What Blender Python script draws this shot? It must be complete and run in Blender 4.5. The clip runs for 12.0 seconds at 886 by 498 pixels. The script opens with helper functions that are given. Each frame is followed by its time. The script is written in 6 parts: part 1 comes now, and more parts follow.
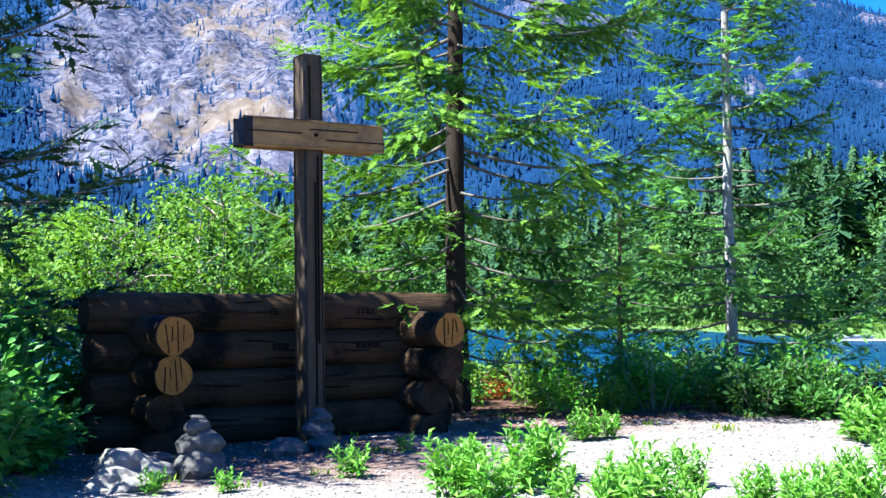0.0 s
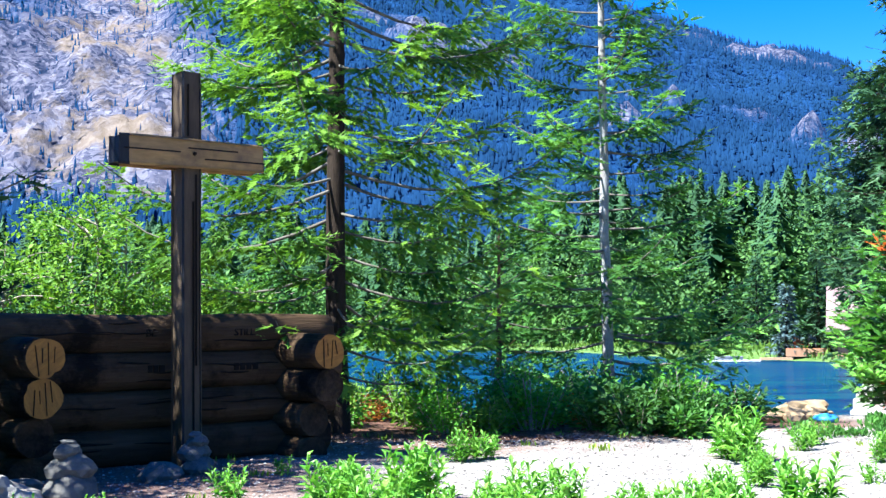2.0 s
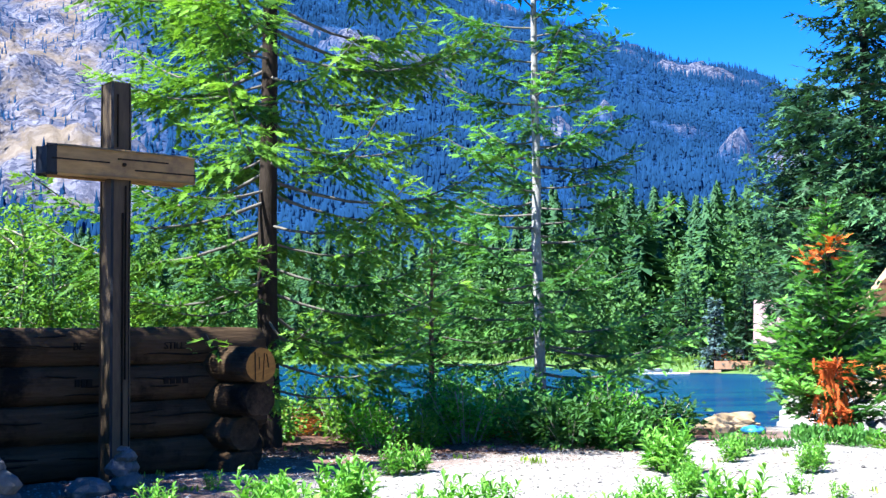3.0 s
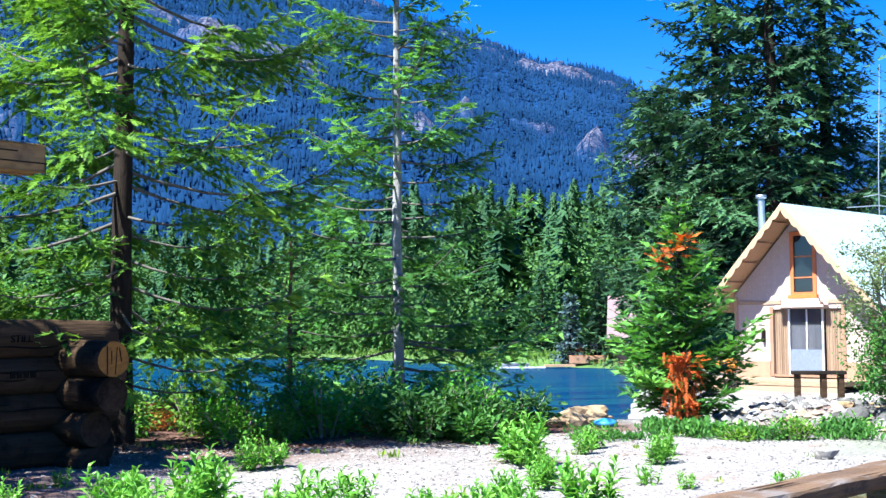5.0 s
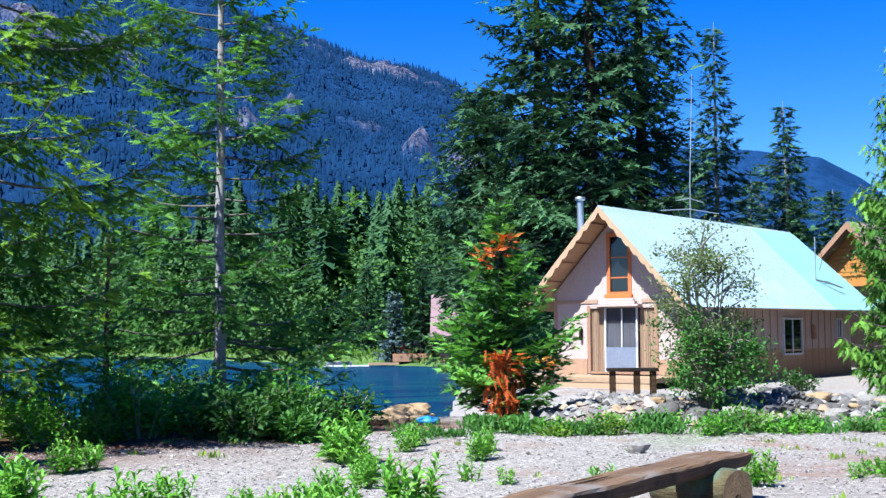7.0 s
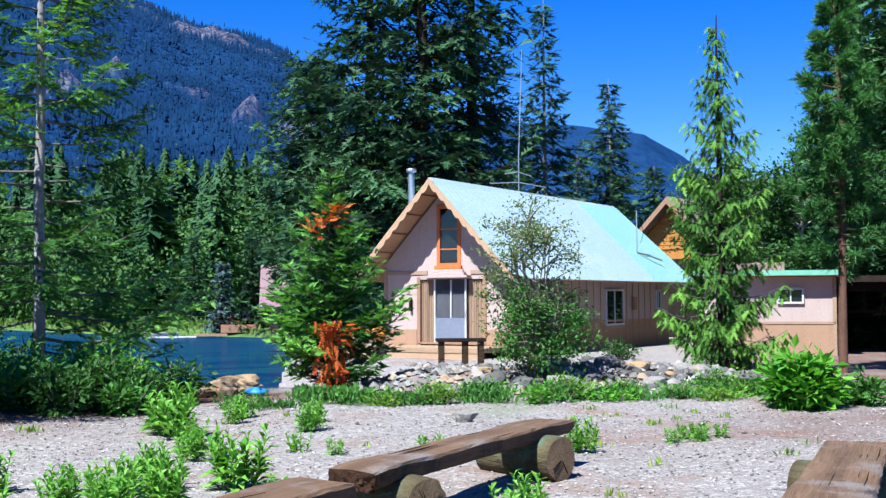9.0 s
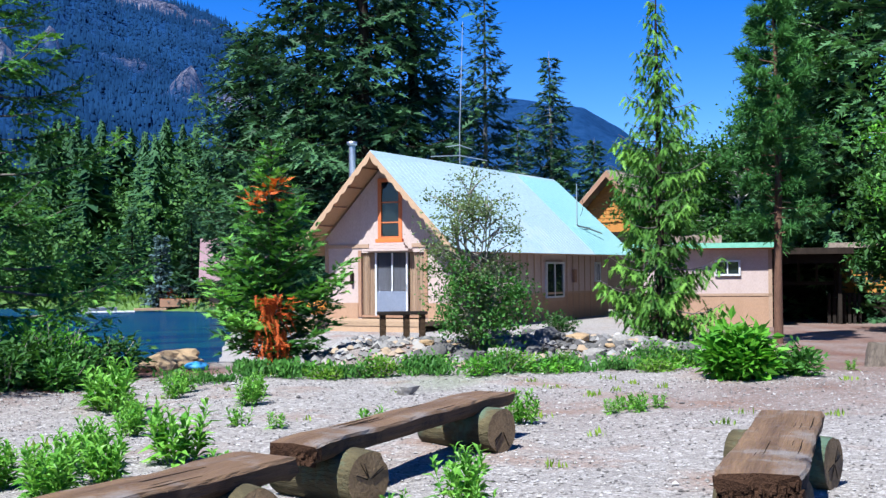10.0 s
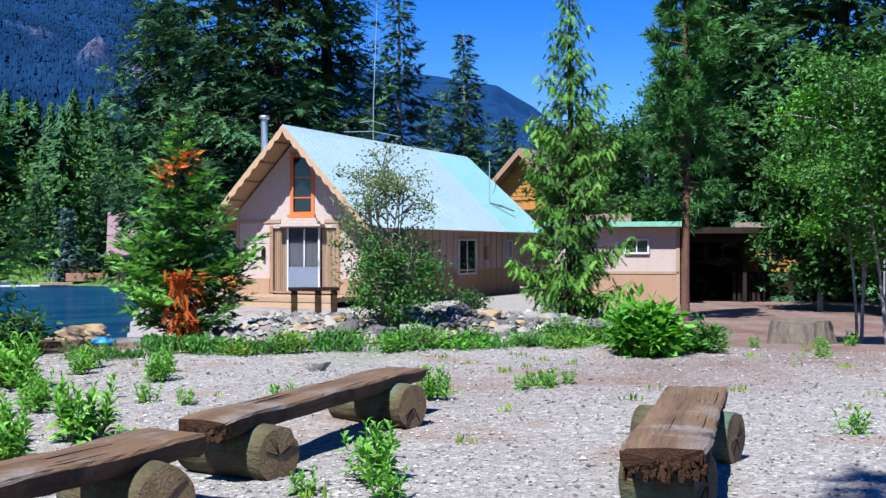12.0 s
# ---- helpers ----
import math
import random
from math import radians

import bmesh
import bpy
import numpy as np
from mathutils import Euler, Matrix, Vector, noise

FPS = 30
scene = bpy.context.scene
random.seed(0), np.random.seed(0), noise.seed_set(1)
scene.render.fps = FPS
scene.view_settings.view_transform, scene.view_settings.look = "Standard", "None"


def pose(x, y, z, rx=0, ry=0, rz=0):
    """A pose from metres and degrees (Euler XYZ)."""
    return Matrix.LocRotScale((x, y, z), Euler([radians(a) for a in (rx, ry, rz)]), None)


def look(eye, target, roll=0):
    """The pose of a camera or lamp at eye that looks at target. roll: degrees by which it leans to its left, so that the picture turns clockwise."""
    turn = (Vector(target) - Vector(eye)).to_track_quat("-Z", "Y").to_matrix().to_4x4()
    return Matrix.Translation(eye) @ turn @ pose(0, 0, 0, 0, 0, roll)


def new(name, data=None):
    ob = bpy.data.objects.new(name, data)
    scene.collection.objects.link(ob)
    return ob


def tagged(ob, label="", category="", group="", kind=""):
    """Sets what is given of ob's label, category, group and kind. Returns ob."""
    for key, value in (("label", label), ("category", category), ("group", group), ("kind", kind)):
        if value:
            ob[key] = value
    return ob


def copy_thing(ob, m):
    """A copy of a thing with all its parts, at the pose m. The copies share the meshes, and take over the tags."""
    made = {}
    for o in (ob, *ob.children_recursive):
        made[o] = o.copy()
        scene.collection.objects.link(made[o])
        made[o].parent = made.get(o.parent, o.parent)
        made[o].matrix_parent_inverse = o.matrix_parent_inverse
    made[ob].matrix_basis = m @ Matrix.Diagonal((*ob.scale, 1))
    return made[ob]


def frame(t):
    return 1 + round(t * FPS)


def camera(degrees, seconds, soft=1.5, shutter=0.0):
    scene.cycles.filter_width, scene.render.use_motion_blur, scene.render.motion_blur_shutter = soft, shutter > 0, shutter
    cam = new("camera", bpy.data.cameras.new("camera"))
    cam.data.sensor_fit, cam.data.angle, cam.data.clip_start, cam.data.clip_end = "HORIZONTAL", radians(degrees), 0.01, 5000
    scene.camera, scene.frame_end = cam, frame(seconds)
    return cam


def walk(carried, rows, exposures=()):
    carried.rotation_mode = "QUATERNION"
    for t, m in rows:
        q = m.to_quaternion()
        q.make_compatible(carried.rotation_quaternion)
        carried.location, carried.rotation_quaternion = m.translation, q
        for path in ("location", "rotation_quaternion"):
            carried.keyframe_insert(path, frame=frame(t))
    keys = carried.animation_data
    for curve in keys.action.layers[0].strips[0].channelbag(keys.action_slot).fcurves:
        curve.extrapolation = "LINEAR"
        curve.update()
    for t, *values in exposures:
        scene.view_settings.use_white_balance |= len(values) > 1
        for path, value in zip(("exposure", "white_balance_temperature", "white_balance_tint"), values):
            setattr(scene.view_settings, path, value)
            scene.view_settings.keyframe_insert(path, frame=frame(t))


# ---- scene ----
cam = camera(40.6, 12.0, 1.4)
PATH = [  # seconds; x, y, z; rx, ry, rz
    (0.0, 0, 0, 1.5, 92.742, 0.513, 0.000),
    (0.5, 0, 0, 1.5, 92.818, 0.475, -1.227),
    (1.0, 0, 0, 1.5, 92.896, 0.497, -2.188),
    (1.5, 0, 0, 1.5, 93.122, 0.537, -3.577),
    (2.0, 0, 0, 1.5, 93.714, 0.496, -5.722),
    (2.5, 0, 0, 1.5, 94.201, 0.514, -7.336),
    (3.0, 0, 0, 1.5, 94.313, 0.532, -8.935),
    (3.2, 0, 0, 1.5, 94.303, 0.491, -9.454),
    (5.0, 0, 0, 1.5, 93.989, 0.353, -15.653),
    (5.5, 0, 0, 1.5, 94.071, 0.414, -17.797),
    (6.0, 0, 0, 1.5, 94.252, 0.436, -19.620),
    (6.5, 0, 0, 1.5, 94.173, 0.395, -21.346),
    (7.0, 0, 0, 1.5, 93.860, 0.350, -24.040),
    (8.8, 0, 0, 1.5, 92.689, 0.194, -31.580),
    (9.0, 0, 0, 1.5, 92.423, 0.282, -32.134),
    (9.5, 0, 0, 1.5, 91.600, 0.181, -33.662),
    (10.0, 0, 0, 1.5, 91.124, 0.466, -34.942),
    (10.5, 0, 0, 1.5, 90.728, 0.437, -36.270),
    (11.0, 0, 0, 1.5, 90.406, 0.289, -37.416),
    (11.5, 0, 0, 1.5, 90.172, 0.060, -38.377),
    (12.0, 0, 0, 1.5, 89.978, 0.000, -39.124),
]
walk(cam, [(t, pose(*p)) for t, *p in PATH], ((0.0, 2.38, 5800, 3), (3.0, 2.4, 5800, 3), (5.0, 2.08, 5750, 4), (5.5, 1.8, 5750, 5), (6.0, 1.78, 5750, 5), (6.5, 1.72, 5750, 5), (7.0, 1.52, 5700, 6), (9.0, 1.36, 5700, 7), (12.0, 1.19, 5750, 8)))

# ---- light ----
SUN_AZ, SUN_EL = radians(-114), radians(54)
world = bpy.data.worlds.new("world")
scene.world = world
world.use_nodes = True
wn, wl = world.node_tree.nodes, world.node_tree.links
sky = wn.new("ShaderNodeTexSky")
sky.sky_type, sky.sun_disc = "NISHITA", False
sky.sun_elevation, sky.sun_rotation = SUN_EL, SUN_AZ
sky.altitude, sky.air_density, sky.dust_density, sky.ozone_density = 2500, 1.2, 0.0, 5.0
vivid = wn.new("ShaderNodeHueSaturation")
vivid.inputs["Saturation"].default_value = 1.38
vivid.inputs["Hue"].default_value = 0.52
wl.new(sky.outputs[0], vivid.inputs["Color"])
wl.new(vivid.outputs[0], wn["Background"].inputs[0])
wn["Background"].inputs[1].default_value = 0.066
sun_data = bpy.data.lights.new("sun", "SUN")
sun_data.energy, sun_data.angle, sun_data.color = 5.0, radians(0.5), (1.0, 0.95, 0.86)
sun = new("sun", sun_data)
SUN_WAY = Vector((math.sin(SUN_AZ) * math.cos(SUN_EL), math.cos(SUN_AZ) * math.cos(SUN_EL), math.sin(SUN_EL)))
sun.matrix_world = look(SUN_WAY * 60, (0, 0, 0))


# ---- materials ----
def nodes(name):
    m = bpy.data.materials.new(name)
    m.use_nodes = True
    return m, m.node_tree.nodes, m.node_tree.links, m.node_tree.nodes["Principled BSDF"]


def ramp(n, l, fac, stops):
    r = n.new("ShaderNodeValToRGB")
    while len(r.color_ramp.elements) < len(stops):
        r.color_ramp.elements.new(0.5)
    for e, (p, c) in zip(r.color_ramp.elements, stops):
        e.position, e.color = p, (*c, 1)
    l.new(fac, r.inputs[0])
    return r.outputs[0]


def noisy(n, l, scale, detail=4, rough=0.6, stretch=None, space="Object"):
    co = n.new("ShaderNodeTexCoord").outputs[space]
    if stretch:
        mp = n.new("ShaderNodeMapping")
        mp.inputs["Scale"].default_value = stretch
        l.new(co, mp.inputs[0])
        co = mp.outputs[0]
    t = n.new("ShaderNodeTexNoise")
    t.inputs["Scale"].default_value, t.inputs["Detail"].default_value, t.inputs["Roughness"].default_value = scale, detail, rough
    l.new(co, t.inputs["Vector"])
    return t.outputs[0]


def blend(n, l, fac, a, b, how="MIX"):
    m = n.new("ShaderNodeMix")
    m.data_type, m.blend_type = "RGBA", how
    if isinstance(fac, float):
        m.inputs[0].default_value = fac
    else:
        l.new(fac, m.inputs[0])
    for sock, v in ((m.inputs[6], a), (m.inputs[7], b)):
        if isinstance(v, tuple):
            sock.default_value = (*v, 1)
        else:
            l.new(v, sock)
    return m.outputs[2]


def bump(n, l, b, height, strength, dist):
    k = n.new("ShaderNodeBump")
    k.inputs["Strength"].default_value, k.inputs["Distance"].default_value = strength, dist
    l.new(height, k.inputs["Height"])
    l.new(k.outputs[0], b.inputs["Normal"])


def surface(name, dark, light, scale=3.0, fine=30.0, rough=0.8, stretch=None, relief=0.4, dist=0.01, metal=0.0, spots=None, space="Object"):
    """A surface with broad patches, fine grain and relief; spots: a third colour in irregular stains."""
    m, n, l, b = nodes(name)
    broad, grain = noisy(n, l, scale, 5, 0.65, stretch, space), noisy(n, l, fine, 4, 0.7, stretch, space)
    mid = tuple((a + c) / 2 for a, c in zip(dark, light))
    col = ramp(n, l, broad, [(0.3, dark), (0.5, mid), (0.7, light)])
    col = blend(n, l, 0.55, col, ramp(n, l, grain, [(0.3, tuple(c * 0.55 for c in mid)), (0.7, tuple(min(1, c * 1.45) for c in mid))]), "MIX")
    if spots:
        col = blend(n, l, ramp(n, l, noisy(n, l, scale * 0.6, 6, 0.7, None, space), [(0.52, (0, 0, 0)), (0.66, (1, 1, 1))]), col, spots)
    l.new(col, b.inputs["Base Color"])
    b.inputs["Roughness"].default_value, b.inputs["Metallic"].default_value = rough, metal
    b.inputs["Specular IOR Level"].default_value = 0.08 if max(light) < 0.1 else 0.3
    bump(n, l, b, grain, relief, dist)
    return m


def leafy(name, dark, light, through_light=0.35, gloss=0.35, patch=0.7, upward=0.0, shine=0.22, tint=(1.0, 1.0, 0.45), toned=False):
    """Leaves or needles: each island its own tone, broad patches of tone, some light let through. toned: lighter tips
    and darker inner twigs, by the mesh's own tone values.
    """
    m, n, l, b = nodes(name)
    geo = n.new("ShaderNodeNewGeometry")
    mid = tuple((a + c) / 2 for a, c in zip(dark, light))
    col = ramp(n, l, geo.outputs["Random Per Island"], [(0.0, dark), (0.5, mid), (1.0, light)])
    big = ramp(n, l, noisy(n, l, patch, 3), [(0.35, tuple(c * 0.7 for c in dark)), (0.65, tuple(min(1, c * 1.15) for c in light))])
    col = blend(n, l, 0.45, col, big)
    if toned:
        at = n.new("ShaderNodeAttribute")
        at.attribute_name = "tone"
        darkest = (dark[0] * 0.75, dark[1] * 0.5, dark[2] * 0.6)
        by_tone = ramp(n, l, at.outputs["Fac"], [(0.0, darkest), (0.3, dark), (0.6, mid), (1.0, tuple(min(1, c * 1.2) for c in light))])
        col = blend(n, l, 0.68, col, by_tone)
    l.new(col, b.inputs["Base Color"])
    b.inputs["Roughness"].default_value = gloss + 0.2
    b.inputs["Specular IOR Level"].default_value = shine
    if upward:
        geo2, vm = n.new("ShaderNodeNewGeometry"), n.new("ShaderNodeMix")
        vm.data_type = "VECTOR"
        vm.inputs[0].default_value = upward
        vm.inputs[5].default_value = (0.0, 0.0, 1.0)
        l.new(geo2.outputs["Normal"], vm.inputs[4])
        l.new(vm.outputs[1], b.inputs["Normal"])
    tr = n.new("ShaderNodeBsdfTranslucent")
    l.new(blend(n, l, 1.0, col, tint, "MULTIPLY"), tr.inputs[0])
    mix = n.new("ShaderNodeMixShader")
    mix.inputs[0].default_value = through_light
    l.new(b.outputs[0], mix.inputs[1])
    l.new(tr.outputs[0], mix.inputs[2])
    l.new(mix.outputs[0], n["Material Output"].inputs[0])
    return m


M = {}
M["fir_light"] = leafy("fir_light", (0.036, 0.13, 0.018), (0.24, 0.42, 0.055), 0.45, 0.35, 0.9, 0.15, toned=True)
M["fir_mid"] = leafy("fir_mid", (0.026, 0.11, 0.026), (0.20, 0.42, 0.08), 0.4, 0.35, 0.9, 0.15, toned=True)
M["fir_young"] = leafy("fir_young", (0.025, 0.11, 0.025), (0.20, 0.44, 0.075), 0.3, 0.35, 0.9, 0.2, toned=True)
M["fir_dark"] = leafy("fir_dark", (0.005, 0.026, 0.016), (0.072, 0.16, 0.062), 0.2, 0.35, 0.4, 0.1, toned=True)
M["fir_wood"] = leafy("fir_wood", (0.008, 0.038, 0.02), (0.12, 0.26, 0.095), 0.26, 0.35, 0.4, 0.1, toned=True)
M["spruce_blue"] = leafy("spruce_blue", (0.05, 0.09, 0.10), (0.16, 0.24, 0.25), 0.2, 0.4, 0.4, 0.2, toned=True)
# Darkened copy of the fir needles, with the shade put into the colour.
M["fir_left_shaded"] = leafy("fir_left_shaded", (0.006, 0.028, 0.018), (0.03, 0.085, 0.035), 0.2, toned=True)
M["fir_dead"] = leafy("fir_dead", (0.34, 0.05, 0.012), (0.62, 0.15, 0.03), 0.3)
M["cedar"] = leafy("cedar", (0.024, 0.10, 0.014), (0.18, 0.36, 0.05), 0.36, 0.35, 0.7, 0.1, toned=True)
M["pine"] = leafy("pine", (0.018, 0.075, 0.02), (0.075, 0.20, 0.045), 0.22, 0.35, 0.7, 0.1)
M["leaf_yellow"] = leafy("leaf_yellow", (0.035, 0.14, 0.014), (0.21, 0.36, 0.045), 0.42, 0.35, 0.7, 0.25)
M["leaf_mid"] = leafy("leaf_mid", (0.022, 0.09, 0.018), (0.10, 0.25, 0.045), 0.36)
M["leaf_dark"] = leafy("leaf_dark", (0.015, 0.055, 0.014), (0.06, 0.15, 0.03), 0.35)
M["leaf_shade"] = leafy("leaf_shade", (0.024, 0.11, 0.022), (0.14, 0.38, 0.07), 0.38, 0.2)
M["leaf_grey"] = leafy("leaf_grey", (0.08, 0.13, 0.05), (0.24, 0.31, 0.14), 0.4)
M["leaf_bright"] = leafy("leaf_bright", (0.04, 0.18, 0.014), (0.17, 0.42, 0.04), 0.4, 0.25)
M["leaf_red"] = leafy("leaf_red", (0.25, 0.05, 0.02), (0.5, 0.2, 0.05), 0.4)
M["weed"] = leafy("weed", (0.04, 0.19, 0.014), (0.27, 0.52, 0.085), 0.36, 0.2)
M["grass"] = leafy("grass", (0.09, 0.2, 0.02), (0.3, 0.42, 0.06), 0.4)
M["reeds"] = leafy("reeds", (0.05, 0.12, 0.02), (0.15, 0.24, 0.035), 0.4)
M["far_fir"] = leafy("far_fir", (0.008, 0.036, 0.018), (0.050, 0.125, 0.042), 0.15, 0.5, 0.05, 0.1)
M["far_leaf"] = leafy("far_leaf", (0.013, 0.055, 0.016), (0.085, 0.18, 0.038), 0.22, 0.5, 0.06, 0.1)
# Haze of distance is put into the blue tint and the let-through light.
M["hill_fir_hazed"] = leafy("hill_fir_hazed", (0.010, 0.035, 0.100), (0.018, 0.058, 0.150), 0.45, 0.7, 0.01, 0.9, 0.0, (1.0, 1.0, 1.0))
M["bark_dark"] = surface("bark_dark", (0.008, 0.006, 0.005), (0.045, 0.033, 0.026), 6, 40, 0.95, (1, 1, 0.2), 0.9, 0.02)
M["bark_grey"] = surface("bark_grey", (0.13, 0.12, 0.115), (0.34, 0.32, 0.30), 7, 40, 0.9, (1, 1, 0.35), 0.7, 0.012, spots=(0.09, 0.075, 0.06))
M["bark_pale"] = surface("bark_pale", (0.15, 0.14, 0.145), (0.36, 0.345, 0.34), 7, 40, 0.9, (1, 1, 0.35), 0.7, 0.012, spots=(0.16, 0.14, 0.12))
M["limb_grey"] = surface("limb_grey", (0.03, 0.026, 0.022), (0.19, 0.17, 0.15), 6, 40, 0.95, None, 0.6, 0.01)
M["bark_red"] = surface("bark_red", (0.05, 0.025, 0.016), (0.16, 0.085, 0.055), 6, 40, 0.95, (1, 1, 0.2), 0.9, 0.02)
M["twig_dry"] = surface("twig_dry", (0.10, 0.085, 0.07), (0.36, 0.31, 0.26), 5, 50, 0.95)
M["stump_bark"] = surface("stump_bark", (0.05, 0.038, 0.03), (0.27, 0.22, 0.175), 9, 40, 0.95, (1, 1, 0.15), 1.0, 0.04, spots=(0.10, 0.08, 0.065))
M["log_old"] = surface("log_old", (0.006, 0.004, 0.003), (0.098, 0.060, 0.034), 2.0, 11, 0.8, (0.14, 1.8, 1.8), 1.0, 0.03, spots=(0.010, 0.007, 0.005))
M["log_end"] = surface("log_end", (0.10, 0.038, 0.006), (0.40, 0.17, 0.024), 3, 30, 0.7, (1, 4, 0.4), 0.4, 0.006, spots=(0.06, 0.025, 0.008))
# Upright's front is darkened in colour for its shade; the crossbeam stays lighter.
M["beam_front_shaded"] = surface("beam_front_shaded", (0.026, 0.017, 0.011), (0.10, 0.066, 0.036), 2, 16, 0.75, (1, 1, 0.18), 0.6, 0.008)
M["beam_arm"] = surface("beam_arm", (0.14, 0.075, 0.028), (0.33, 0.195, 0.075), 2, 16, 0.7, (0.18, 1, 1), 0.6, 0.008, spots=(0.14, 0.08, 0.04))
M["beam_black"] = surface("beam_black", (0.006, 0.007, 0.010), (0.03, 0.03, 0.035), 3, 20, 0.42, (1, 1, 0.2), 0.5, 0.006)
M["crack"] = surface("crack", (0.008, 0.006, 0.005), (0.02, 0.015, 0.012), 5, 30, 1.0)
M["plank"] = surface("plank", (0.028, 0.013, 0.007), (0.25, 0.155, 0.085), 3.5, 26, 0.55, (0.09, 1.6, 1.2), 1.0, 0.03, spots=(0.21, 0.18, 0.16))
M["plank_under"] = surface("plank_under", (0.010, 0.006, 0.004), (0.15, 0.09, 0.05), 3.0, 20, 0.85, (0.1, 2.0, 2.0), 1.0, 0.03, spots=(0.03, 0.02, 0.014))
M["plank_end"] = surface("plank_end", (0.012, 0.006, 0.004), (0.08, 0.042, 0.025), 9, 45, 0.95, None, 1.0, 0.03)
M["support_log"] = surface("support_log", (0.016, 0.013, 0.008), (0.13, 0.105, 0.05), 4, 26, 0.9, (0.25, 1, 1), 1.0, 0.03, spots=(0.075, 0.12, 0.08))
M["support_end"] = surface("support_end", (0.07, 0.042, 0.02), (0.27, 0.185, 0.10), 5, 40, 0.85, None, 0.8, 0.02, spots=(0.06, 0.04, 0.022))
M["stone_grey"] = surface("stone_grey", (0.035, 0.034, 0.034), (0.16, 0.15, 0.14), 3, 30, 0.9, None, 0.7, 0.012)
M["stone_pale"] = surface("stone_pale", (0.11, 0.10, 0.09), (0.32, 0.30, 0.275), 3, 30, 0.9, None, 0.6, 0.012)
M["stone_tan"] = surface("stone_tan", (0.22, 0.14, 0.07), (0.40, 0.29, 0.17), 3, 30, 0.9, None, 0.7, 0.012)
M["stone_dark"] = surface("stone_dark", (0.05, 0.05, 0.055), (0.16, 0.15, 0.15), 3, 30, 0.85, None, 0.7, 0.012)
M["siding"] = surface("siding", (0.34, 0.265, 0.24), (0.42, 0.335, 0.305), 1.2, 30, 0.8, (3, 3, 0.4), 0.25, 0.004)
M["siding_low"] = surface("siding_low", (0.26, 0.16, 0.10), (0.34, 0.215, 0.14), 1.2, 30, 0.8, (3, 3, 0.4), 0.25, 0.004)
M["trim_tan"] = surface("trim_tan", (0.25, 0.165, 0.11), (0.34, 0.235, 0.165), 2, 30, 0.75, None, 0.2, 0.004)
M["soffit"] = surface("soffit", (0.31, 0.20, 0.12), (0.42, 0.285, 0.18), 2, 30, 0.7, (0.3, 3, 3), 0.3, 0.004)
M["trim_brown"] = surface("trim_brown", (0.20, 0.11, 0.07), (0.32, 0.19, 0.12), 2, 30, 0.75, None, 0.2, 0.004)
M["trim_red"] = surface("trim_red", (0.34, 0.09, 0.03), (0.52, 0.16, 0.05), 2, 30, 0.6, None, 0.2, 0.004)
M["sill_orange"] = surface("sill_orange", (0.55, 0.10, 0.02), (0.72, 0.17, 0.04), 2, 30, 0.55, None, 0.2, 0.004)
M["white_paint"] = surface("white_paint", (0.42, 0.43, 0.45), (0.54, 0.54, 0.55), 2, 30, 0.5, None, 0.15, 0.003)
M["grey_panel"] = surface("grey_panel", (0.12, 0.145, 0.20), (0.18, 0.205, 0.265), 2, 30, 0.5, None, 0.1, 0.003)
M["curtain"] = surface("curtain", (0.02, 0.02, 0.026), (0.085, 0.085, 0.10), 2, 20, 0.9, (1, 6, 0.3), 0.3, 0.01)
M["curtain_tan"] = surface("curtain_tan", (0.20, 0.13, 0.085), (0.36, 0.26, 0.18), 2, 20, 0.9, (1, 6, 0.3), 0.3, 0.01)
M["roof_metal"] = surface("roof_metal", (0.27, 0.38, 0.42), (0.37, 0.46, 0.51), 0.5, 12, 0.42, (0.5, 2, 2), 0.1, 0.003, 0.0, spots=(0.40, 0.47, 0.51))
M["roof_new"] = surface("roof_new", (0.20, 0.40, 0.42), (0.30, 0.50, 0.52), 0.5, 12, 0.42, (0.5, 2, 2), 0.1, 0.003)
M["roof_pink"] = surface("roof_pink", (0.17, 0.105, 0.115), (0.24, 0.155, 0.165), 0.5, 8, 0.6)
M["shake"] = surface("shake", (0.12, 0.09, 0.07), (0.32, 0.26, 0.21), 1.5, 12, 0.9, None, 0.9, 0.03)
M["cabin_wood"] = surface("cabin_wood", (0.30, 0.12, 0.025), (0.44, 0.20, 0.045), 1.0, 14, 0.6, (0.3, 0.3, 3), 0.4, 0.01)
# Near black: also carries the shade in the carport and under the cabin gable.
M["dark_wood_and_shade"] = surface("dark_wood_and_shade", (0.008, 0.006, 0.005), (0.03, 0.024, 0.02), 2, 20, 0.8, None, 0.4, 0.008)
M["deck_wood"] = surface("deck_wood", (0.24, 0.16, 0.095), (0.36, 0.25, 0.16), 2, 25, 0.8, (3, 0.3, 3), 0.4, 0.005)
M["steel"] = surface("steel", (0.42, 0.43, 0.45), (0.58, 0.59, 0.60), 4, 30, 0.4, None, 0.1, 0.002, 0.9)
M["rubber"] = surface("rubber", (0.012, 0.012, 0.012), (0.03, 0.03, 0.03), 4, 40, 0.8)
M["orange_plastic"] = surface("orange_plastic", (0.65, 0.22, 0.03), (0.80, 0.33, 0.06), 4, 30, 0.45, None, 0.1, 0.002)
M["red_paint"] = surface("red_paint", (0.48, 0.06, 0.025), (0.65, 0.11, 0.04), 4, 30, 0.5, None, 0.1, 0.002)
M["blue_plastic"] = surface("blue_plastic", (0.03, 0.20, 0.42), (0.08, 0.32, 0.58), 4, 30, 0.4, None, 0.2, 0.004)
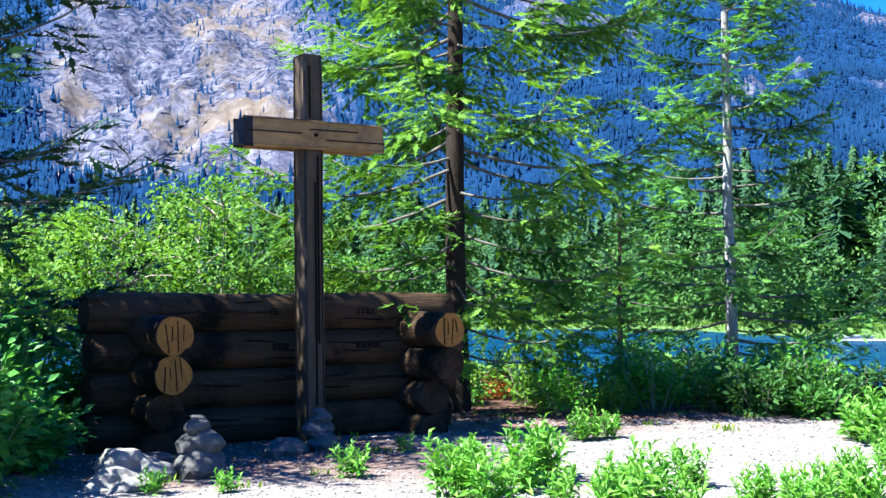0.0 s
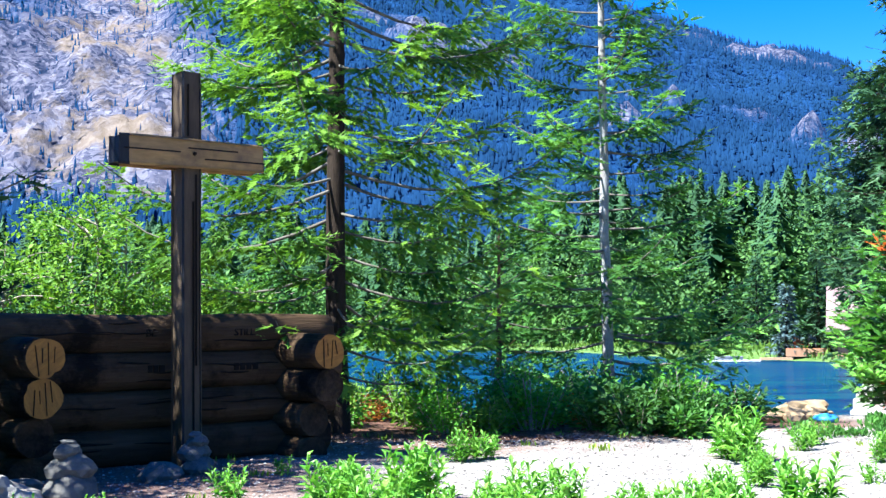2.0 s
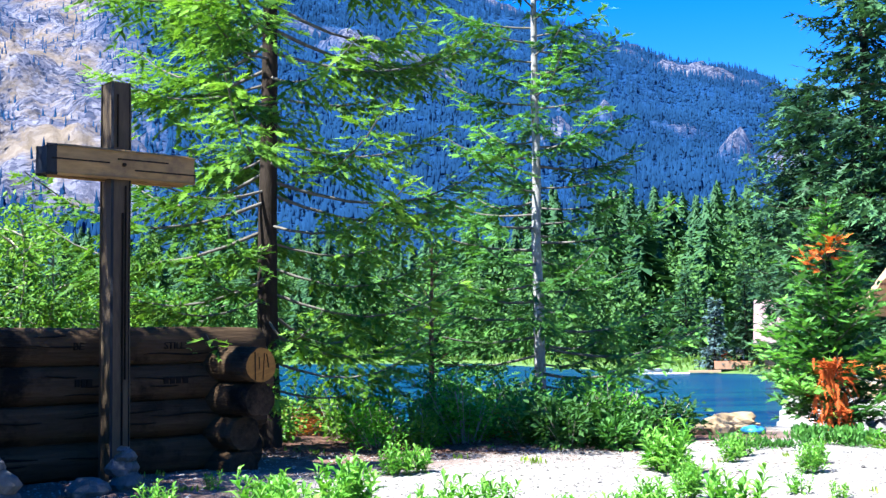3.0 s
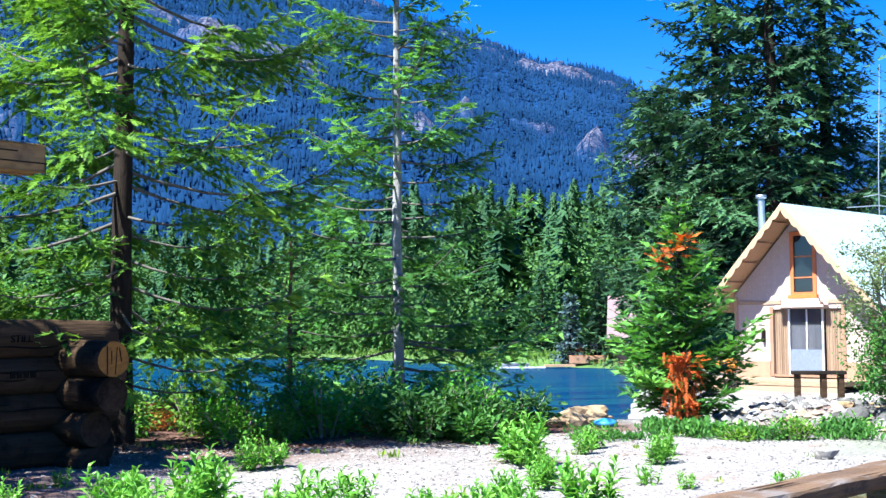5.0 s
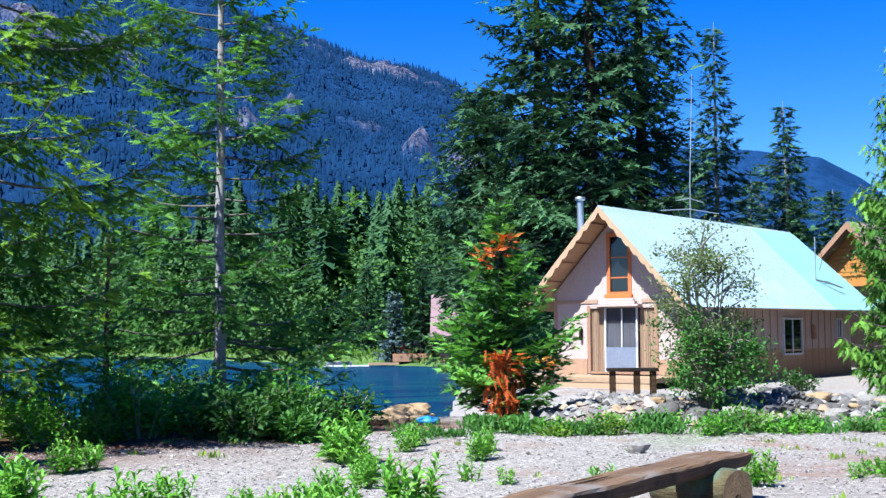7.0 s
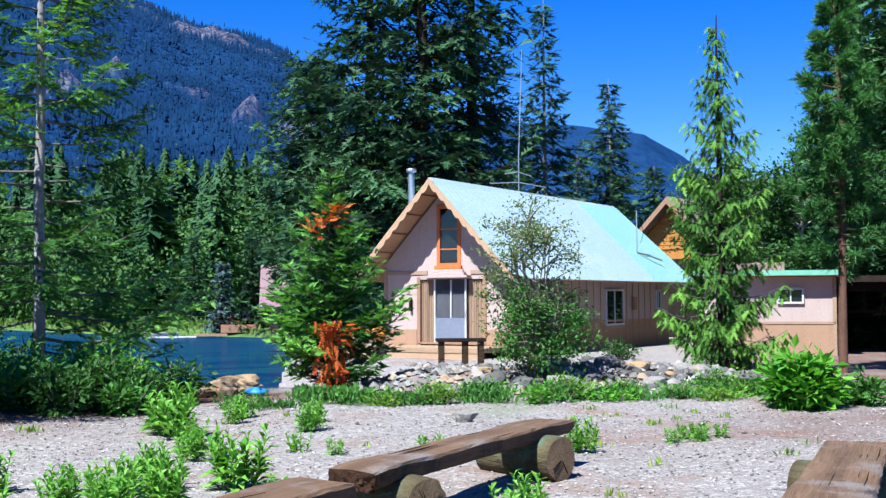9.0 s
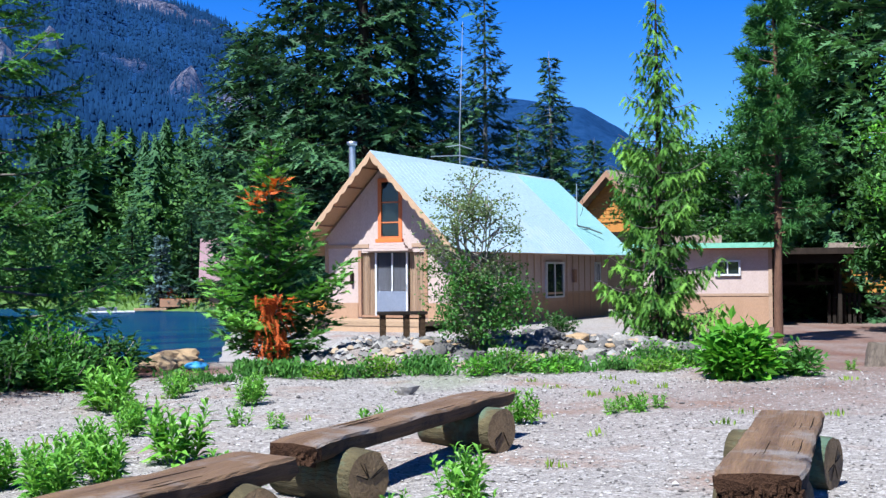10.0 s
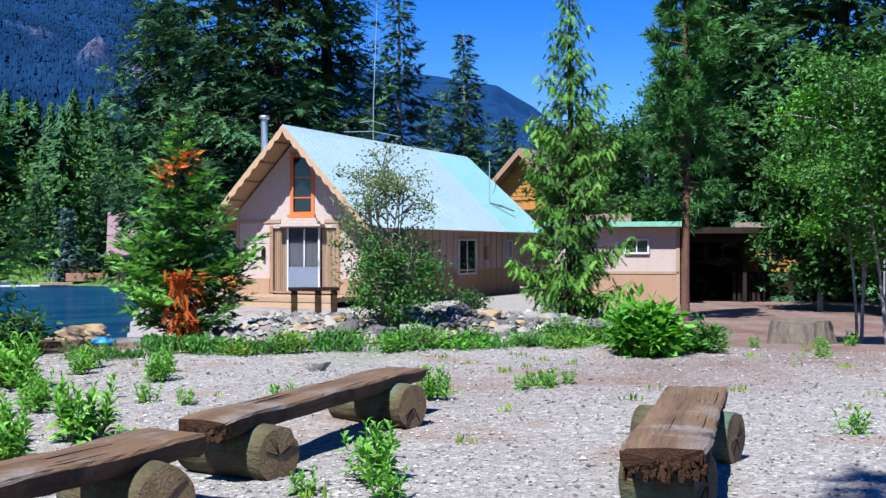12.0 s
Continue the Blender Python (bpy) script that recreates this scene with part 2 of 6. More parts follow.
M["green_plastic"] = surface("green_plastic", (0.10, 0.30, 0.20), (0.22, 0.46, 0.34), 4, 30, 0.4, None, 0.2, 0.004)
M["paint_grey"] = surface("paint_grey", (0.45, 0.46, 0.47), (0.60, 0.61, 0.62), 2, 30, 0.35, None, 0.05, 0.002)


def glass_material():
    m, n, l, b = nodes("window_glass")
    b.inputs["Base Color"].default_value = (0.02, 0.03, 0.04, 1)
    b.inputs["Roughness"].default_value, b.inputs["Transmission Weight"].default_value = 0.03, 0.55
    return m


def clear_glass():
    m, n, l, b = nodes("door_glass")
    b.inputs["Base Color"].default_value = (0.9, 0.93, 0.95, 1)
    b.inputs["Roughness"].default_value, b.inputs["Transmission Weight"].default_value, b.inputs["IOR"].default_value = 0.02, 1.0, 1.04
    return m


def water_material():
    m, n, l, b = nodes("lake_water")
    # Ripple streaks and reflected sky and forest tints are put into this colour.
    l.new(ramp(n, l, noisy(n, l, 0.9, 5, 0.7, (0.14, 1.0, 1.0)), [(0.38, (0.0015, 0.012, 0.050)), (0.5, (0.003, 0.028, 0.066)), (0.64, (0.007, 0.052, 0.070))]), b.inputs["Base Color"])
    b.inputs["Roughness"].default_value = 1.0
    b.inputs["Specular IOR Level"].default_value = 0.0
    a = noisy(n, l, 1.1, 3, 0.55, (1.0, 2.2, 1.0))
    c = noisy(n, l, 0.3, 2, 0.5, (0.4, 1.6, 1.0))
    add = n.new("ShaderNodeMath")
    l.new(a, add.inputs[0])
    l.new(c, add.inputs[1])
    k = n.new("ShaderNodeBump")
    k.inputs["Strength"].default_value, k.inputs["Distance"].default_value = 1.0, 0.6
    l.new(add.outputs[0], k.inputs["Height"])
    shine, mix = n.new("ShaderNodeBsdfGlossy"), n.new("ShaderNodeMixShader")
    shine.inputs["Roughness"].default_value = 0.08
    l.new(k.outputs[0], shine.inputs["Normal"])
    mix.inputs[0].default_value = 0.17
    l.new(b.outputs[0], mix.inputs[1])
    l.new(shine.outputs[0], mix.inputs[2])
    l.new(mix.outputs[0], n["Material Output"].inputs[0])
    return m


def ground_material():
    """Pale crushed gravel, reddish needle litter where the trees stand, green far off: told apart by the mesh's own cover values."""
    m, n, l, b = nodes("ground_cover")
    v = n.new("ShaderNodeTexVoronoi")
    v.inputs["Scale"].default_value = 26
    l.new(n.new("ShaderNodeTexCoord").outputs["Object"], v.inputs["Vector"])
    sep = n.new("ShaderNodeSeparateColor")
    l.new(v.outputs["Color"], sep.inputs[0])
    pebble = ramp(n, l, sep.outputs[0], [(0.0, (0.12, 0.105, 0.10)), (0.45, (0.215, 0.195, 0.185)), (0.8, (0.30, 0.275, 0.26)), (1.0, (0.55, 0.53, 0.51))])
    fine = ramp(n, l, noisy(n, l, 60, 4, 0.75), [(0.38, (0.075, 0.065, 0.058)), (0.62, (0.40, 0.365, 0.335))])
    gravel = blend(n, l, 0.5, pebble, fine)
    dirt = ramp(n, l, noisy(n, l, 14, 5, 0.7), [(0.3, (0.11, 0.055, 0.035)), (0.7, (0.28, 0.165, 0.11))])
    gravel = blend(n, l, ramp(n, l, noisy(n, l, 0.55, 6, 0.65), [(0.53, (0, 0, 0)), (0.68, (0.8, 0.8, 0.8))]), gravel, dirt)
    litter = ramp(n, l, noisy(n, l, 9, 6, 0.75), [(0.3, (0.03, 0.014, 0.01)), (0.55, (0.13, 0.055, 0.035)), (0.75, (0.26, 0.15, 0.11))])
    green = ramp(n, l, noisy(n, l, 0.4, 5, 0.7), [(0.3, (0.035, 0.085, 0.014)), (0.7, (0.11, 0.19, 0.03))])
    at = n.new("ShaderNodeAttribute")
    at.attribute_name = "cover"
    sp = n.new("ShaderNodeSeparateColor")
    l.new(at.outputs["Color"], sp.inputs[0])
    col = blend(n, l, sp.outputs[0], gravel, litter)
    col = blend(n, l, sp.outputs[1], col, green)
    l.new(col, b.inputs["Base Color"])
    b.inputs["Roughness"].default_value = 0.95
    add = n.new("ShaderNodeMath")
    l.new(v.outputs["Distance"], add.inputs[0])
    l.new(noisy(n, l, 50, 3, 0.7), add.inputs[1])
    bump(n, l, b, add.outputs[0], 0.8, 0.02)
    return m


def mountain_material():
    m, n, l, b = nodes("mountain_hazed")
    at = n.new("ShaderNodeAttribute")
    at.attribute_name = "cover"
    sp = n.new("ShaderNodeSeparateColor")
    l.new(at.outputs["Color"], sp.inputs[0])
    warp, co = n.new("ShaderNodeVectorMath"), n.new("ShaderNodeTexCoord").outputs["Object"]
    warp.operation = "MULTIPLY_ADD"
    wob = n.new("ShaderNodeTexNoise")
    wob.inputs["Scale"].default_value, wob.inputs["Detail"].default_value = 0.02, 5
    l.new(co, wob.inputs["Vector"])
    l.new(wob.outputs["Color"], warp.inputs[0])
    warp.inputs[1].default_value = (40, 40, 40)
    l.new(co, warp.inputs[2])
    mixed = None
    for sc in (0.07, 0.17, 0.4):
        vo = n.new("ShaderNodeTexVoronoi")
        vo.inputs["Scale"].default_value = sc
        l.new(warp.outputs[0], vo.inputs["Vector"])
        sv = n.new("ShaderNodeSeparateColor")
        l.new(vo.outputs["Color"], sv.inputs[0])
        mixed = sv.outputs[0] if mixed is None else blend(n, l, 0.5, mixed, sv.outputs[0])
    crag = blend(n, l, 0.45, mixed, noisy(n, l, 0.03, 12, 0.78, (1, 1, 0.6)))
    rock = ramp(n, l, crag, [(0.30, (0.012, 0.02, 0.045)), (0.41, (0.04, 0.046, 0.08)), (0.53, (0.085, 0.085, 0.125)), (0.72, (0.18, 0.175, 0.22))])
    tan = ramp(n, l, noisy(n, l, 0.05, 6, 0.7), [(0.3, (0.11, 0.085, 0.06)), (0.7, (0.22, 0.165, 0.11))])
    earthy = blend(n, l, 1.0, ramp(n, l, noisy(n, l, 0.014, 9, 0.75), [(0.50, (0, 0, 0)), (0.60, (0.7, 0.7, 0.7))]), sp.outputs[1], "MULTIPLY")
    rock = blend(n, l, earthy, rock, tan)
    # Forest ground takes a blue tint that stands for distance haze.
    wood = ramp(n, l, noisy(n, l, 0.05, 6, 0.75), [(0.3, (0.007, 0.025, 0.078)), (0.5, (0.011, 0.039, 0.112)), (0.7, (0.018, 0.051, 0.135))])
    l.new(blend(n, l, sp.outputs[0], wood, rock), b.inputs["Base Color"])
    b.inputs["Roughness"].default_value = 1.0
    b.inputs["Specular IOR Level"].default_value = 0.0
    bump(n, l, b, crag, 1.0, 7.0)
    return m


M["door_glass"] = clear_glass()
M["window_glass"], M["lake_water"], M["ground_cover"], M["mountain_hazed"] = glass_material(), water_material(), ground_material(), mountain_material()


# ---- mesh helpers ----
def raw(name, verts, faces, mats, index=None, smooth=False):
    """A mesh from arrays: verts (n, 3), faces (m, k), all with k corners."""
    verts, faces = np.asarray(verts, dtype=np.float32), np.asarray(faces, dtype=np.int32)
    me = bpy.data.meshes.new(name)
    k = faces.shape[1]
    me.vertices.add(len(verts))
    me.vertices.foreach_set("co", verts.ravel())
    me.loops.add(faces.size)
    me.loops.foreach_set("vertex_index", faces.ravel())
    me.polygons.add(len(faces))
    me.polygons.foreach_set("loop_start", np.arange(0, faces.size, k, dtype=np.int32))
    for m in mats if isinstance(mats, (list, tuple)) else [mats]:
        me.materials.append(m)
    if index is not None:
        me.polygons.foreach_set("material_index", np.asarray(index, dtype=np.int32))
    me.polygons.foreach_set("use_smooth", np.full(len(faces), smooth))
    me.update(calc_edges=True)
    return me


def part(name, bm, material, parent, label=""):
    """Links a bmesh (or a mesh) as one mesh object under a thing or a part."""
    if isinstance(bm, bmesh.types.BMesh):
        me = bpy.data.meshes.new(name)
        bm.to_mesh(me)
        bm.free()
        for m in material if isinstance(material, (list, tuple)) else [material]:
            me.materials.append(m)
    else:
        me = bm
    ob = new(name, me)
    ob.parent = parent
    if label:
        ob["label"] = label
    return ob


def thing(name, m, label, category, group="", kind=""):
    ob = new(name)
    ob.matrix_world = m
    ob.empty_display_size = 0.2
    return tagged(ob, label, category, group, kind)


def box(bm, x0, x1, y0, y1, z0, z1, bevel=0.0, m=None, index=0):
    vs = [bm.verts.new(Vector(p)) for p in ((x0, y0, z0), (x1, y0, z0), (x1, y1, z0), (x0, y1, z0), (x0, y0, z1), (x1, y0, z1), (x1, y1, z1), (x0, y1, z1))]
    fs = [bm.faces.new([vs[i] for i in f]) for f in ((3, 2, 1, 0), (4, 5, 6, 7), (0, 1, 5, 4), (1, 2, 6, 5), (2, 3, 7, 6), (3, 0, 4, 7))]
    for f in fs:
        f.material_index = index
    if bevel:
        r = bmesh.ops.bevel(bm, geom=list({e for f in fs for e in f.edges}), offset=bevel, segments=2, affect="EDGES", profile=0.6)
        vs = list({v for f in r["faces"] for v in f.verts})
    if m is not None:
        bmesh.ops.transform(bm, matrix=m, verts=vs)
    return vs


def boxed(*args, bevel=0.0):
    bm = bmesh.new()
    box(bm, *args, bevel=bevel)
    return bm


def tube_arrays(points, radii, sides=6):
    """Verts and quads of a tube along points."""
    P, V, F = np.asarray(points, float), [], []
    a = np.linspace(0, 2 * np.pi, sides, endpoint=False)
    for i, p in enumerate(P):
        d = P[min(i + 1, len(P) - 1)] - P[max(i - 1, 0)]
        d = d / (np.linalg.norm(d) + 1e-9)
        u = np.cross(d, (0.0, 0.0, 1.0) if abs(d[2]) < 0.9 else (1.0, 0.0, 0.0))
        u /= np.linalg.norm(u)
        w = np.cross(d, u)
        V.append(p + radii[i] * (np.cos(a)[:, None] * u + np.sin(a)[:, None] * w))
        if i:
            k, j = np.arange(sides), (np.arange(sides) + 1) % sides
            b0, b1 = (i - 1) * sides, i * sides
            F.append(np.stack([b0 + k, b0 + j, b1 + j, b1 + k], 1))
    return np.concatenate(V), np.concatenate(F)


class Pile:
    """Gathers verts and faces of many small pieces into one mesh."""

    def __init__(self):
        self.v, self.f, self.i, self.n = [], [], [], 0

    def add(self, v, f, index=0):
        self.v.append(v)
        self.f.append(np.asarray(f) + self.n)
        self.i.append(np.full(len(f), index))
        self.n += len(v)

    def mesh(self, name, mats, smooth=False):
        return raw(name, np.concatenate(self.v), np.concatenate(self.f), mats, np.concatenate(self.i), smooth)


def unit(a):
    return a / (np.linalg.norm(a, axis=-1, keepdims=True) + 1e-9)


def sprays(B, D, L, rng, needle, pairs=6, width=0.3, lift=0.25, fan=1.0, blade=0.4):
    """Needles in two rows along each twig. B, D (n, 3): feet and ways, L (n,): lengths."""
    n = len(B)
    up = np.tile([0.0, 0.0, 1.0], (n, 1)) + rng.normal(0, 0.35, (n, 3))
    S = unit(np.cross(D, up))
    U = unit(np.cross(S, D))
    out = []
    for j in range(pairs):
        s = (j + 0.6) / pairs
        foot = B + D * (L * s)[:, None]
        ln = needle * (1.1 - 0.45 * s) * rng.uniform(0.75, 1.25, n)
        for side in (-1, 1):
            way = unit(D * 0.75 + S * side * fan + U * (lift + rng.normal(0, 0.25, n))[:, None])
            half = D * (L / pairs * width)[:, None]
            out.append(np.stack([foot - half, foot + half, foot + way * ln[:, None]], 1))
    tip = B + D * L[:, None]
    out.append(np.stack([tip - S * needle * 0.22, tip + S * needle * 0.22, tip + D * needle], 1))
    c, wd = B + D * (L * 0.5)[:, None], S * needle * blade
    out += [np.stack([B, c + wd, tip], 1), np.stack([B, tip, c - wd], 1)]
    T = np.stack(out, 1).reshape(-1, 3)
    return T, np.arange(len(T)).reshape(-1, 3)


def leaves(C, size, rng, long=1.6, flat=0.0, ways=None):
    """Folded leaf blades of two triangles each at centres C. flat: how much they lie level."""
    n = len(C)
    d = rng.normal(0, 1, (n, 3)) if ways is None else ways + rng.normal(0, 0.35, (n, 3))
    d[:, 2] *= 1 - flat
    d = unit(d)
    up = rng.normal(0, 0.6, (n, 3)) + [0, 0, 1.0 + flat]
    s = unit(np.cross(d, up))
    k = unit(np.cross(s, d))
    z = (size * rng.uniform(0.65, 1.3, n))[:, None]
    a, b = C, C + d * z * long
    m = C + d * z * long * 0.45
    l, r = m - s * z * 0.42 + k * z * 0.14, m + s * z * 0.42 + k * z * 0.14
    base = np.arange(n)[:, None] * 4
    V = np.stack([a, r, b, l], 1).reshape(-1, 3)
    return V, np.concatenate([base + [0, 1, 2], base + [0, 2, 3]], 1).reshape(-1, 3)


# ---- the land ----
SHORE = np.array([(-300, 34), (-40, 29), (-12, 26.5), (0, 25.5), (5.5, 25), (8.5, 24.5), (11, 26), (13.5, 29.5), (16, 35.5), (21, 46), (27, 58), (40, 86),
                  (38, 94), (34, 99), (30, 118), (27, 142), (16, 150), (0, 152), (-60, 160), (-300, 175)], float)


def smooth(a, b, x):
    t = np.clip((x - a) / (b - a), 0, 1)
    return t * t * (3 - 2 * t)


def lake_distance(x, y):
    """Metres to the waterline: positive on land, negative on the lake."""
    x, y = np.asarray(x, float), np.asarray(y, float)
    best, inside = np.full(x.shape, 1e9), np.zeros(x.shape, bool)
    for (ax, ay), (bx, by) in zip(SHORE, np.roll(SHORE, -1, 0)):
        dx, dy = bx - ax, by - ay
        t = np.clip(((x - ax) * dx + (y - ay) * dy) / (dx * dx + dy * dy), 0, 1)
        best = np.minimum(best, np.hypot(x - ax - t * dx, y - ay - t * dy))
        cross_y = (ay > y) != (by > y)
        inside ^= cross_y & (x < (bx - ax) * (y - ay) / ((by - ay) if by != ay else 1e-9) + ax)
    return np.where(inside, -best, best)


WATER = -1.5


def land(x, y):
    """Height of the ground."""
    x, y = np.asarray(x, float), np.asarray(y, float)
    r, s = np.hypot(x, y), lake_distance(x, y)
    base = -0.3 * smooth(17, 28, r) - 0.9 * smooth(60, 85, y) * smooth(60, 20, x)
    bumps = 0.03 * np.sin(x * 1.3 + 0.7 * y) * np.sin(y * 1.1 - 0.4 * x) + 0.012 * np.sin(x * 4.1 + y) * np.sin(y * 3.7)
    mound = 0.42 * np.exp(-(((x - 14.2) / 2.8) ** 2 + ((y - 17.3) / 2.0) ** 2))
    az = np.arctan2(x, np.maximum(y, 0.01))
    mound = np.maximum(mound, 0.34 * np.exp(-((r - 21.6) / 1.5) ** 2) * smooth(0.47, 0.56, az) * smooth(0.86, 0.78, az))
    far = np.maximum(0, r - 170) * 0.05
    dry = base + bumps * smooth(40, 15, r) + mound + far
    return np.where(s > 0, WATER + (dry - WATER) * smooth(-0.6, 3.5, s), WATER - 0.12 - np.minimum(1.5, -s * 0.3))


def height(x, y):
    return float(land(np.array([x]), np.array([y]))[0])


def polar(az0, az1, na, radii):
    a = np.radians(np.concatenate([np.linspace(-180, -31, 60), np.linspace(-30.5, 66, na - 120), np.linspace(67, 180, 60)]) if az0 is None else np.linspace(az0, az1, na))
    A, Rr = np.meshgrid(a, radii)
    i, j = np.meshgrid(np.arange(len(radii) - 1), np.arange(na - 1), indexing="ij")
    k = (i * na + j).ravel()
    return A, Rr, np.stack([k, k + 1, k + na + 1, k + na], 1)[:, ::-1]


def cover(me, red, green):
    at = me.attributes.new("cover", "FLOAT_COLOR", "POINT")
    at.data.foreach_set("color", np.stack([red, green, np.zeros_like(red), np.ones_like(red)], -1).astype(np.float32).ravel())


def ground():
    A, Rr, F = polar(None, None, 840, np.concatenate([[0.0], np.geomspace(0.4, 700, 210)]))
    x, y = Rr * np.sin(A), Rr * np.cos(A)
    z = land(x, y)
    me = raw("ground", np.stack([x, y, z], -1).reshape(-1, 3), F, M["ground_cover"], smooth=True)
    wob = 0.8 * np.sin(x * 1.7 + y * 0.6) * np.sin(y * 1.3) + 0.4 * np.sin(x * 4.3 - y * 2.9)
    litter = smooth(15.2, 16.6, y + 0.35 * wob - 0.25 * np.maximum(0, x - 3)) * smooth(9.5, 7.5, x) * smooth(26, 24, y)
    litter = np.maximum(litter, 0.9 * np.exp(-(((x - 0.5) / 3.2) ** 2 + ((y - 14.9) / 1.3) ** 2) * (1 + 0.3 * wob)))
    # Litter before the shelter, spread wider to paint the shaded ground darker too.
    litter = np.maximum(litter, np.exp(-(((x + 2.2) / 2.7) ** 4 + ((y - 12.2) / 2.2) ** 4)) * (0.9 + 0.1 * wob))
    litter = np.maximum(litter, 0.8 * np.exp(-(((x - 13.5) / 5.0) ** 2 + ((y - 9.6) / 1.8) ** 2)) * (0.75 + 0.25 * wob))
    r = np.hypot(x, y)
    litter = np.maximum(litter, 0.55 * np.exp(-((r - 20.0) / 1.6) ** 2) * smooth(7, 9, x) * (0.6 + 0.5 * wob))
    litter = np.maximum(litter, smooth(17, 20, r) * smooth(46, 40, r) * smooth(0.74, 0.86, np.arctan2(x, np.maximum(y, 0.1))) * (0.75 + 0.25 * wob))
    litter = np.maximum(litter, 0.5 * np.exp(-((r - 19.2) / 0.8) ** 2) * smooth(9, 11, x) * smooth(17, 15.5, x) * (0.7 + 0.4 * wob))
    green = smooth(45, 80, r) * smooth(-5.0, -3.0, lake_distance(x, y))
    green = np.maximum(green, 0.3 * smooth(0.5, 0.9, np.exp(-((y - 0.45 * x - 9.3) / 0.9) ** 2)) * smooth(8, 9.5, x) * smooth(15, 13, x))
    cover(me, litter.ravel(), green.ravel())
    return tagged(new("ground", me), "pale crushed gravel ground with reddish needle litter", "ground", kind="structure")


ground()


def water():
    bm = bmesh.new()
    bm.faces.new([bm.verts.new((px, py, WATER)) for px, py in ((-300, 20), (60, 20), (60, 180), (-300, 180))])
    me = bpy.data.meshes.new("water")
    bm.to_mesh(me)
    bm.free()
    me.materials.append(M["lake_water"])
    tagged(new("water", me), "blue-green rippled lake water between the trees", "water", kind="structure")


water()


def fbm(x, y, scale, octaves=5):
    return np.array([noise.fractal((a / scale, b / scale, 3.7), 0.9, 2.1, octaves) for a, b in zip(x.ravel(), y.ravel())]).reshape(x.shape)


def mountain_shape(az, d, crest, foot, angles, heights, rough):
    el = np.interp(az, angles, heights)
    s = np.clip((d - foot) / (crest - foot), 0, 1)
    return (crest * np.tan(np.radians(el))) * s ** 1.12 * (1 - 0.55 * smooth(crest, crest * 1.5, d)), s


RIDGE = ((-180, -60, -30, -16, -5, 5, 12, 16.8, 18.7, 20, 22.5, 24.1, 26, 29, 34, 40, 60, 180), (9, 13, 17, 18, 18.5, 17.5, 15.8, 14.1, 13.5, 12.9, 12.5, 12, 10.8, 8.8, 6, 3, 4, 9))
RIDGE2 = ((30, 34, 38.5, 40, 41.7, 43.5, 46, 50), (8.4, 8.6, 8.2, 8.0, 7.8, 6.7, 4.6, 1.5))


def rock_share(az, d, z, n1, n2):
    """Where bare rock shows: a great face, and broken outcrops elsewhere."""
    el = np.degrees(np.arctan2(z, d))
    face = smooth(-20.5, -18.0, az + n2) * smooth(-3.0, -8.0, az + 2 * n2) * smooth(5.2, 6.4, el + 0.8 * n2) * smooth(15.8, 13.0, el - 0.55 * (az + 14) + n2)
    band = np.exp(-((el - 10.6 + 0.25 * (az - 18)) / 1.1) ** 2) * smooth(10, 15, az) + 0.8 * np.exp(-((el - 7.2) / 0.7) ** 2) * smooth(14, 18, az)
    spots = smooth(29, 26, az) * smooth(0.42, 0.62, n1 + 0.34 * band + 0.1 * smooth(1, 4, az) * smooth(12, 9, az))
    return np.clip(np.maximum(face * smooth(-0.75, -0.25, n1), spots * 0.85), 0, 1)


def mountain(name, az0, az1, na, foot, crest, ridge, label):
    A, D, F = polar(az0, az1, na, np.geomspace(foot, crest * 1.45, 110))
    az = np.degrees(A)
    x, y = D * np.sin(A), D * np.cos(A)
    n1, n2 = fbm(x, y, 240, 6), fbm(x, y, 420, 3)
    z, s = mountain_shape(az, D, crest, foot, *ridge, 1)
    z = z + s * (1 - s) * 260 * n2 * 0.5 + 22 * n1 * smooth(0.0, 0.2, s) * smooth(1.0, 0.8, s) + 3.0 + 5 * s * n1
    rock = rock_share(az, D, z, n1, n2)
    z = z + rock * (26 * fbm(x, y, 90, 6) - 14 * np.abs(fbm(x + 300, y, 45, 4)))
    me = raw(name, np.stack([x, y, z], -1).reshape(-1, 3), F, M["mountain_hazed"], smooth=True)
    cover(me, rock.ravel(), smooth(4, -2, az).ravel())
    tagged(new(name, me), label, "mountain", kind="structure")
    return x, y, z, rock, az, s


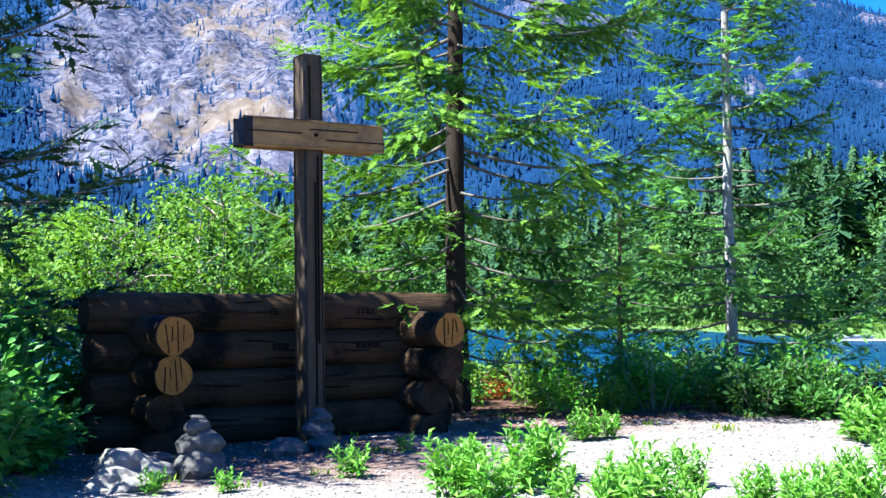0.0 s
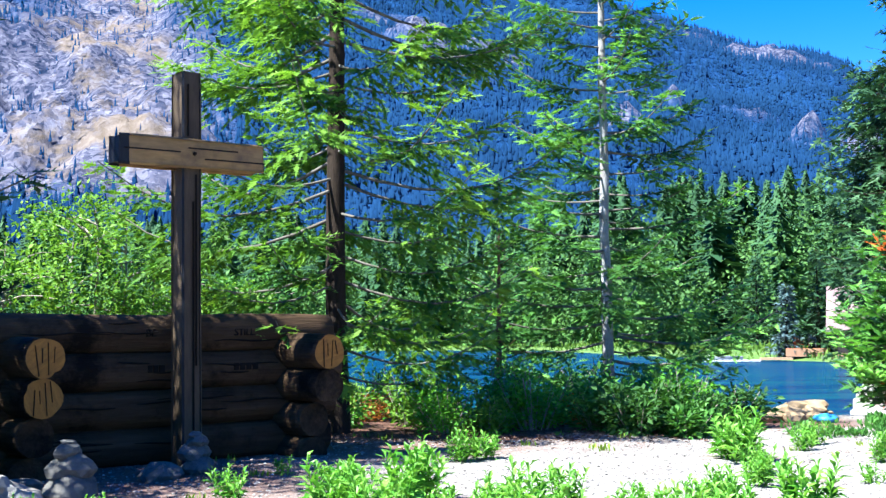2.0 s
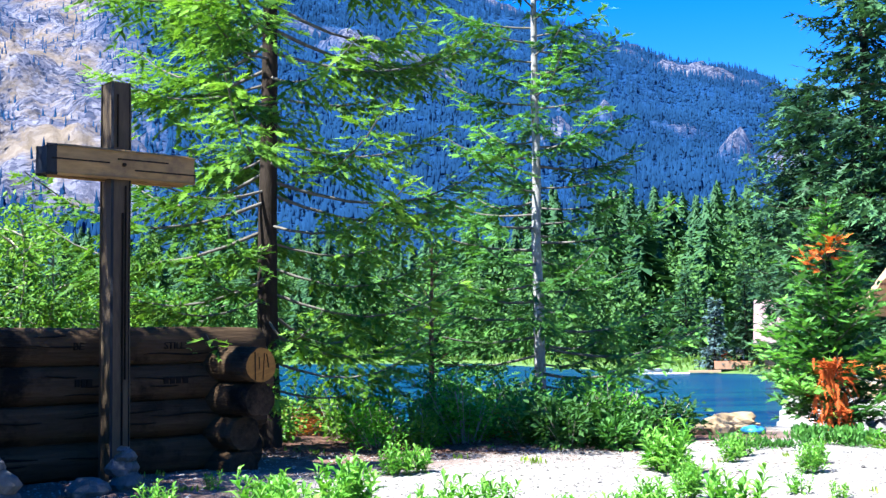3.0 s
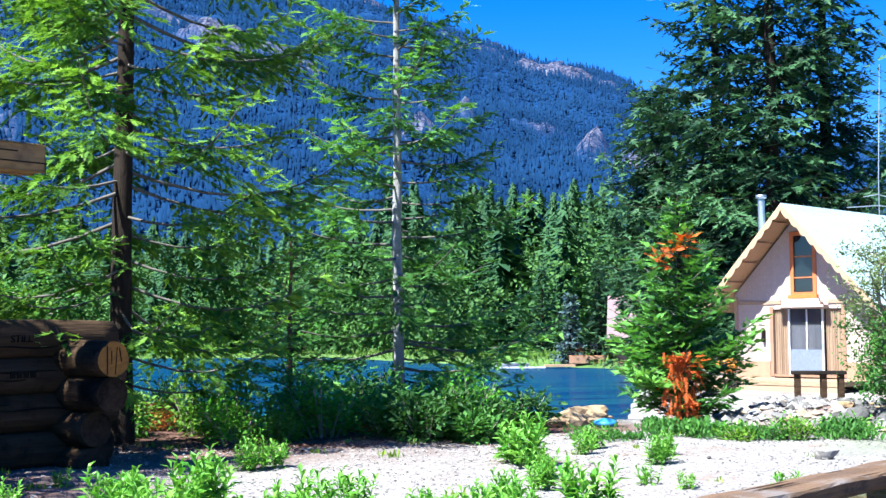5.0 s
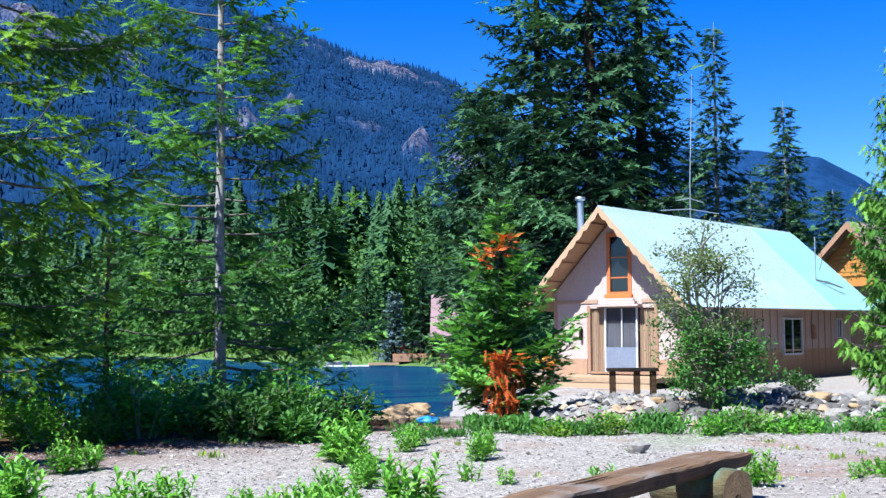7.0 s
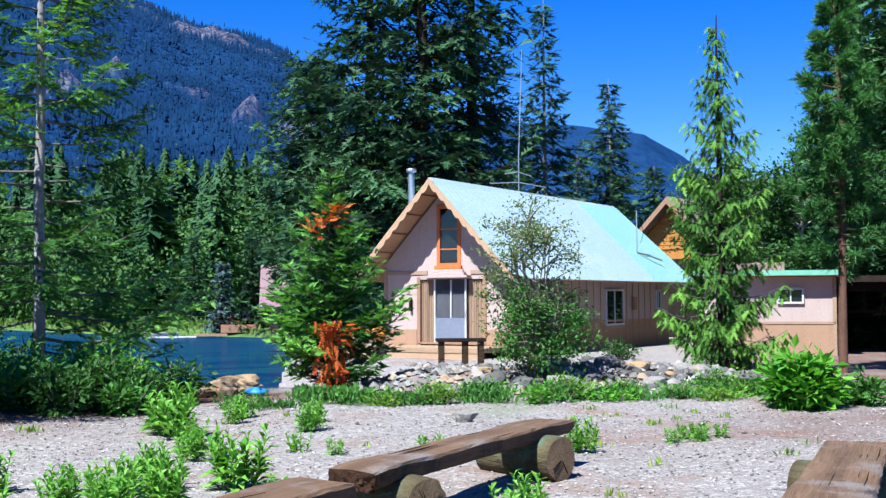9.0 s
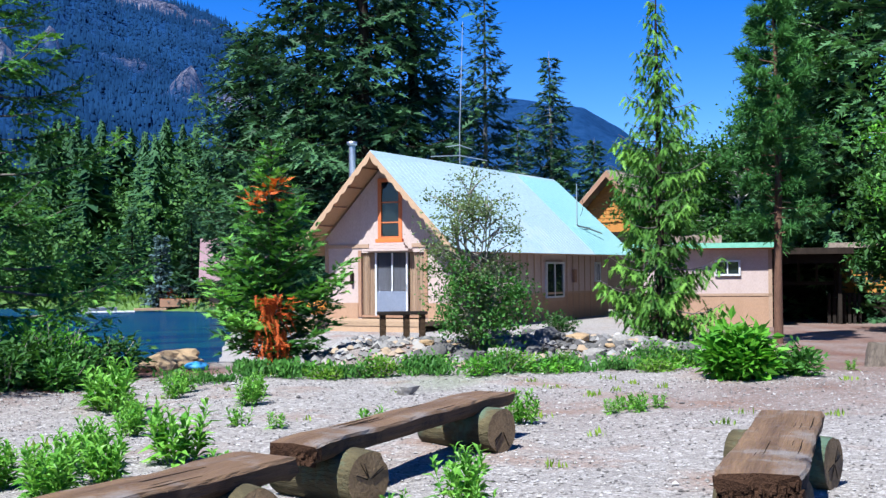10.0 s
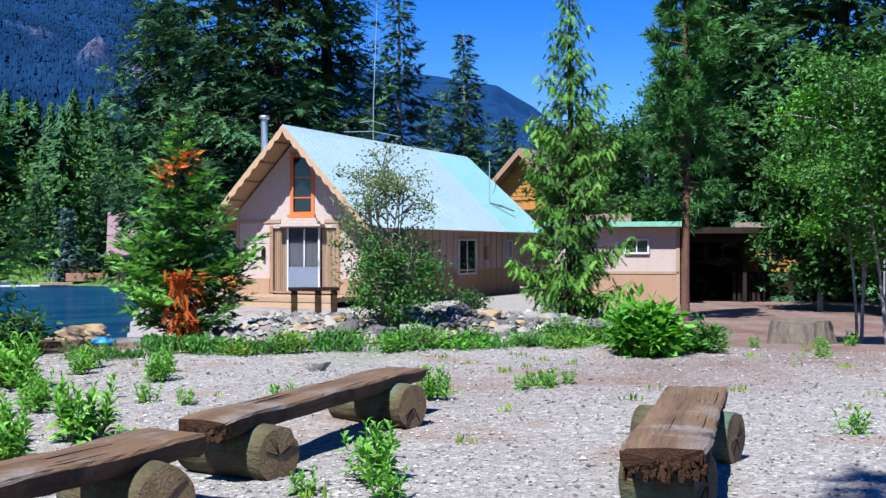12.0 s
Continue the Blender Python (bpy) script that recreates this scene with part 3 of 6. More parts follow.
def far_firs(P, H, R, rng, fronds):
    """Small firs made of drooping fronds. P (n, 3), heights and crown radii (n,)."""
    n = len(P)
    u = np.sort(rng.uniform(0, 1, (n, fronds)) ** 1.1, axis=1)
    a = rng.uniform(0, 2 * np.pi, (n, fronds))
    rad = R[:, None] * (1 - u) ** 0.75 * rng.uniform(0.3, 1.3, (n, fronds)) * (1 + 0.3 * np.sin(a * 2 + u * 14 + P[:, :1]) + 0.2 * np.sin(u * 31 + 3 * a + P[:, 1:2])) + 0.04 * R[:, None]
    zz = P[:, None, 2] + H[:, None] * (0.06 + 0.92 * u)
    ca, sa = np.cos(a), np.sin(a)
    w = (H[:, None] * 0.022 + rad * 0.2) * rng.uniform(0.6, 1.3, (n, fronds))
    px, py = P[:, None, 0], P[:, None, 1]
    rise = H[:, None] * 0.05
    v0 = np.stack([px + ca * rad * 0.15 - sa * w * 0.5, py + sa * rad * 0.15 + ca * w * 0.5, zz + rise * 0.5], -1)
    v1 = np.stack([px + ca * rad * 0.15 + sa * w * 0.5, py + sa * rad * 0.15 - ca * w * 0.5, zz + rise * 0.9], -1)
    v2 = np.stack([px + ca * rad, py + sa * rad, zz - rise * rng.uniform(-0.9, 1.0, (n, fronds))], -1)
    V = np.stack([v0, v1, v2], 2).reshape(-1, 3)
    tip = np.stack([np.stack([P[:, 0] - R * 0.07, P[:, 1], P[:, 2] + H * 0.86], -1), np.stack([P[:, 0] + R * 0.07, P[:, 1], P[:, 2] + H * 0.86], -1), P + np.stack([0 * H, 0 * H, H], -1)], 1).reshape(-1, 3)
    V = np.concatenate([V, tip])
    return V, np.arange(len(V)).reshape(-1, 3)


def far_cones(P, H, R, rng, sides=5):
    """Tiny firs for the slopes: two ragged cones, one on the other."""
    n = len(P)
    V, F, base = [], [], 0
    for z0, z1, k in ((0.05, 0.72, 1.0), (0.42, 1.0, 0.62)):
        a = np.linspace(0, 2 * np.pi, sides, endpoint=False)[None] + rng.uniform(0, 6.28, (n, 1))
        rr = R[:, None] * k * rng.uniform(0.65, 1.25, (n, sides))
        ring = np.stack([P[:, :1] + np.cos(a) * rr, P[:, 1:2] + np.sin(a) * rr, P[:, 2:] + H[:, None] * (z0 + rng.uniform(-0.05, 0.05, (n, sides)))], -1)
        tip = P + np.stack([0 * H, 0 * H, H * z1], -1)
        V.append(np.concatenate([ring, tip[:, None]], 1).reshape(-1, 3))
        b = base + np.arange(n)[:, None, None] * (sides + 1)
        F.append((b + np.array([(i, (i + 1) % sides, sides) for i in range(sides)])).reshape(-1, 3))
        base += n * (sides + 1)
    return np.concatenate(V), np.concatenate(F)


def hills():
    rng = np.random.default_rng(3)
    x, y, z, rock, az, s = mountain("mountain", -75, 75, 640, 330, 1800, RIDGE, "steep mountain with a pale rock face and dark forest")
    keep = np.flatnonzero(((az > -27) & (az < 32) & (s < 0.98) & (s > 0.01)).ravel())
    pick = rng.choice(keep, 60000, p=(lambda w: w / w.sum())(np.hypot(x, y).ravel()[keep] ** 1.1))
    pick = pick[(rng.uniform(0, 1, len(pick)) > rock.ravel()[pick] * 0.84)]
    P = np.stack([x.ravel()[pick], y.ravel()[pick], z.ravel()[pick]], -1) + rng.normal(0, 1, (len(pick), 3)) * [7, 7, 0] + [0, 0, -1.5]
    H = rng.uniform(5, 12, len(pick)) * (1 - 0.45 * rock.ravel()[pick])
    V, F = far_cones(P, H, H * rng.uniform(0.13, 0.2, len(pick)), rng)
    tagged(new("mountain_forest", raw("mountain_forest", V, F, M["hill_fir_hazed"], smooth=True)), "conifer forest on the mountain slopes, haze put into its blue", "forest", kind="stuff")
    mountain("mountain_2", 27, 56, 160, 1000, 2500, RIDGE2, "forested mountain beyond the valley, haze put into its blue")


hills()


def far_woods():
    rng = np.random.default_rng(5)
    az = rng.uniform(-28, 33, 5200)
    d = rng.uniform(60, 300, len(az))
    x, y = d * np.sin(np.radians(az)), d * np.cos(np.radians(az))
    s = lake_distance(x, y)
    far_side = (y > 75) & (s > 5) & (s < 125) & ~((az > 17.5) & (s < 16)) & ~((az > 22.2) & (s < 30))
    x, y, s, d, az = (q[far_side] for q in (x, y, s, d, az))
    order = rng.permutation(len(x))[:1500]
    x, y, s, d, az = (q[order] for q in (x, y, s, d, az))
    z = land(x, y)
    firs = rng.uniform(0, 1, len(x)) < 0.22 + 0.3 * smooth(8, 45, s)
    H = np.minimum(32, (1 + 0.32 * smooth(9, 14, az)) * (0.055 * d + 4.5) * rng.uniform(0.4, 1.25, len(x)) * smooth(0, 30, s + 15))
    P = np.stack([x, y, z - 0.3], -1)
    V, F = far_firs(P[firs], H[firs], H[firs] * rng.uniform(0.2, 0.36, firs.sum()), rng, 420)
    tagged(new("far_conifers", raw("far_conifers", V, F, M["far_fir"])), "dense dark green conifers along the far shore", "forest", kind="stuff")
    C = []
    for p, h in zip(P[~firs], H[~firs] * rng.uniform(0.6, 1.05, (~firs).sum())):
        k = 380
        q = unit(rng.normal(0, 1, (k, 3))) * (rng.uniform(0.3, 1, (k, 1)) ** 0.4) * [h * 0.28, h * 0.28, h * 0.46]
        q *= 1 + 0.3 * np.sin(q[:, :1] * 2.1 + q[:, 2:] * 1.7 + p[0])
        C.append(q + p + [0, 0, h * 0.5])
    V, F = leaves(np.concatenate(C), np.full(sum(map(len, C)), 0.5), rng, 1.2)
    tagged(new("far_broadleaf_trees", raw("far_broadleaf_trees", V, F, M["far_leaf"])), "lighter green broadleaf trees along the far shore", "forest", kind="stuff")
    # reeds and lawn at the far waterline
    az = rng.uniform(-26, 24.5, 26000)
    d = rng.uniform(70, 165, len(az))
    x, y = d * np.sin(np.radians(az)), d * np.cos(np.radians(az))
    s = lake_distance(x, y)
    ok = (s > 0.6) & (s < 9) & (y > 75)
    x, y = x[ok], y[ok]
    B = np.stack([x, y, land(x, y) - 0.05], -1)
    V, F = leaves(B, np.full(len(B), 0.26), rng, 2.2, 0, np.tile([0, 0, 1.6], (len(B), 1)))
    tagged(new("far_shore_reeds", raw("far_shore_reeds", V, F, M["reeds"])), "yellow-green reeds and grass on the far shore", "reeds", kind="stuff")


far_woods()


# ---- the log shelter and the cross ----
WALL_U, WALL_N = Vector((0.839, 0.545, 0)), Vector((0.545, -0.839, 0))
WALL_LEFT = Vector((-3.75, 12.6, 0))
WALL_TURN = math.degrees(math.atan2(0.545, 0.839))


def log_mesh(name, length, r, rng, mats, sides=22, rings=14, taper=0.03):
    """A log along x with an uneven, cracked round and sawn ends (second material)."""
    V, F, I = [], [], []
    ph = rng.uniform(0, 6.28, 6)
    for i in range(rings):
        x = length * i / (rings - 1)
        for k in range(sides):
            a = 2 * math.pi * k / sides
            rr = r * (1 + taper * (0.5 - i / (rings - 1)) + 0.025 * math.sin(3 * a + ph[0] + x) + 0.018 * math.sin(5 * a + ph[1] - 2 * x) + 0.02 * math.sin(2.3 * x + ph[2] + a))
            if k == int(ph[3] * 3) % sides:
                rr *= 0.9
            if i in (0, rings - 1):
                rr *= 0.965
            V.append((x, rr * math.cos(a), rr * math.sin(a)))
    for i in range(rings - 1):
        for k in range(sides):
            j = (k + 1) % sides
            F.append((i * sides + k, (i + 1) * sides + k, (i + 1) * sides + j, i * sides + j))
    me = bpy.data.meshes.new(name)
    V += [(-0.004, 0, 0), (length + 0.004, 0, 0)]
    last = (rings - 1) * sides
    caps = [(len(V) - 2, k, (k + 1) % sides) for k in range(sides)] + [(len(V) - 1, last + (k + 1) % sides, last + k) for k in range(sides)]
    me.from_pydata(V, [], F + caps)
    for m in mats:
        me.materials.append(m)
    for p in me.polygons:
        p.material_index, p.use_smooth = (1 if len(p.vertices) == 3 else 0), len(p.vertices) == 4
    return me


def bar_row(parent, x0, z0, widths, high, y, material):
    for w in widths:
        part("carved_mark", boxed(x0, x0 + w, y, y + 0.02, z0, z0 + high), material, parent)
        x0 += w * 1.35


def shelter():
    rng = np.random.default_rng(11)
    t = thing("log_shelter", pose(*WALL_LEFT, 0, 0, WALL_TURN), "low dark notched log wall with short wing logs behind the cross", "log wall")
    length = 4.55
    darkest = (M["log_old"], M["log_old"])
    for i in range(4):
        me = log_mesh("wall_log", length + rng.uniform(-0.06, 0.06), 0.219, rng, darkest, rings=22)
        ob = part("wall_log", me, None, t)
        ob.matrix_basis = pose(rng.uniform(-0.04, 0.04), rng.uniform(-0.02, 0.02), 0.2 + 0.418 * i, rng.uniform(0, 360), 0, 0)
    for s in (0.62, length - 0.62):
        for i in range(4):
            out = (1.0, 0.97, 0.7, 0.62)[3 - i] + rng.uniform(-0.03, 0.03)
            # Sun and shade put into colour: lit ends yellow, shaded ends dark.
            brighter = i == 3 or (i == 2 and s < 1)
            me = log_mesh("wing_log", out + 0.45, 0.208, rng, (M["log_old"], M["log_end"] if brighter else M["log_old"]), rings=9)
            ob = part("wing_log", me, None, t, "short log with a sawn end coloured as sunlit yellow" if brighter else "")
            ob.matrix_basis = pose(s + rng.uniform(-0.03, 0.03), 0.45, 0.03 + 0.4 * i, 0, 0, -90) @ pose(0, 0, 0, rng.uniform(0, 360), 0, 0)
            if brighter:
                for q in range(4):
                    a, w = rng.uniform(0, 180), rng.uniform(0.006, 0.012)
                    k = part("crack", boxed(out + 0.452, out + 0.46, -w / 2, w / 2, -0.17 + 0.12 * (q % 2), rng.uniform(0.08, 0.165)), M["crack"], ob, "dark drying crack in the sawn end")
                    k.matrix_basis = (ob.matrix_basis.to_3x3().inverted() @ pose(0, 0, 0, 0, 0, -90).to_3x3()).to_4x4() @ pose(0, 0, 0, rng.normal(0, 5), 0, 0) @ pose(0, (-0.085, -0.03, 0.03, 0.09)[q], 0)
    for i in range(4):
        for q in range(5):
            x0 = rng.uniform(0.1, length - 1.2)
            c, v0, f0 = rng.uniform(-35, 35), [], []
            pts = [(x0 + 0.12 * j, -0.213 * math.cos(radians(c + 3 * math.sin(j + q))), 0.2 + 0.418 * i + 0.213 * math.sin(radians(c + 3 * math.sin(j + q)))) for j in range(int(rng.uniform(4, 11)))]
            V, F = tube_arrays(pts, [0.003 + 0.008 * math.sin(math.pi * (j + 0.3) / len(pts)) for j in range(len(pts))], 4)
            part("crack", raw("crack", V, F, M["crack"]), None, t, "long dark drying crack")
    # carved words on the top log, and worn marks below them
    for word, x in (("BE", 2.02), ("STILL", 3.12)):
        cu = bpy.data.curves.new("carved_word", "FONT")
        cu.body, cu.size, cu.extrude = word, 0.115, 0.012
        cu.materials.append(M["crack"])
        ob = new("carved_word", cu)
        ob.parent = t
        ob.matrix_basis = pose(x, -0.208, 1.42, 84, 0, 0)
        ob["label"] = "dark carved word reading " + word
    bar_row(t, 2.05, 1.02, (0.05, 0.05, 0.06), 0.08, -0.214, M["crack"])
    bar_row(t, 3.12, 1.02, (0.06, 0.06, 0.06, 0.07), 0.08, -0.214, M["crack"])


shelter()


def split_beam(length_axis, a, b, rng, n=12, w0=0.12, w1=0.15):
    """A hewn beam from a to b along one axis, with slightly wavy, rounded arrises."""
    bm = bmesh.new()
    prof = []
    for cx, cy in ((1, 1), (-1, 1), (-1, -1), (1, -1)):
        prof += [(cx * w0 - cx * 0.022 * (cx == cy), cy * w1 - cy * 0.022 * (cx != cy)), (cx * w0 - cx * 0.022 * (cx != cy), cy * w1 - cy * 0.022 * (cx == cy))]
    rings = []
    for i in range(n):
        t = a + (b - a) * i / (n - 1)
        ring = []
        for k, (p, q) in enumerate(prof):
            g = 1 + 0.02 * math.sin(t * 2.3 + k) + rng.uniform(-0.012, 0.012)
            if i in (0, n - 1):
                g *= 0.97
            v = (t, p * g, q * g) if length_axis == "x" else (p * g, q * g, t)
            ring.append(bm.verts.new(v))
        rings.append(ring)
    for r0, r1 in zip(rings, rings[1:]):
        for k in range(8):
            bm.faces.new((r0[k], r0[(k + 1) % 8], r1[(k + 1) % 8], r1[k]))
    bm.faces.new(rings[0][::-1])
    bm.faces.new(rings[-1])
    bmesh.ops.recalc_face_normals(bm, faces=bm.faces)
    return bm


CROSS = Vector((-1.49, 13.45, 0))


def wooden_cross():
    rng = np.random.default_rng(12)
    t = thing("wooden_cross", pose(*CROSS, 0, -0.35, WALL_TURN), "tall rough-hewn wooden cross of brown beams with near-black left side", "cross")
    up = part("upright", split_beam("z", -0.1, 4.34, rng, 26, 0.118, 0.15), [M["beam_front_shaded"], M["beam_black"]], t)
    # Faces towards -x take the near-black material.
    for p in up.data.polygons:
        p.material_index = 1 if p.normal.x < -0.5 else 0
    arm = part("crossbeam", split_beam("x", -0.87, 0.87, rng, 16, 0.15, 0.165), [M["beam_arm"], M["beam_black"]], t, "paler brown crossbeam with a black end")
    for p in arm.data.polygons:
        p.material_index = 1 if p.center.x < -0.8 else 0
    arm.location = (0, -0.06, 3.42)
    for a, b, z0, z1, y in ((0.01, 0.022, 0.4, 2.9, -0.152), (0.045, 0.055, 1.1, 3.2, -0.152), (-0.05, -0.042, 3.62, 4.2, -0.152)):
        part("crack", boxed(a, b, y - 0.004, y + 0.02, z0, z1), M["crack"], up, "long dark drying crack")
    for x0, x1, z in ((-0.84, -0.2, 3.42), (-0.1, 0.5, 3.47), (0.1, 0.85, 3.36)):
        part("crack", boxed(x0, x1, -0.213, -0.19, z - 3.42 - 0.006, z - 3.42 + 0.006), M["crack"], arm, "long dark drying crack")
    bm = bmesh.new()
    bmesh.ops.create_cone(bm, cap_ends=True, segments=10, radius1=0.022, radius2=0.016, depth=0.03, matrix=pose(0.0, -0.215, 3.42, 90, 0, 0))
    part("bolt", bm, M["crack"], t, "rusty bolt head")


wooden_cross()


# ---- stones ----
def stone_mesh(name, rng, mat, flat=0.7, detail=2, jag=0.34, top=0.9):
    bm = bmesh.new()
    bmesh.ops.create_icosphere(bm, subdivisions=detail, radius=1.0)
    o = Vector(rng.uniform(-50, 50, 3))
    for v in bm.verts:
        v.co *= 1 + jag * noise.noise(v.co * 1.1 + o) * 2 + 0.25 * jag * noise.noise(v.co * 3.1 + o)
        c = rng.uniform(-0.02, 0.02)
        v.co.z = max(-0.68, min(top, v.co.z + c))
        v.co.z *= flat
    me = bpy.data.meshes.new(name)
    bm.to_mesh(me)
    bm.free()
    me.materials.append(mat)
    for p in me.polygons:
        p.use_smooth = p.index % 7 == 0
    return me


STONE_RNG = np.random.default_rng(21)
BOULDERS = [stone_mesh("boulder", STONE_RNG, M[k], 0.75, 4, 0.26, 2.0) for k in ("stone_grey", "stone_pale", "stone_tan")]
for me in BOULDERS:
    for p in me.polygons:
        p.use_smooth = True
STONES = [stone_mesh("stone", STONE_RNG, M[k], f, 2) for k in ("stone_grey", "stone_pale", "stone_tan", "stone_dark") for f in (0.55, 0.8)]

CRAG = stone_mesh("boulder", STONE_RNG, M["stone_tan"], 0.7, 3, 0.45, 1.2)
PALE_CRAG = stone_mesh("boulder", STONE_RNG, M["stone_pale"], 0.72, 3, 0.42, 1.1)


def stone(x, y, r, mesh, label, z=None, group="", sx=1.0, turn=0.0, tilt=0.0):
    ob = new("stone", mesh)
    ob.matrix_world = pose(x, y, (height(x, y) + r * 0.3) if z is None else z, tilt, 0, turn) @ Matrix.Diagonal((r * sx, r, r, 1))
    return tagged(ob, label, "stone", group)


def cairn(x, y, sizes):
    z = height(x, y) - 0.03
    for i, (r, k) in enumerate(sizes):
        flat = (0.55, 0.8)[k % 2]
        stone(x + STONE_RNG.uniform(-0.02, 0.02), y, r, STONES[k], "rough grey stone stacked in a small cairn", z + r * flat * 0.62, "stones of the cairns", 1.15, STONE_RNG.uniform(0, 360), STONE_RNG.uniform(-6, 6))
        z += r * flat * 1.22


cairn(-1.3, 12.6, ((0.17, 1), (0.14, 1), (0.10, 1), (0.06, 6)))
cairn(-2.2, 10.75, ((0.24, 1), (0.18, 1), (0.11, 1), (0.07, 0)))
stone(-2.72, 10.55, 0.27, PALE_CRAG, "pale angular boulder beside the cairn", sx=1.1, turn=40)
stone(-2.65, 9.95, 0.17, PALE_CRAG, "pale flat stone on the gravel", sx=1.4, turn=10)
stone(-1.62, 12.3, 0.17, STONES[1], "grey stone at the foot of the cross", sx=1.2)
stone(-2.75, 11.6, 0.2, STONES[0], "grey stone at the foot of the log wall", turn=70)


# ---- log benches ----
def plank_mesh(length, width, thick, rng):
    """A half-log seat along x: uneven edges, rounded underside, worn top."""
    n, prof = 30, []
    for i in range(n):
        x = length * i / (n - 1)
        w = width / 2 * (1 + 0.03 * math.sin(x * 2.2 + 1) + rng.uniform(-0.012, 0.012))
        e = 0.93 if i in (0, n - 1) else 1.0
        top = thick / 2 + 0.006 * math.sin(x * 5)
        pts = [(-w * e, top - 0.02), (-w * 0.93 * e, top), (0, top + 0.004), (w * 0.93 * e, top), (w * e, top - 0.02), (w * 0.96 * e, -thick * 0.15), (w * 0.7 * e, -thick * 0.45), (0, -thick * 0.52), (-w * 0.7 * e, -thick * 0.45), (-w * 0.96 * e, -thick * 0.15)]
        prof.append([(x + rng.uniform(-0.03, 0.03) * (i in (0, n - 1)), a + rng.uniform(-0.006, 0.006), b + rng.uniform(-0.004, 0.004) - (rng.uniform(0, 0.02) if i in (0, n - 1) else 0)) for a, b in pts])
    bm = bmesh.new()
    rings = [[bm.verts.new(p) for p in ring] for ring in prof]
    for r0, r1 in zip(rings, rings[1:]):
        for k in range(10):
            f = bm.faces.new((r0[k], r1[k], r1[(k + 1) % 10], r0[(k + 1) % 10]))
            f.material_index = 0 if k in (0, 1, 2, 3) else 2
    for ring, flip in ((rings[0], False), (rings[-1], True)):
        c = bm.verts.new(sum((v.co for v in ring), Vector()) / 10 + Vector((0.01 if flip else -0.01, 0, 0)))
        for k in range(10):
            f = bm.faces.new((c, ring[k], ring[(k + 1) % 10]))
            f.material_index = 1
    bmesh.ops.recalc_face_normals(bm, faces=bm.faces)
    return bm


def bench(near, far, width, supports, seed, label, top=0.43, rotten=False):
    rng = np.random.default_rng(seed)
    near, far = Vector((*near, 0)), Vector((*far, 0))
    d = far - near
    turn = math.degrees(math.atan2(d.y, d.x))
    t = thing("log_bench", pose(near.x, near.y, 0, 0, 0, turn), label, "bench", "log benches on the gravel")
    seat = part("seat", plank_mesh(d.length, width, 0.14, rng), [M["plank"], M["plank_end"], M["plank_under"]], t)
    seat.location = (0, 0, top - 0.07)
    for q in range(7):
        x0, y0 = rng.uniform(0.02, d.length * 0.7), rng.uniform(-0.4, 0.4) * width
        pts = [(x0 + 0.11 * j, y0 + 0.0015 * math.sin(j * 1.3 + q), 0.0715) for j in range(int(rng.uniform(4, 12)))]
        V, F = tube_arrays(pts, [0.001 + 0.0018 * math.sin(math.pi * (j + 0.3) / len(pts)) for j in range(len(pts))], 4)
        part("crack", raw("crack", V, F, M["crack"]), None, seat, "long dark drying crack")
    chips = Pile()
    for q in range(70 if rotten else 16):
        y0, z0 = rng.uniform(-0.47, 0.47) * width, rng.uniform(-0.085 if rotten else -0.06, 0.02)
        w, h, o = rng.uniform(0.008, 0.03), rng.uniform(0.01, 0.045), rng.uniform(0.004, 0.03)
        v = np.array([(0.03, -w, -h), (0.03, w, -h), (0.03, w, h), (0.03, -w, h), (-o, -w * 0.5, -h * 0.9), (-o, w * 0.6, -h * 0.7), (-o * 0.5, w * 0.5, h * 0.5), (-o * 0.7, -w * 0.6, h * 0.4)])
        chips.add(v + [0, y0, z0] + rng.normal(0, 0.003, (8, 3)), [(3, 2, 1, 0), (4, 5, 6, 7), (0, 1, 5, 4), (1, 2, 6, 5), (2, 3, 7, 6), (3, 0, 4, 7)])
    tagged(part("flaking_end", chips.mesh("flaking_end", [M["plank_end"]]), None, seat, "dark flaking rotten end of the seat"), kind="stuff")
    for s, out in supports:
        me = log_mesh("support_log", out, 0.195, rng, (M["support_log"], M["support_end"]), rings=8)
        ob = part("support_log", me, None, t, "short weathered log laid crosswise under the seat")
        z = height(near.x + d.x * s / d.length, near.y + d.y * s / d.length) + 0.165
        ob.matrix_basis = pose(s, 0.02, z, 0, 0, -90 - 18) @ pose(-out / 2, 0, 0, rng.uniform(0, 360), 0, 0)
        for q in range(5):
            a, r1 = rng.uniform(0, 6.28), rng.uniform(0.1, 0.17)
            pts = [(out + 0.005, r * math.cos(a + 0.25 * r), r * math.sin(a + 0.25 * r)) for r in (0.015, 0.06, r1)]
            V, F = tube_arrays(pts, [0.005, 0.004, 0.002], 4)
            part("crack", raw("crack", V, F, M["crack"]), None, ob, "dark drying crack in the sawn end")


bench((3.59, 6.81), (6.65, 8.68), 0.37, ((0.46, 0.8), (2.9, 0.8)), 31, "weathered half-log plank bench on two round log supports")
bench((0.55, 5.08), (3.23, 6.45), 0.44, ((0.5, 0.8), (2.55, 0.8)), 32, "weathered half-log plank bench with greyed edge")
bench((4.99, 4.25), (7.41, 5.98), 0.47, ((0.55, 0.46), (2.2, 0.72)), 33, "wide half-log plank bench with a split rotten end", rotten=True)


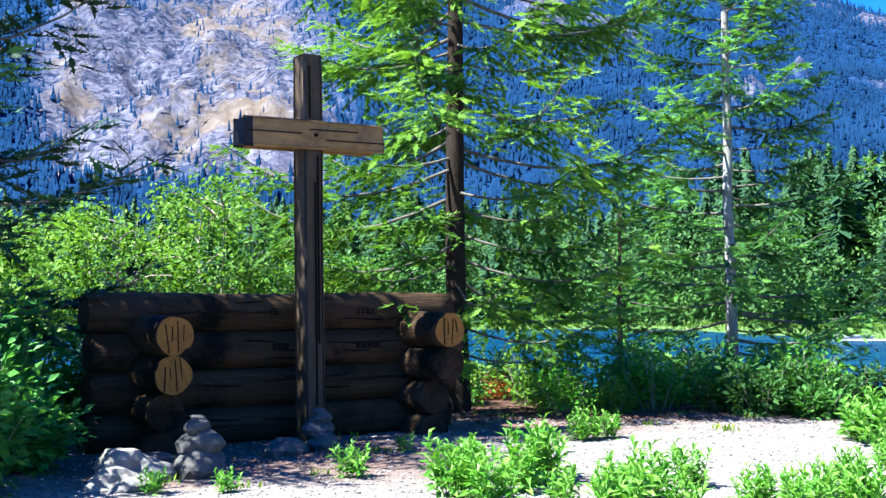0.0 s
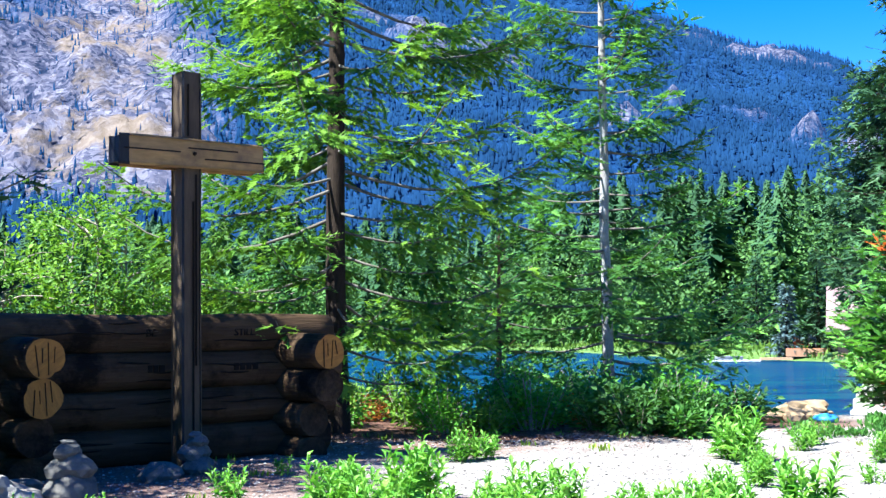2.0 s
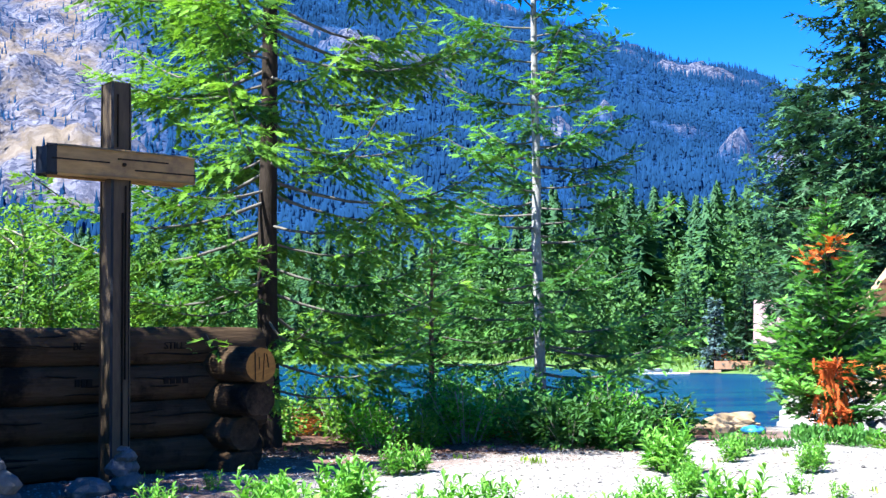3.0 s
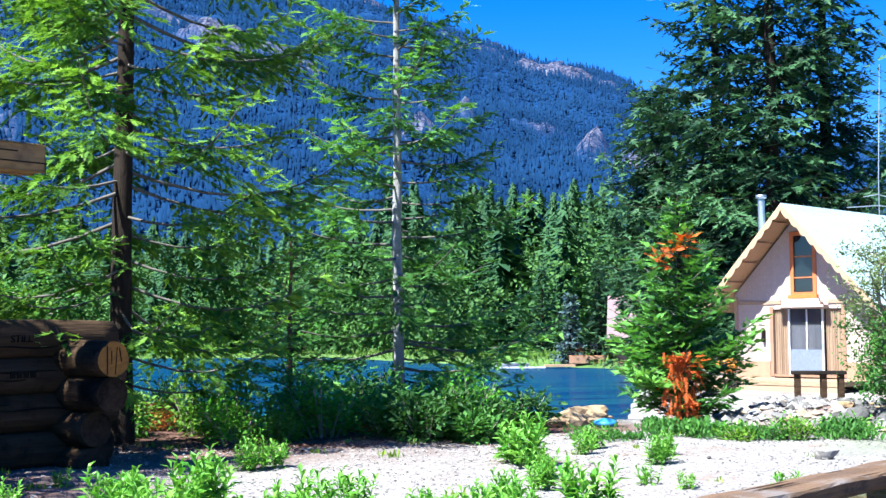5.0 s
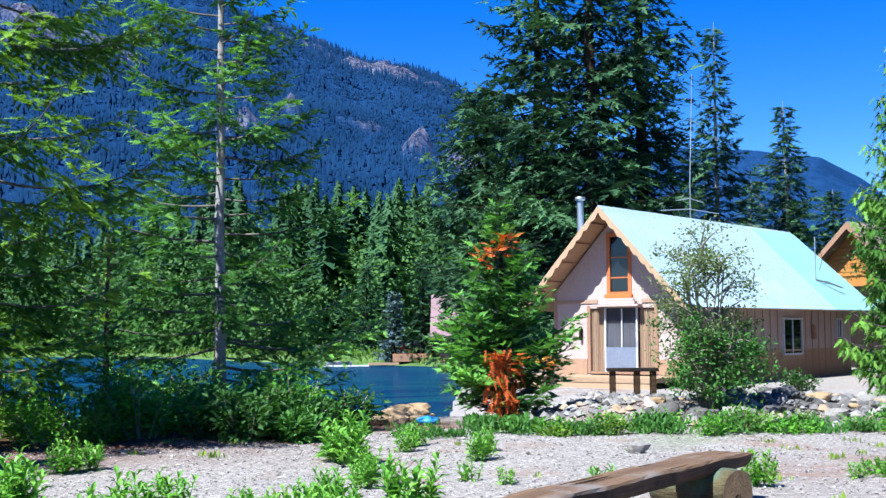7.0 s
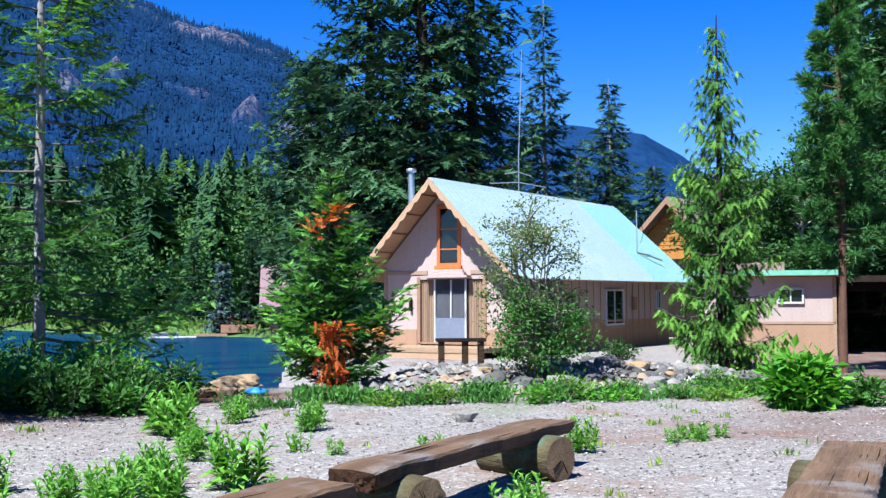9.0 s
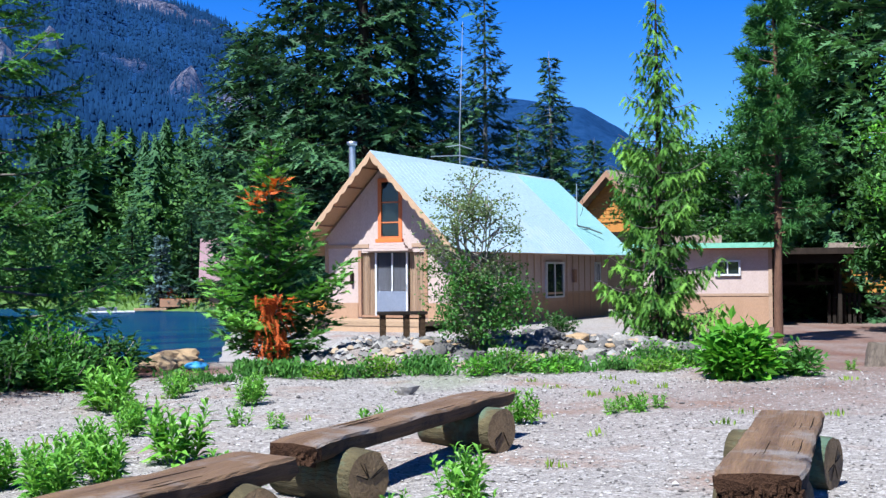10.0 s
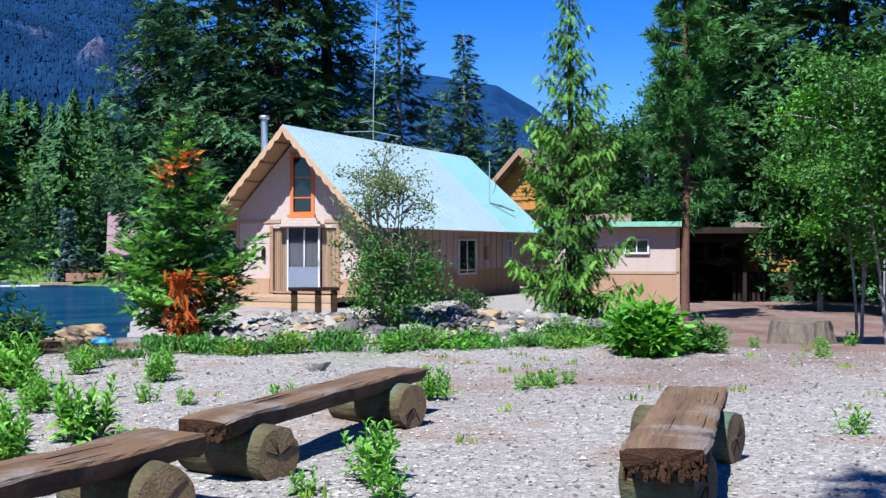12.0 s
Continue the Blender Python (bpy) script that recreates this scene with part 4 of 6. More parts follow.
# ---- the lake house ----
def prism(bm, poly, x0, x1):
    """A wall piece: the outline poly of (y, z) drawn out from x0 to x1."""
    a, b = [bm.verts.new((x0, y, z)) for y, z in poly], [bm.verts.new((x1, y, z)) for y, z in poly]
    bm.faces.new(a)
    bm.faces.new(b[::-1])
    for i in range(len(poly)):
        j = (i + 1) % len(poly)
        bm.faces.new((a[i], b[i], b[j], a[j]))
    bmesh.ops.recalc_face_normals(bm, faces=bm.faces)


def prisms(x0, x1, *polys):
    bm = bmesh.new()
    for p in polys:
        prism(bm, p, x0, x1)
    return bm


RIDGE_Z, EAVE_Z, EAVE_Y = 5.65, 2.5, 3.02
PITCH = (RIDGE_Z - EAVE_Z) / EAVE_Y


def roof_sheet(side, x0, x1, lift, thick, ribs, hip=0.0):
    """One slope of a ribbed metal roof."""
    bm = bmesh.new()
    n = int((x1 - x0) / 0.3) if ribs else 1
    ny, nz = PITCH / math.hypot(1, PITCH) * side, 1 / math.hypot(1, PITCH)
    xs = []
    for i in range(n):
        a = x0 + (x1 - x0) * i / n
        w = (x1 - x0) / n
        xs += [(a, 0.0), (a + w * 0.78, 0.0), (a + w * 0.84, 0.007), (a + w * 0.94, 0.007)] if ribs else [(a, 0.0)]
    xs.append((x1, 0.0))
    rows = []
    for y, z, cut in ((0.0, RIDGE_Z, hip), (EAVE_Y * side, EAVE_Z, 0.0)):
        for up in (lift, lift - thick):
            rows.append([bm.verts.new((x - cut * (x - x0) / (x1 - x0), y + ny * (h * (up == lift) + up), z + nz * (h * (up == lift) + up))) for x, h in xs])
    top0, low0, top1, low1 = rows
    for i in range(len(xs) - 1):
        for q in ((top0[i], top0[i + 1], top1[i + 1], top1[i]), (low0[i], low0[i + 1], low1[i + 1], low1[i]), (top1[i], top1[i + 1], low1[i + 1], low1[i])):
            bm.faces.new(q)
    for i in (0, -1):
        bm.faces.new((top0[i], top1[i], low1[i], low0[i]))
    bmesh.ops.recalc_face_normals(bm, faces=bm.faces)
    return bm


def rear_roof(side):
    """The newer rear bay of the roof, its back edge slanting out towards the eave."""
    bm = roof_sheet(side, 10.404, 15.0, 0.112, 0.02, True, 0.0)
    for v in bm.verts:
        v.co.x -= (0.6 + 0.75 * (v.co.x - 10.404) / 4.6) * min(1.0, max(0.0, (v.co.z - EAVE_Z) / (RIDGE_Z - EAVE_Z)))
    return bm


def bargeboard(side, x):
    """A scalloped board along the rake of the gable."""
    bm = bmesh.new()
    n = 11 * 8
    top, low = [], []
    for i in range(n + 1):
        u = i / n
        y, z = EAVE_Y * side * u, RIDGE_Z - (RIDGE_Z - EAVE_Z) * u
        drop = 0.06 + 0.085 * abs(math.sin(math.pi * 11 * u))
        top.append((y, z + 0.13))
        low.append((y, z - drop))
    for xx in (x, x + 0.04):
        a, b = [bm.verts.new((xx, *p)) for p in top], [bm.verts.new((xx, *p)) for p in low]
        for i in range(n):
            bm.faces.new((a[i], a[i + 1], b[i + 1], b[i]))
        if xx == x:
            first = (a, b)
        else:
            for i in range(n):
                bm.faces.new((first[1][i], first[1][i + 1], b[i + 1], b[i]))
                bm.faces.new((first[0][i], first[0][i + 1], a[i + 1], a[i]))
    bmesh.ops.recalc_face_normals(bm, faces=bm.faces)
    return bm


def window_in(parent, axis, at, a0, a1, z0, z1, frame_m, sash=True, bars=(), w=0.07):
    """A framed window on a wall; axis 'x': the wall faces -x and at is its x, 'y': it faces -y."""
    def b(p0, p1, q0, q1, o0, o1):
        return boxed(at + o0, at + o1, p0, p1, q0, q1) if axis == "x" else boxed(p0, p1, at + o0, at + o1, q0, q1)
    win = part("window", b(a0 + w, a1 - w, z0 + w, z1 - w, 0.0, 0.012), M["window_glass"], parent, "dark reflecting window pane")
    for p in ((a0, a1, z1 - w, z1), (a0, a1, z0, z0 + w), (a0, a0 + w, z0 + w, z1 - w), (a1 - w, a1, z0 + w, z1 - w)):
        part("window_frame", b(*p, -0.05, 0.06), frame_m, win)
    if sash:
        m = (a0 + a1) / 2
        part("mullion", b(m - w / 3, m + w / 3, z0 + w, z1 - w, -0.03, 0.03), frame_m, win)
    for z in bars:
        part("glazing_bar", b(a0 + w, a1 - w, z - 0.02, z + 0.02, -0.025, 0.02), frame_m, win)
    return win


def house():
    t = thing("lake_house", pose(20.68, 32.72, -0.42, 0, 0, 26.4), "pale beige gabled lake house with turquoise metal roof", "house")
    W, L = 2.4, 13.5
    top = lambda y: RIDGE_Z - abs(y) * PITCH - 0.08
    d0, d1, w0, w1 = -1.38, 1.0, -0.56, 0.34
    band = 2.8
    part("front_wall", prisms(0.0, 0.16, [(-W, 0.3), (d0, 0.3), (d0, band), (-W, band)], [(d1, 0.3), (W, 0.3), (W, band), (d1, band)], [(d0, 2.58), (d1, 2.58), (d1, band), (d0, band)]), M["siding"], t)
    part("gable_wall", prisms(0.004, 0.16, [(-W, band), (w0, band), (w0, top(w0)), (-W, top(W))], [(w1, band), (W, band), (W, top(W)), (w1, top(w1))], [(w0, 5.0), (w1, 5.0), (w1, top(w1)), (0, top(0)), (w0, top(w0))]), M["siding"], t)
    part("side_wall", boxed(0.165, L, -W, -W + 0.16, 1.12, 3.05), M["siding"], t)
    part("side_base", boxed(0.165, L, -W - 0.01, -W + 0.16, -0.1, 1.12), M["siding_low"], t, "browner lower siding")
    part("side_wall", boxed(0.165, L, W - 0.16, W, -0.1, 3.05), M["siding"], t)
    part("back_wall", prisms(L - 0.16, L, [(-W + 0.17, 0), (W - 0.17, 0), (W - 0.17, top(W) - 0.2), (0, top(0)), (-W + 0.17, top(W) - 0.2)]), M["siding"], t)
    for y, z0, z1 in ((-W + 0.05, 0.3, 3.0), (W - 0.05, 0.3, 3.0), (d0 - 0.05, 0.5, 2.66), (d1 + 0.05, 0.5, 2.66)):
        part("corner_board", boxed(-0.03, 0.0, y - 0.06, y + 0.06, z0, z1), M["trim_tan"] if abs(y) > 2 else M["trim_brown"], t)
    part("band_board", boxed(-0.034, -0.002, -W + 0.12, w0 - 0.36, 2.74, 2.86), M["trim_tan"], t)
    part("band_board", boxed(-0.034, -0.002, w1 + 0.36, W - 0.12, 2.74, 2.86), M["trim_tan"], t)
    part("front_skirt", boxed(-0.036, -0.002, -W + 0.12, d0 - 0.12, 0.3, 0.95), M["siding_low"], t)
    part("front_skirt", boxed(-0.036, -0.002, d1 + 0.12, W - 0.12, 0.3, 0.95), M["siding_low"], t)
    for i in range(21):
        x = 0.7 + i * 0.6
        if not 6.9 < x < 8.9:
            part("batten", boxed(x, x + 0.05, -W - 0.026, -W - 0.011, 0.0, 3.0), M["trim_tan"], t)
    part("band_board", boxed(0.2, L, -W - 0.034, -W - 0.01, 1.08, 1.16), M["trim_tan"], t)
    # roof
    for side, nm in ((-1, "sunny"), (1, "lake")):
        r = part("roof_slope", roof_sheet(side, -1.0, 10.4, 0.1, 0.02, True, 0.6), M["roof_metal"], t, "weathered pale blue-grey ribbed metal roof")
        part("roof_slope", rear_roof(side), M["roof_new"], t, "newer turquoise ribbed metal roof at the back")
        part("soffit", roof_sheet(side, -0.98, 14.98, 0.075, 0.05, False, 1.35), M["soffit"], r, "warm tan boards under the overhang")
        part("bargeboard", bargeboard(side, -1.04), M["soffit"], r, "tan scalloped bargeboard")
        for i in range(5):
            u = 0.12 + i * 0.19
            y, z = EAVE_Y * side * u, RIDGE_Z - (RIDGE_Z - EAVE_Z) * u
            part("soffit_board", boxed(-0.96, -0.01, y - 0.012, y + 0.012, z - 0.02, z + 0.02), M["trim_brown"], r)
    bm = bmesh.new()
    prism(bm, [(-0.16, RIDGE_Z - 0.02), (0, RIDGE_Z + 0.16), (0.16, RIDGE_Z - 0.02), (0, RIDGE_Z + 0.12)], -1.02, 13.6)
    part("ridge_cap", bm, M["roof_metal"], t)
    # upper window with its sill
    win = window_in(t, "x", 0.02, w0, w1, 2.98, 4.98, M["trim_red"], False, (3.55, 4.2), 0.12)
    part("sill", boxed(-0.12, 0.0, w0 - 0.05, w1 + 0.05, 2.9, 3.02, bevel=0.01), M["sill_orange"], win, "bright orange window sill")
    hood = bmesh.new()
    for k, (h0, h1, w, out) in enumerate(((2.80, 2.90, 0.12, 0.12), (2.70, 2.80, 0.22, 0.22), (2.62, 2.70, 0.40, 0.34))):
        box(hood, -out, -0.036, w0 - w, w1 + w, h0, h1 - 0.004, bevel=0.012)
    part("door_hood", hood, M["siding"], t, "stepped pale hood over the door")
    # sliding door
    door = part("sliding_door", boxed(0.05, 0.09, -0.72, 0.42, 0.56, 2.56), M["curtain"], t, "sliding glass door with grey curtains")
    part("door_glass", boxed(0.0, 0.014, -0.69, 0.39, 1.34, 2.54), M["door_glass"], door).visible_shadow = False
    part("kick_panel", boxed(-0.012, 0.02, -0.7, 0.4, 0.58, 1.33), M["grey_panel"], door, "grey lower door panel")
    for y in (-0.76, 0.40):
        part("door_stile", boxed(-0.03, 0.03, y, y + 0.06, 0.54, 2.58), M["white_paint"], door, "white metal door stile")
    part("door_stile", boxed(-0.02, 0.02, -0.2, -0.16, 1.33, 2.56), M["white_paint"], door)
    part("door_handle", boxed(-0.06, -0.03, -0.745, -0.725, 1.35, 1.55), M["steel"], door)
    for a, b in ((d0, -0.8), (0.5, d1)):
        c = bmesh.new()
        n = 22
        for i in range(n):
            y0, y1 = a + (b - a) * i / n, a + (b - a) * (i + 1) / n
            x0, x1 = 0.08 + 0.03 * math.sin(i * 1.9), 0.08 + 0.03 * math.sin((i + 1) * 1.9)
            c.faces.new([c.verts.new(p) for p in ((x0, y0, 0.56), (x1, y1, 0.56), (x1, y1, 2.56), (x0, y0, 2.56))])
        part("side_curtain", c, M["curtain_tan"], door, "tan pleated curtain behind glass")
    part("door_frame", boxed(-0.02, 0.1, d0, d1, 0.48, 0.555), M["trim_brown"], t)
    # Near-black boards added behind the glass to stand for the unlit room.
    part("dark_backing", boxed(0.3, 0.36, -W + 0.17, W - 0.17, 0.3, 3.0), M["dark_wood_and_shade"], t)
    part("dark_backing", boxed(0.3, 0.36, -1.0, 1.0, 3.02, 4.4), M["dark_wood_and_shade"], t)
    # side windows
    for x0, x1, z0, z1 in ((7.1, 8.75, 0.95, 2.28), (12.0, 12.55, 1.5, 2.28)):
        w = window_in(t, "y", -W - 0.03, x0, x1, z0, z1, M["white_paint"])
        part("window_trim", boxed(x0 - 0.1, x1 + 0.1, -W - 0.045, -W - 0.02, z0 - 0.12, z0 - 0.01), M["trim_tan"], w)
    part("wall_lamp", boxed(-0.12, -0.036, 1.28, 1.38, 1.55, 2.0, bevel=0.03), M["crack"], t, "black wall lamp")
    part("meter_box", boxed(9.6, 9.85, -W - 0.14, -W - 0.03, 1.5, 2.0, bevel=0.02), M["trim_brown"], t)
    # deck
    deck = part("deck", boxed(-1.9, -0.04, -2.3, 3.2, 0.30, 0.44), M["deck_wood"], t, "low tan wooden deck")
    part("deck_skirt", boxed(-1.88, -1.8, -2.3, 3.2, 0.08, 0.296), M["soffit"], deck)
    for i in range(5):
        part("deck_post", boxed(-1.7, -1.55, -2.2 + i * 1.3, -2.05 + i * 1.3, -0.1, 0.298), M["dark_wood_and_shade"], deck)
    # chimney and roof pipes
    V, F = tube_arrays([(0.8, 1.85, 3.4), (0.8, 1.85, 6.2)], [0.11, 0.11], 14)
    ch = part("chimney_pipe", raw("chimney_pipe", V, F, M["steel"], smooth=True), None, t, "steel stove pipe")
    V, F = tube_arrays([(0.8, 1.85, 6.2), (0.8, 1.85, 6.23), (0.8, 1.85, 6.34), (0.8, 1.85, 6.37)], [0.05, 0.17, 0.17, 0.02], 14)
    part("chimney_cap", raw("chimney_cap", V, F, M["steel"], smooth=True), None, ch)
    V, F = tube_arrays([(11.2, -2.0, 3.4), (11.2, -2.0, 5.4)], [0.025, 0.022], 6)
    st = part("vent_pipe", raw("vent_pipe", V, F, M["steel"]), None, t, "thin grey pipe standing on the roof")
    V, F = tube_arrays([(11.2, -2.0, 3.75), (11.9, -2.3, 3.6), (12.6, -2.5, 3.45)], [0.03, 0.03, 0.03], 6)
    part("pipe_brace", raw("pipe_brace", V, F, M["steel"]), None, st)
    V, F = tube_arrays([(11.2 + 0.5 * math.sin(a * 0.5), -2.0 - 0.2 * a * 0.1, 5.2 - 0.18 * a) for a in range(7)], [0.012] * 7, 5)
    part("cable_loop", raw("cable_loop", V, F, M["rubber"]), None, st)


house()


def thin_pole(name, x, y, z0, z1, r, label, cat, mat, arms=()):
    t = thing(name, pose(x, y, z0), label, cat)
    V, F = tube_arrays([(0, 0, -0.2), (0.04, 0, (z1 - z0) * 0.5), (0.22, 0.0, z1 - z0)], [r, r * 0.8, r * 0.35], 7)
    part("pole", raw("pole", V, F, mat), None, t)
    for h, w in arms:
        V, F = tube_arrays([(-w, 0.05, h - 0.1), (0, 0, h), (w, -0.05, h - 0.14)], [0.02] * 3, 5)
        part("rod", raw("rod", V, F, mat), None, t)


thin_pole("antenna_mast", 26.9, 37.35, 3.0, 11.2, 0.028, "tall thin steel antenna mast behind the house roof", "antenna", M["steel"], ((3.0, 1.3), (3.4, 0.6)))


def rough_table():
    t = thing("rustic_bench_table", pose(18.0, 27.75, height(18.0, 27.75), 0, 0, -24), "dark rough plank bench standing before the deck", "bench")
    part("top", boxed(-0.68, 0.68, -0.22, 0.22, 0.64, 0.73, bevel=0.015), M["dark_wood_and_shade"], t)
    for x in (-0.54, 0.12, 0.56):
        part("leg", boxed(x - 0.07, x + 0.07, -0.15, 0.15, -0.05, 0.64, bevel=0.015), M["log_old"], t)


rough_table()


def ball_thing(name, x, y, z, r, mat, label, cat, flat=1.0):
    bm = bmesh.new()
    bmesh.ops.create_uvsphere(bm, u_segments=18, v_segments=12, radius=r)
    for v in bm.verts:
        v.co.z = v.co.z * flat
        v.co *= 1 + 0.06 * noise.noise(v.co * 4)
    me = bpy.data.meshes.new(name)
    bm.to_mesh(me)
    bm.free()
    me.materials.append(mat)
    for p in me.polygons:
        p.use_smooth = True
    ob = new(name, me)
    ob.location = (x, y, z)
    return tagged(ob, label, cat)


ball_thing("rolled_cushion", 18.25, 33.0, 0.45, 0.34, M["orange_plastic"], "rounded orange cushion lying on the wooden deck", "cushion", 0.75)
ball_thing("rolled_tarp", 26.6, 25.6, -0.16, 0.42, M["green_plastic"], "crumpled green tarp lying by the house wall", "tarp", 0.42)
ball_thing("blue_tarp", 7.75, 18.0, 0.03, 0.2, M["blue_plastic"], "crumpled blue tarp lying beside a boulder", "tarp", 0.4)


def shed():
    a, b = Vector((27.45, 27.98, 0)), Vector((30.15, 25.05, 0))
    turn = math.degrees(math.atan2((b - a).y, (b - a).x))
    L = (b - a).length
    t = thing("utility_shed", pose(a.x, a.y, -0.3, 0, 0, turn), "flat-roofed beige shed with white window and green fascia", "shed")
    part("front_wall", boxed(0, L, 0, 0.15, 1.02, 2.5), M["siding"], t)
    part("front_base", boxed(0, L, -0.01, 0.15, -0.1, 1.02), M["siding_low"], t, "brown lower wall panel")
    part("side_wall", boxed(L - 0.15, L, 0.155, 5, -0.1, 2.5), M["siding"], t)
    part("side_wall", boxed(0, 0.15, 0.155, 5, -0.1, 2.5), M["siding"], t)
    part("back_wall", boxed(0.155, L - 0.155, 4.85, 5, -0.1, 2.5), M["siding"], t)
    part("band_board", boxed(0, L, -0.03, -0.011, 0.98, 1.06), M["trim_tan"], t)
    part("corner_board", boxed(L - 0.1, L + 0.02, -0.03, -0.011, -0.1, 2.5), M["trim_tan"], t)
    part("roof", boxed(-0.3, L + 0.3, -0.45, 5.3, 2.52, 2.62), M["shake"], t)
    part("fascia", boxed(-0.32, L + 0.32, -0.50, -0.452, 2.50, 2.66), M["green_plastic"], t, "blue-green metal fascia strip")
    part("soffit", boxed(-0.3, L + 0.3, -0.45, -0.01, 2.46, 2.515), M["trim_red"], t)
    part("roof_pack", boxed(L - 3.1, L - 1.5, 1.0, 2.2, 2.62, 2.95, bevel=0.03), M["shake"], t, "low stack of weathered boards on the roof")
    window_in(t, "y", -0.03, L - 1.75, L - 0.95, 1.62, 2.12, M["white_paint"], True, (), 0.06)


shed()


def cabin():
    d = 57
    az = radians(43.1)
    t = thing("log_cabin", pose(d * math.sin(az), d * math.cos(az), -0.3, 0, 0, 22), "honey-coloured log cabin with a brown shake roof", "cabin")
    W, H, P = 2.6, 3.6, 1.02
    part("gable_wall", prisms(0, 0.2, [(-W, H + 0.05), (W, H + 0.05), (0, H + W * P)]), M["cabin_wood"], t)
    # Split off and coloured near-black, so that it reads as shaded.
    part("front_wall", boxed(0, 0.2, -W, W, -0.2, H + 0.05), M["dark_wood_and_shade"], t, "lower wall with shade put into its dark colour")
    part("side_wall", boxed(0.21, 8, -W, -W + 0.2, -0.2, H), M["cabin_wood"], t)
    part("side_wall", boxed(0.21, 8, W - 0.2, W, -0.2, H), M["cabin_wood"], t)
    for i in range(16):
        z = 4.1 + i * 0.19
        w = min(W, (H + W * P - z) / P) - 0.1
        if w > 0.15:
            part("wall_board", boxed(-0.05, -0.002, -w, w, z, z + 0.165, bevel=0.012), M["cabin_wood"], t)
    for s in (-1, 1):
        bm = bmesh.new()
        prism(bm, [(0, H + W * P + 0.05), (s * (W + 0.9), H - 0.9 * P + 0.05), (s * (W + 0.9), H - 0.9 * P + 0.25), (0, H + W * P + 0.28)], -0.8, 8.4)
        r = part("roof_slope", bm, M["shake"], t, "brown wooden shake roof")
        part("bargeboard", prisms(-0.86, -0.81, [(0, H + W * P + 0.22), (s * (W + 0.9), H - 0.9 * P + 0.2), (s * (W + 0.9), H - 0.9 * P - 0.08), (0, H + W * P - 0.06)]), M["trim_brown"], r)
    part("chimney", boxed(4.6, 5.6, -2.4, -1.4, 3.0, 7.6, bevel=0.03), M["stone_grey"], t, "grey stone chimney")


cabin()


def carport():
    t = thing("open_carport", pose(31.2, 26.4, -0.3, 0, 0, -48), "open carport with posts and a low roof, shade put into its near-black colour", "carport")
    # Roof and walls are coloured near-black for the shade they stand in.
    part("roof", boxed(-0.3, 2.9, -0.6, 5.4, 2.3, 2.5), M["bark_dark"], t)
    part("beam", boxed(-0.1, 2.7, -0.2, -0.02, 2.0, 2.295), M["dark_wood_and_shade"], t)
    part("back_wall", boxed(0.03, 2.47, 4.6, 4.75, -0.1, 2.29), M["dark_wood_and_shade"], t)
    part("side_wall", boxed(-0.1, 0.02, 0.3, 4.59, -0.1, 2.29), M["dark_wood_and_shade"], t)
    part("end_wall", boxed(2.48, 2.6, 0.3, 4.59, -0.1, 2.29), M["dark_wood_and_shade"], t)
    part("rail", boxed(0.1, 2.45, 0.9, 0.98, 1.28, 1.4), M["dark_wood_and_shade"], t)
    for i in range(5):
        part("post", boxed(0.08 + i * 0.58, 0.16 + i * 0.58, 0.9, 0.98, 1.4 if 0 < i < 4 else -0.1, 2.29), M["dark_wood_and_shade"], t)


carport()


def guest_cabin():
    t = thing("guest_cabin", pose(34.5, 25.7, -0.3, 0, 0, -50), "small orange wooden cabin with a paned window", "cabin")
    part("front_wall", boxed(0, 4.5, 0, 0.16, 1.0, 2.2), M["cabin_wood"], t)
    part("front_base", boxed(0, 4.5, -0.01, 0.16, -0.1, 1.0), M["dark_wood_and_shade"], t)
    part("side_wall", boxed(0, 0.16, 0.165, 4, -0.1, 2.5), M["cabin_wood"], t)
    part("back_wall", boxed(0.165, 4.5, 3.84, 4, -0.1, 2.5), M["cabin_wood"], t)
    part("side_wall", boxed(4.34, 4.5, 0.165, 3.835, -0.1, 2.5), M["cabin_wood"], t)
    part("roof", boxed(-0.4, 4.9, -0.5, 4.5, 2.52, 2.7), M["shake"], t)
    window_in(t, "y", -0.03, 0.3, 1.35, 1.25, 1.95, M["cabin_wood"], True, (1.6,), 0.09)
    for i in range(7):
        part("fence_picket", boxed(-0.5 + i * 0.16, -0.4 + i * 0.16, -1.2, -1.16, -0.1, 1.0), M["dark_wood_and_shade"], t)


guest_cabin()


def camper():
    t = thing("parked_camper", pose(23.6, 13.2, -0.2, 0, 0, -38), "white camper trailer parked in the shade of trees", "camper")
    part("body", boxed(0, 4.6, 0, 2.0, 0.55, 2.35, bevel=0.12), M["white_paint"], t)
    part("stripe", boxed(0.15, 4.45, -0.012, 0.0, 1.1, 1.25), M["paint_grey"], t)
    for x in (0.7, 2.4):
        part("window", boxed(x, x + 0.9, -0.015, 0.0, 1.45, 1.95, bevel=0.004), M["window_glass"], t)
    for x in (1.5, 2.4):
        bm = bmesh.new()
        bmesh.ops.create_cone(bm, cap_ends=True, segments=20, radius1=0.33, radius2=0.33, depth=0.22, matrix=pose(x, 0.12, 0.33, 90, 0, 0))
        w = part("wheel", bm, M["rubber"], t)
        bm = bmesh.new()
        bmesh.ops.create_cone(bm, cap_ends=True, segments=16, radius1=0.18, radius2=0.16, depth=0.24, matrix=pose(x, 0.11, 0.33, 90, 0, 0))
        part("rim", bm, M["steel"], w)


camper()


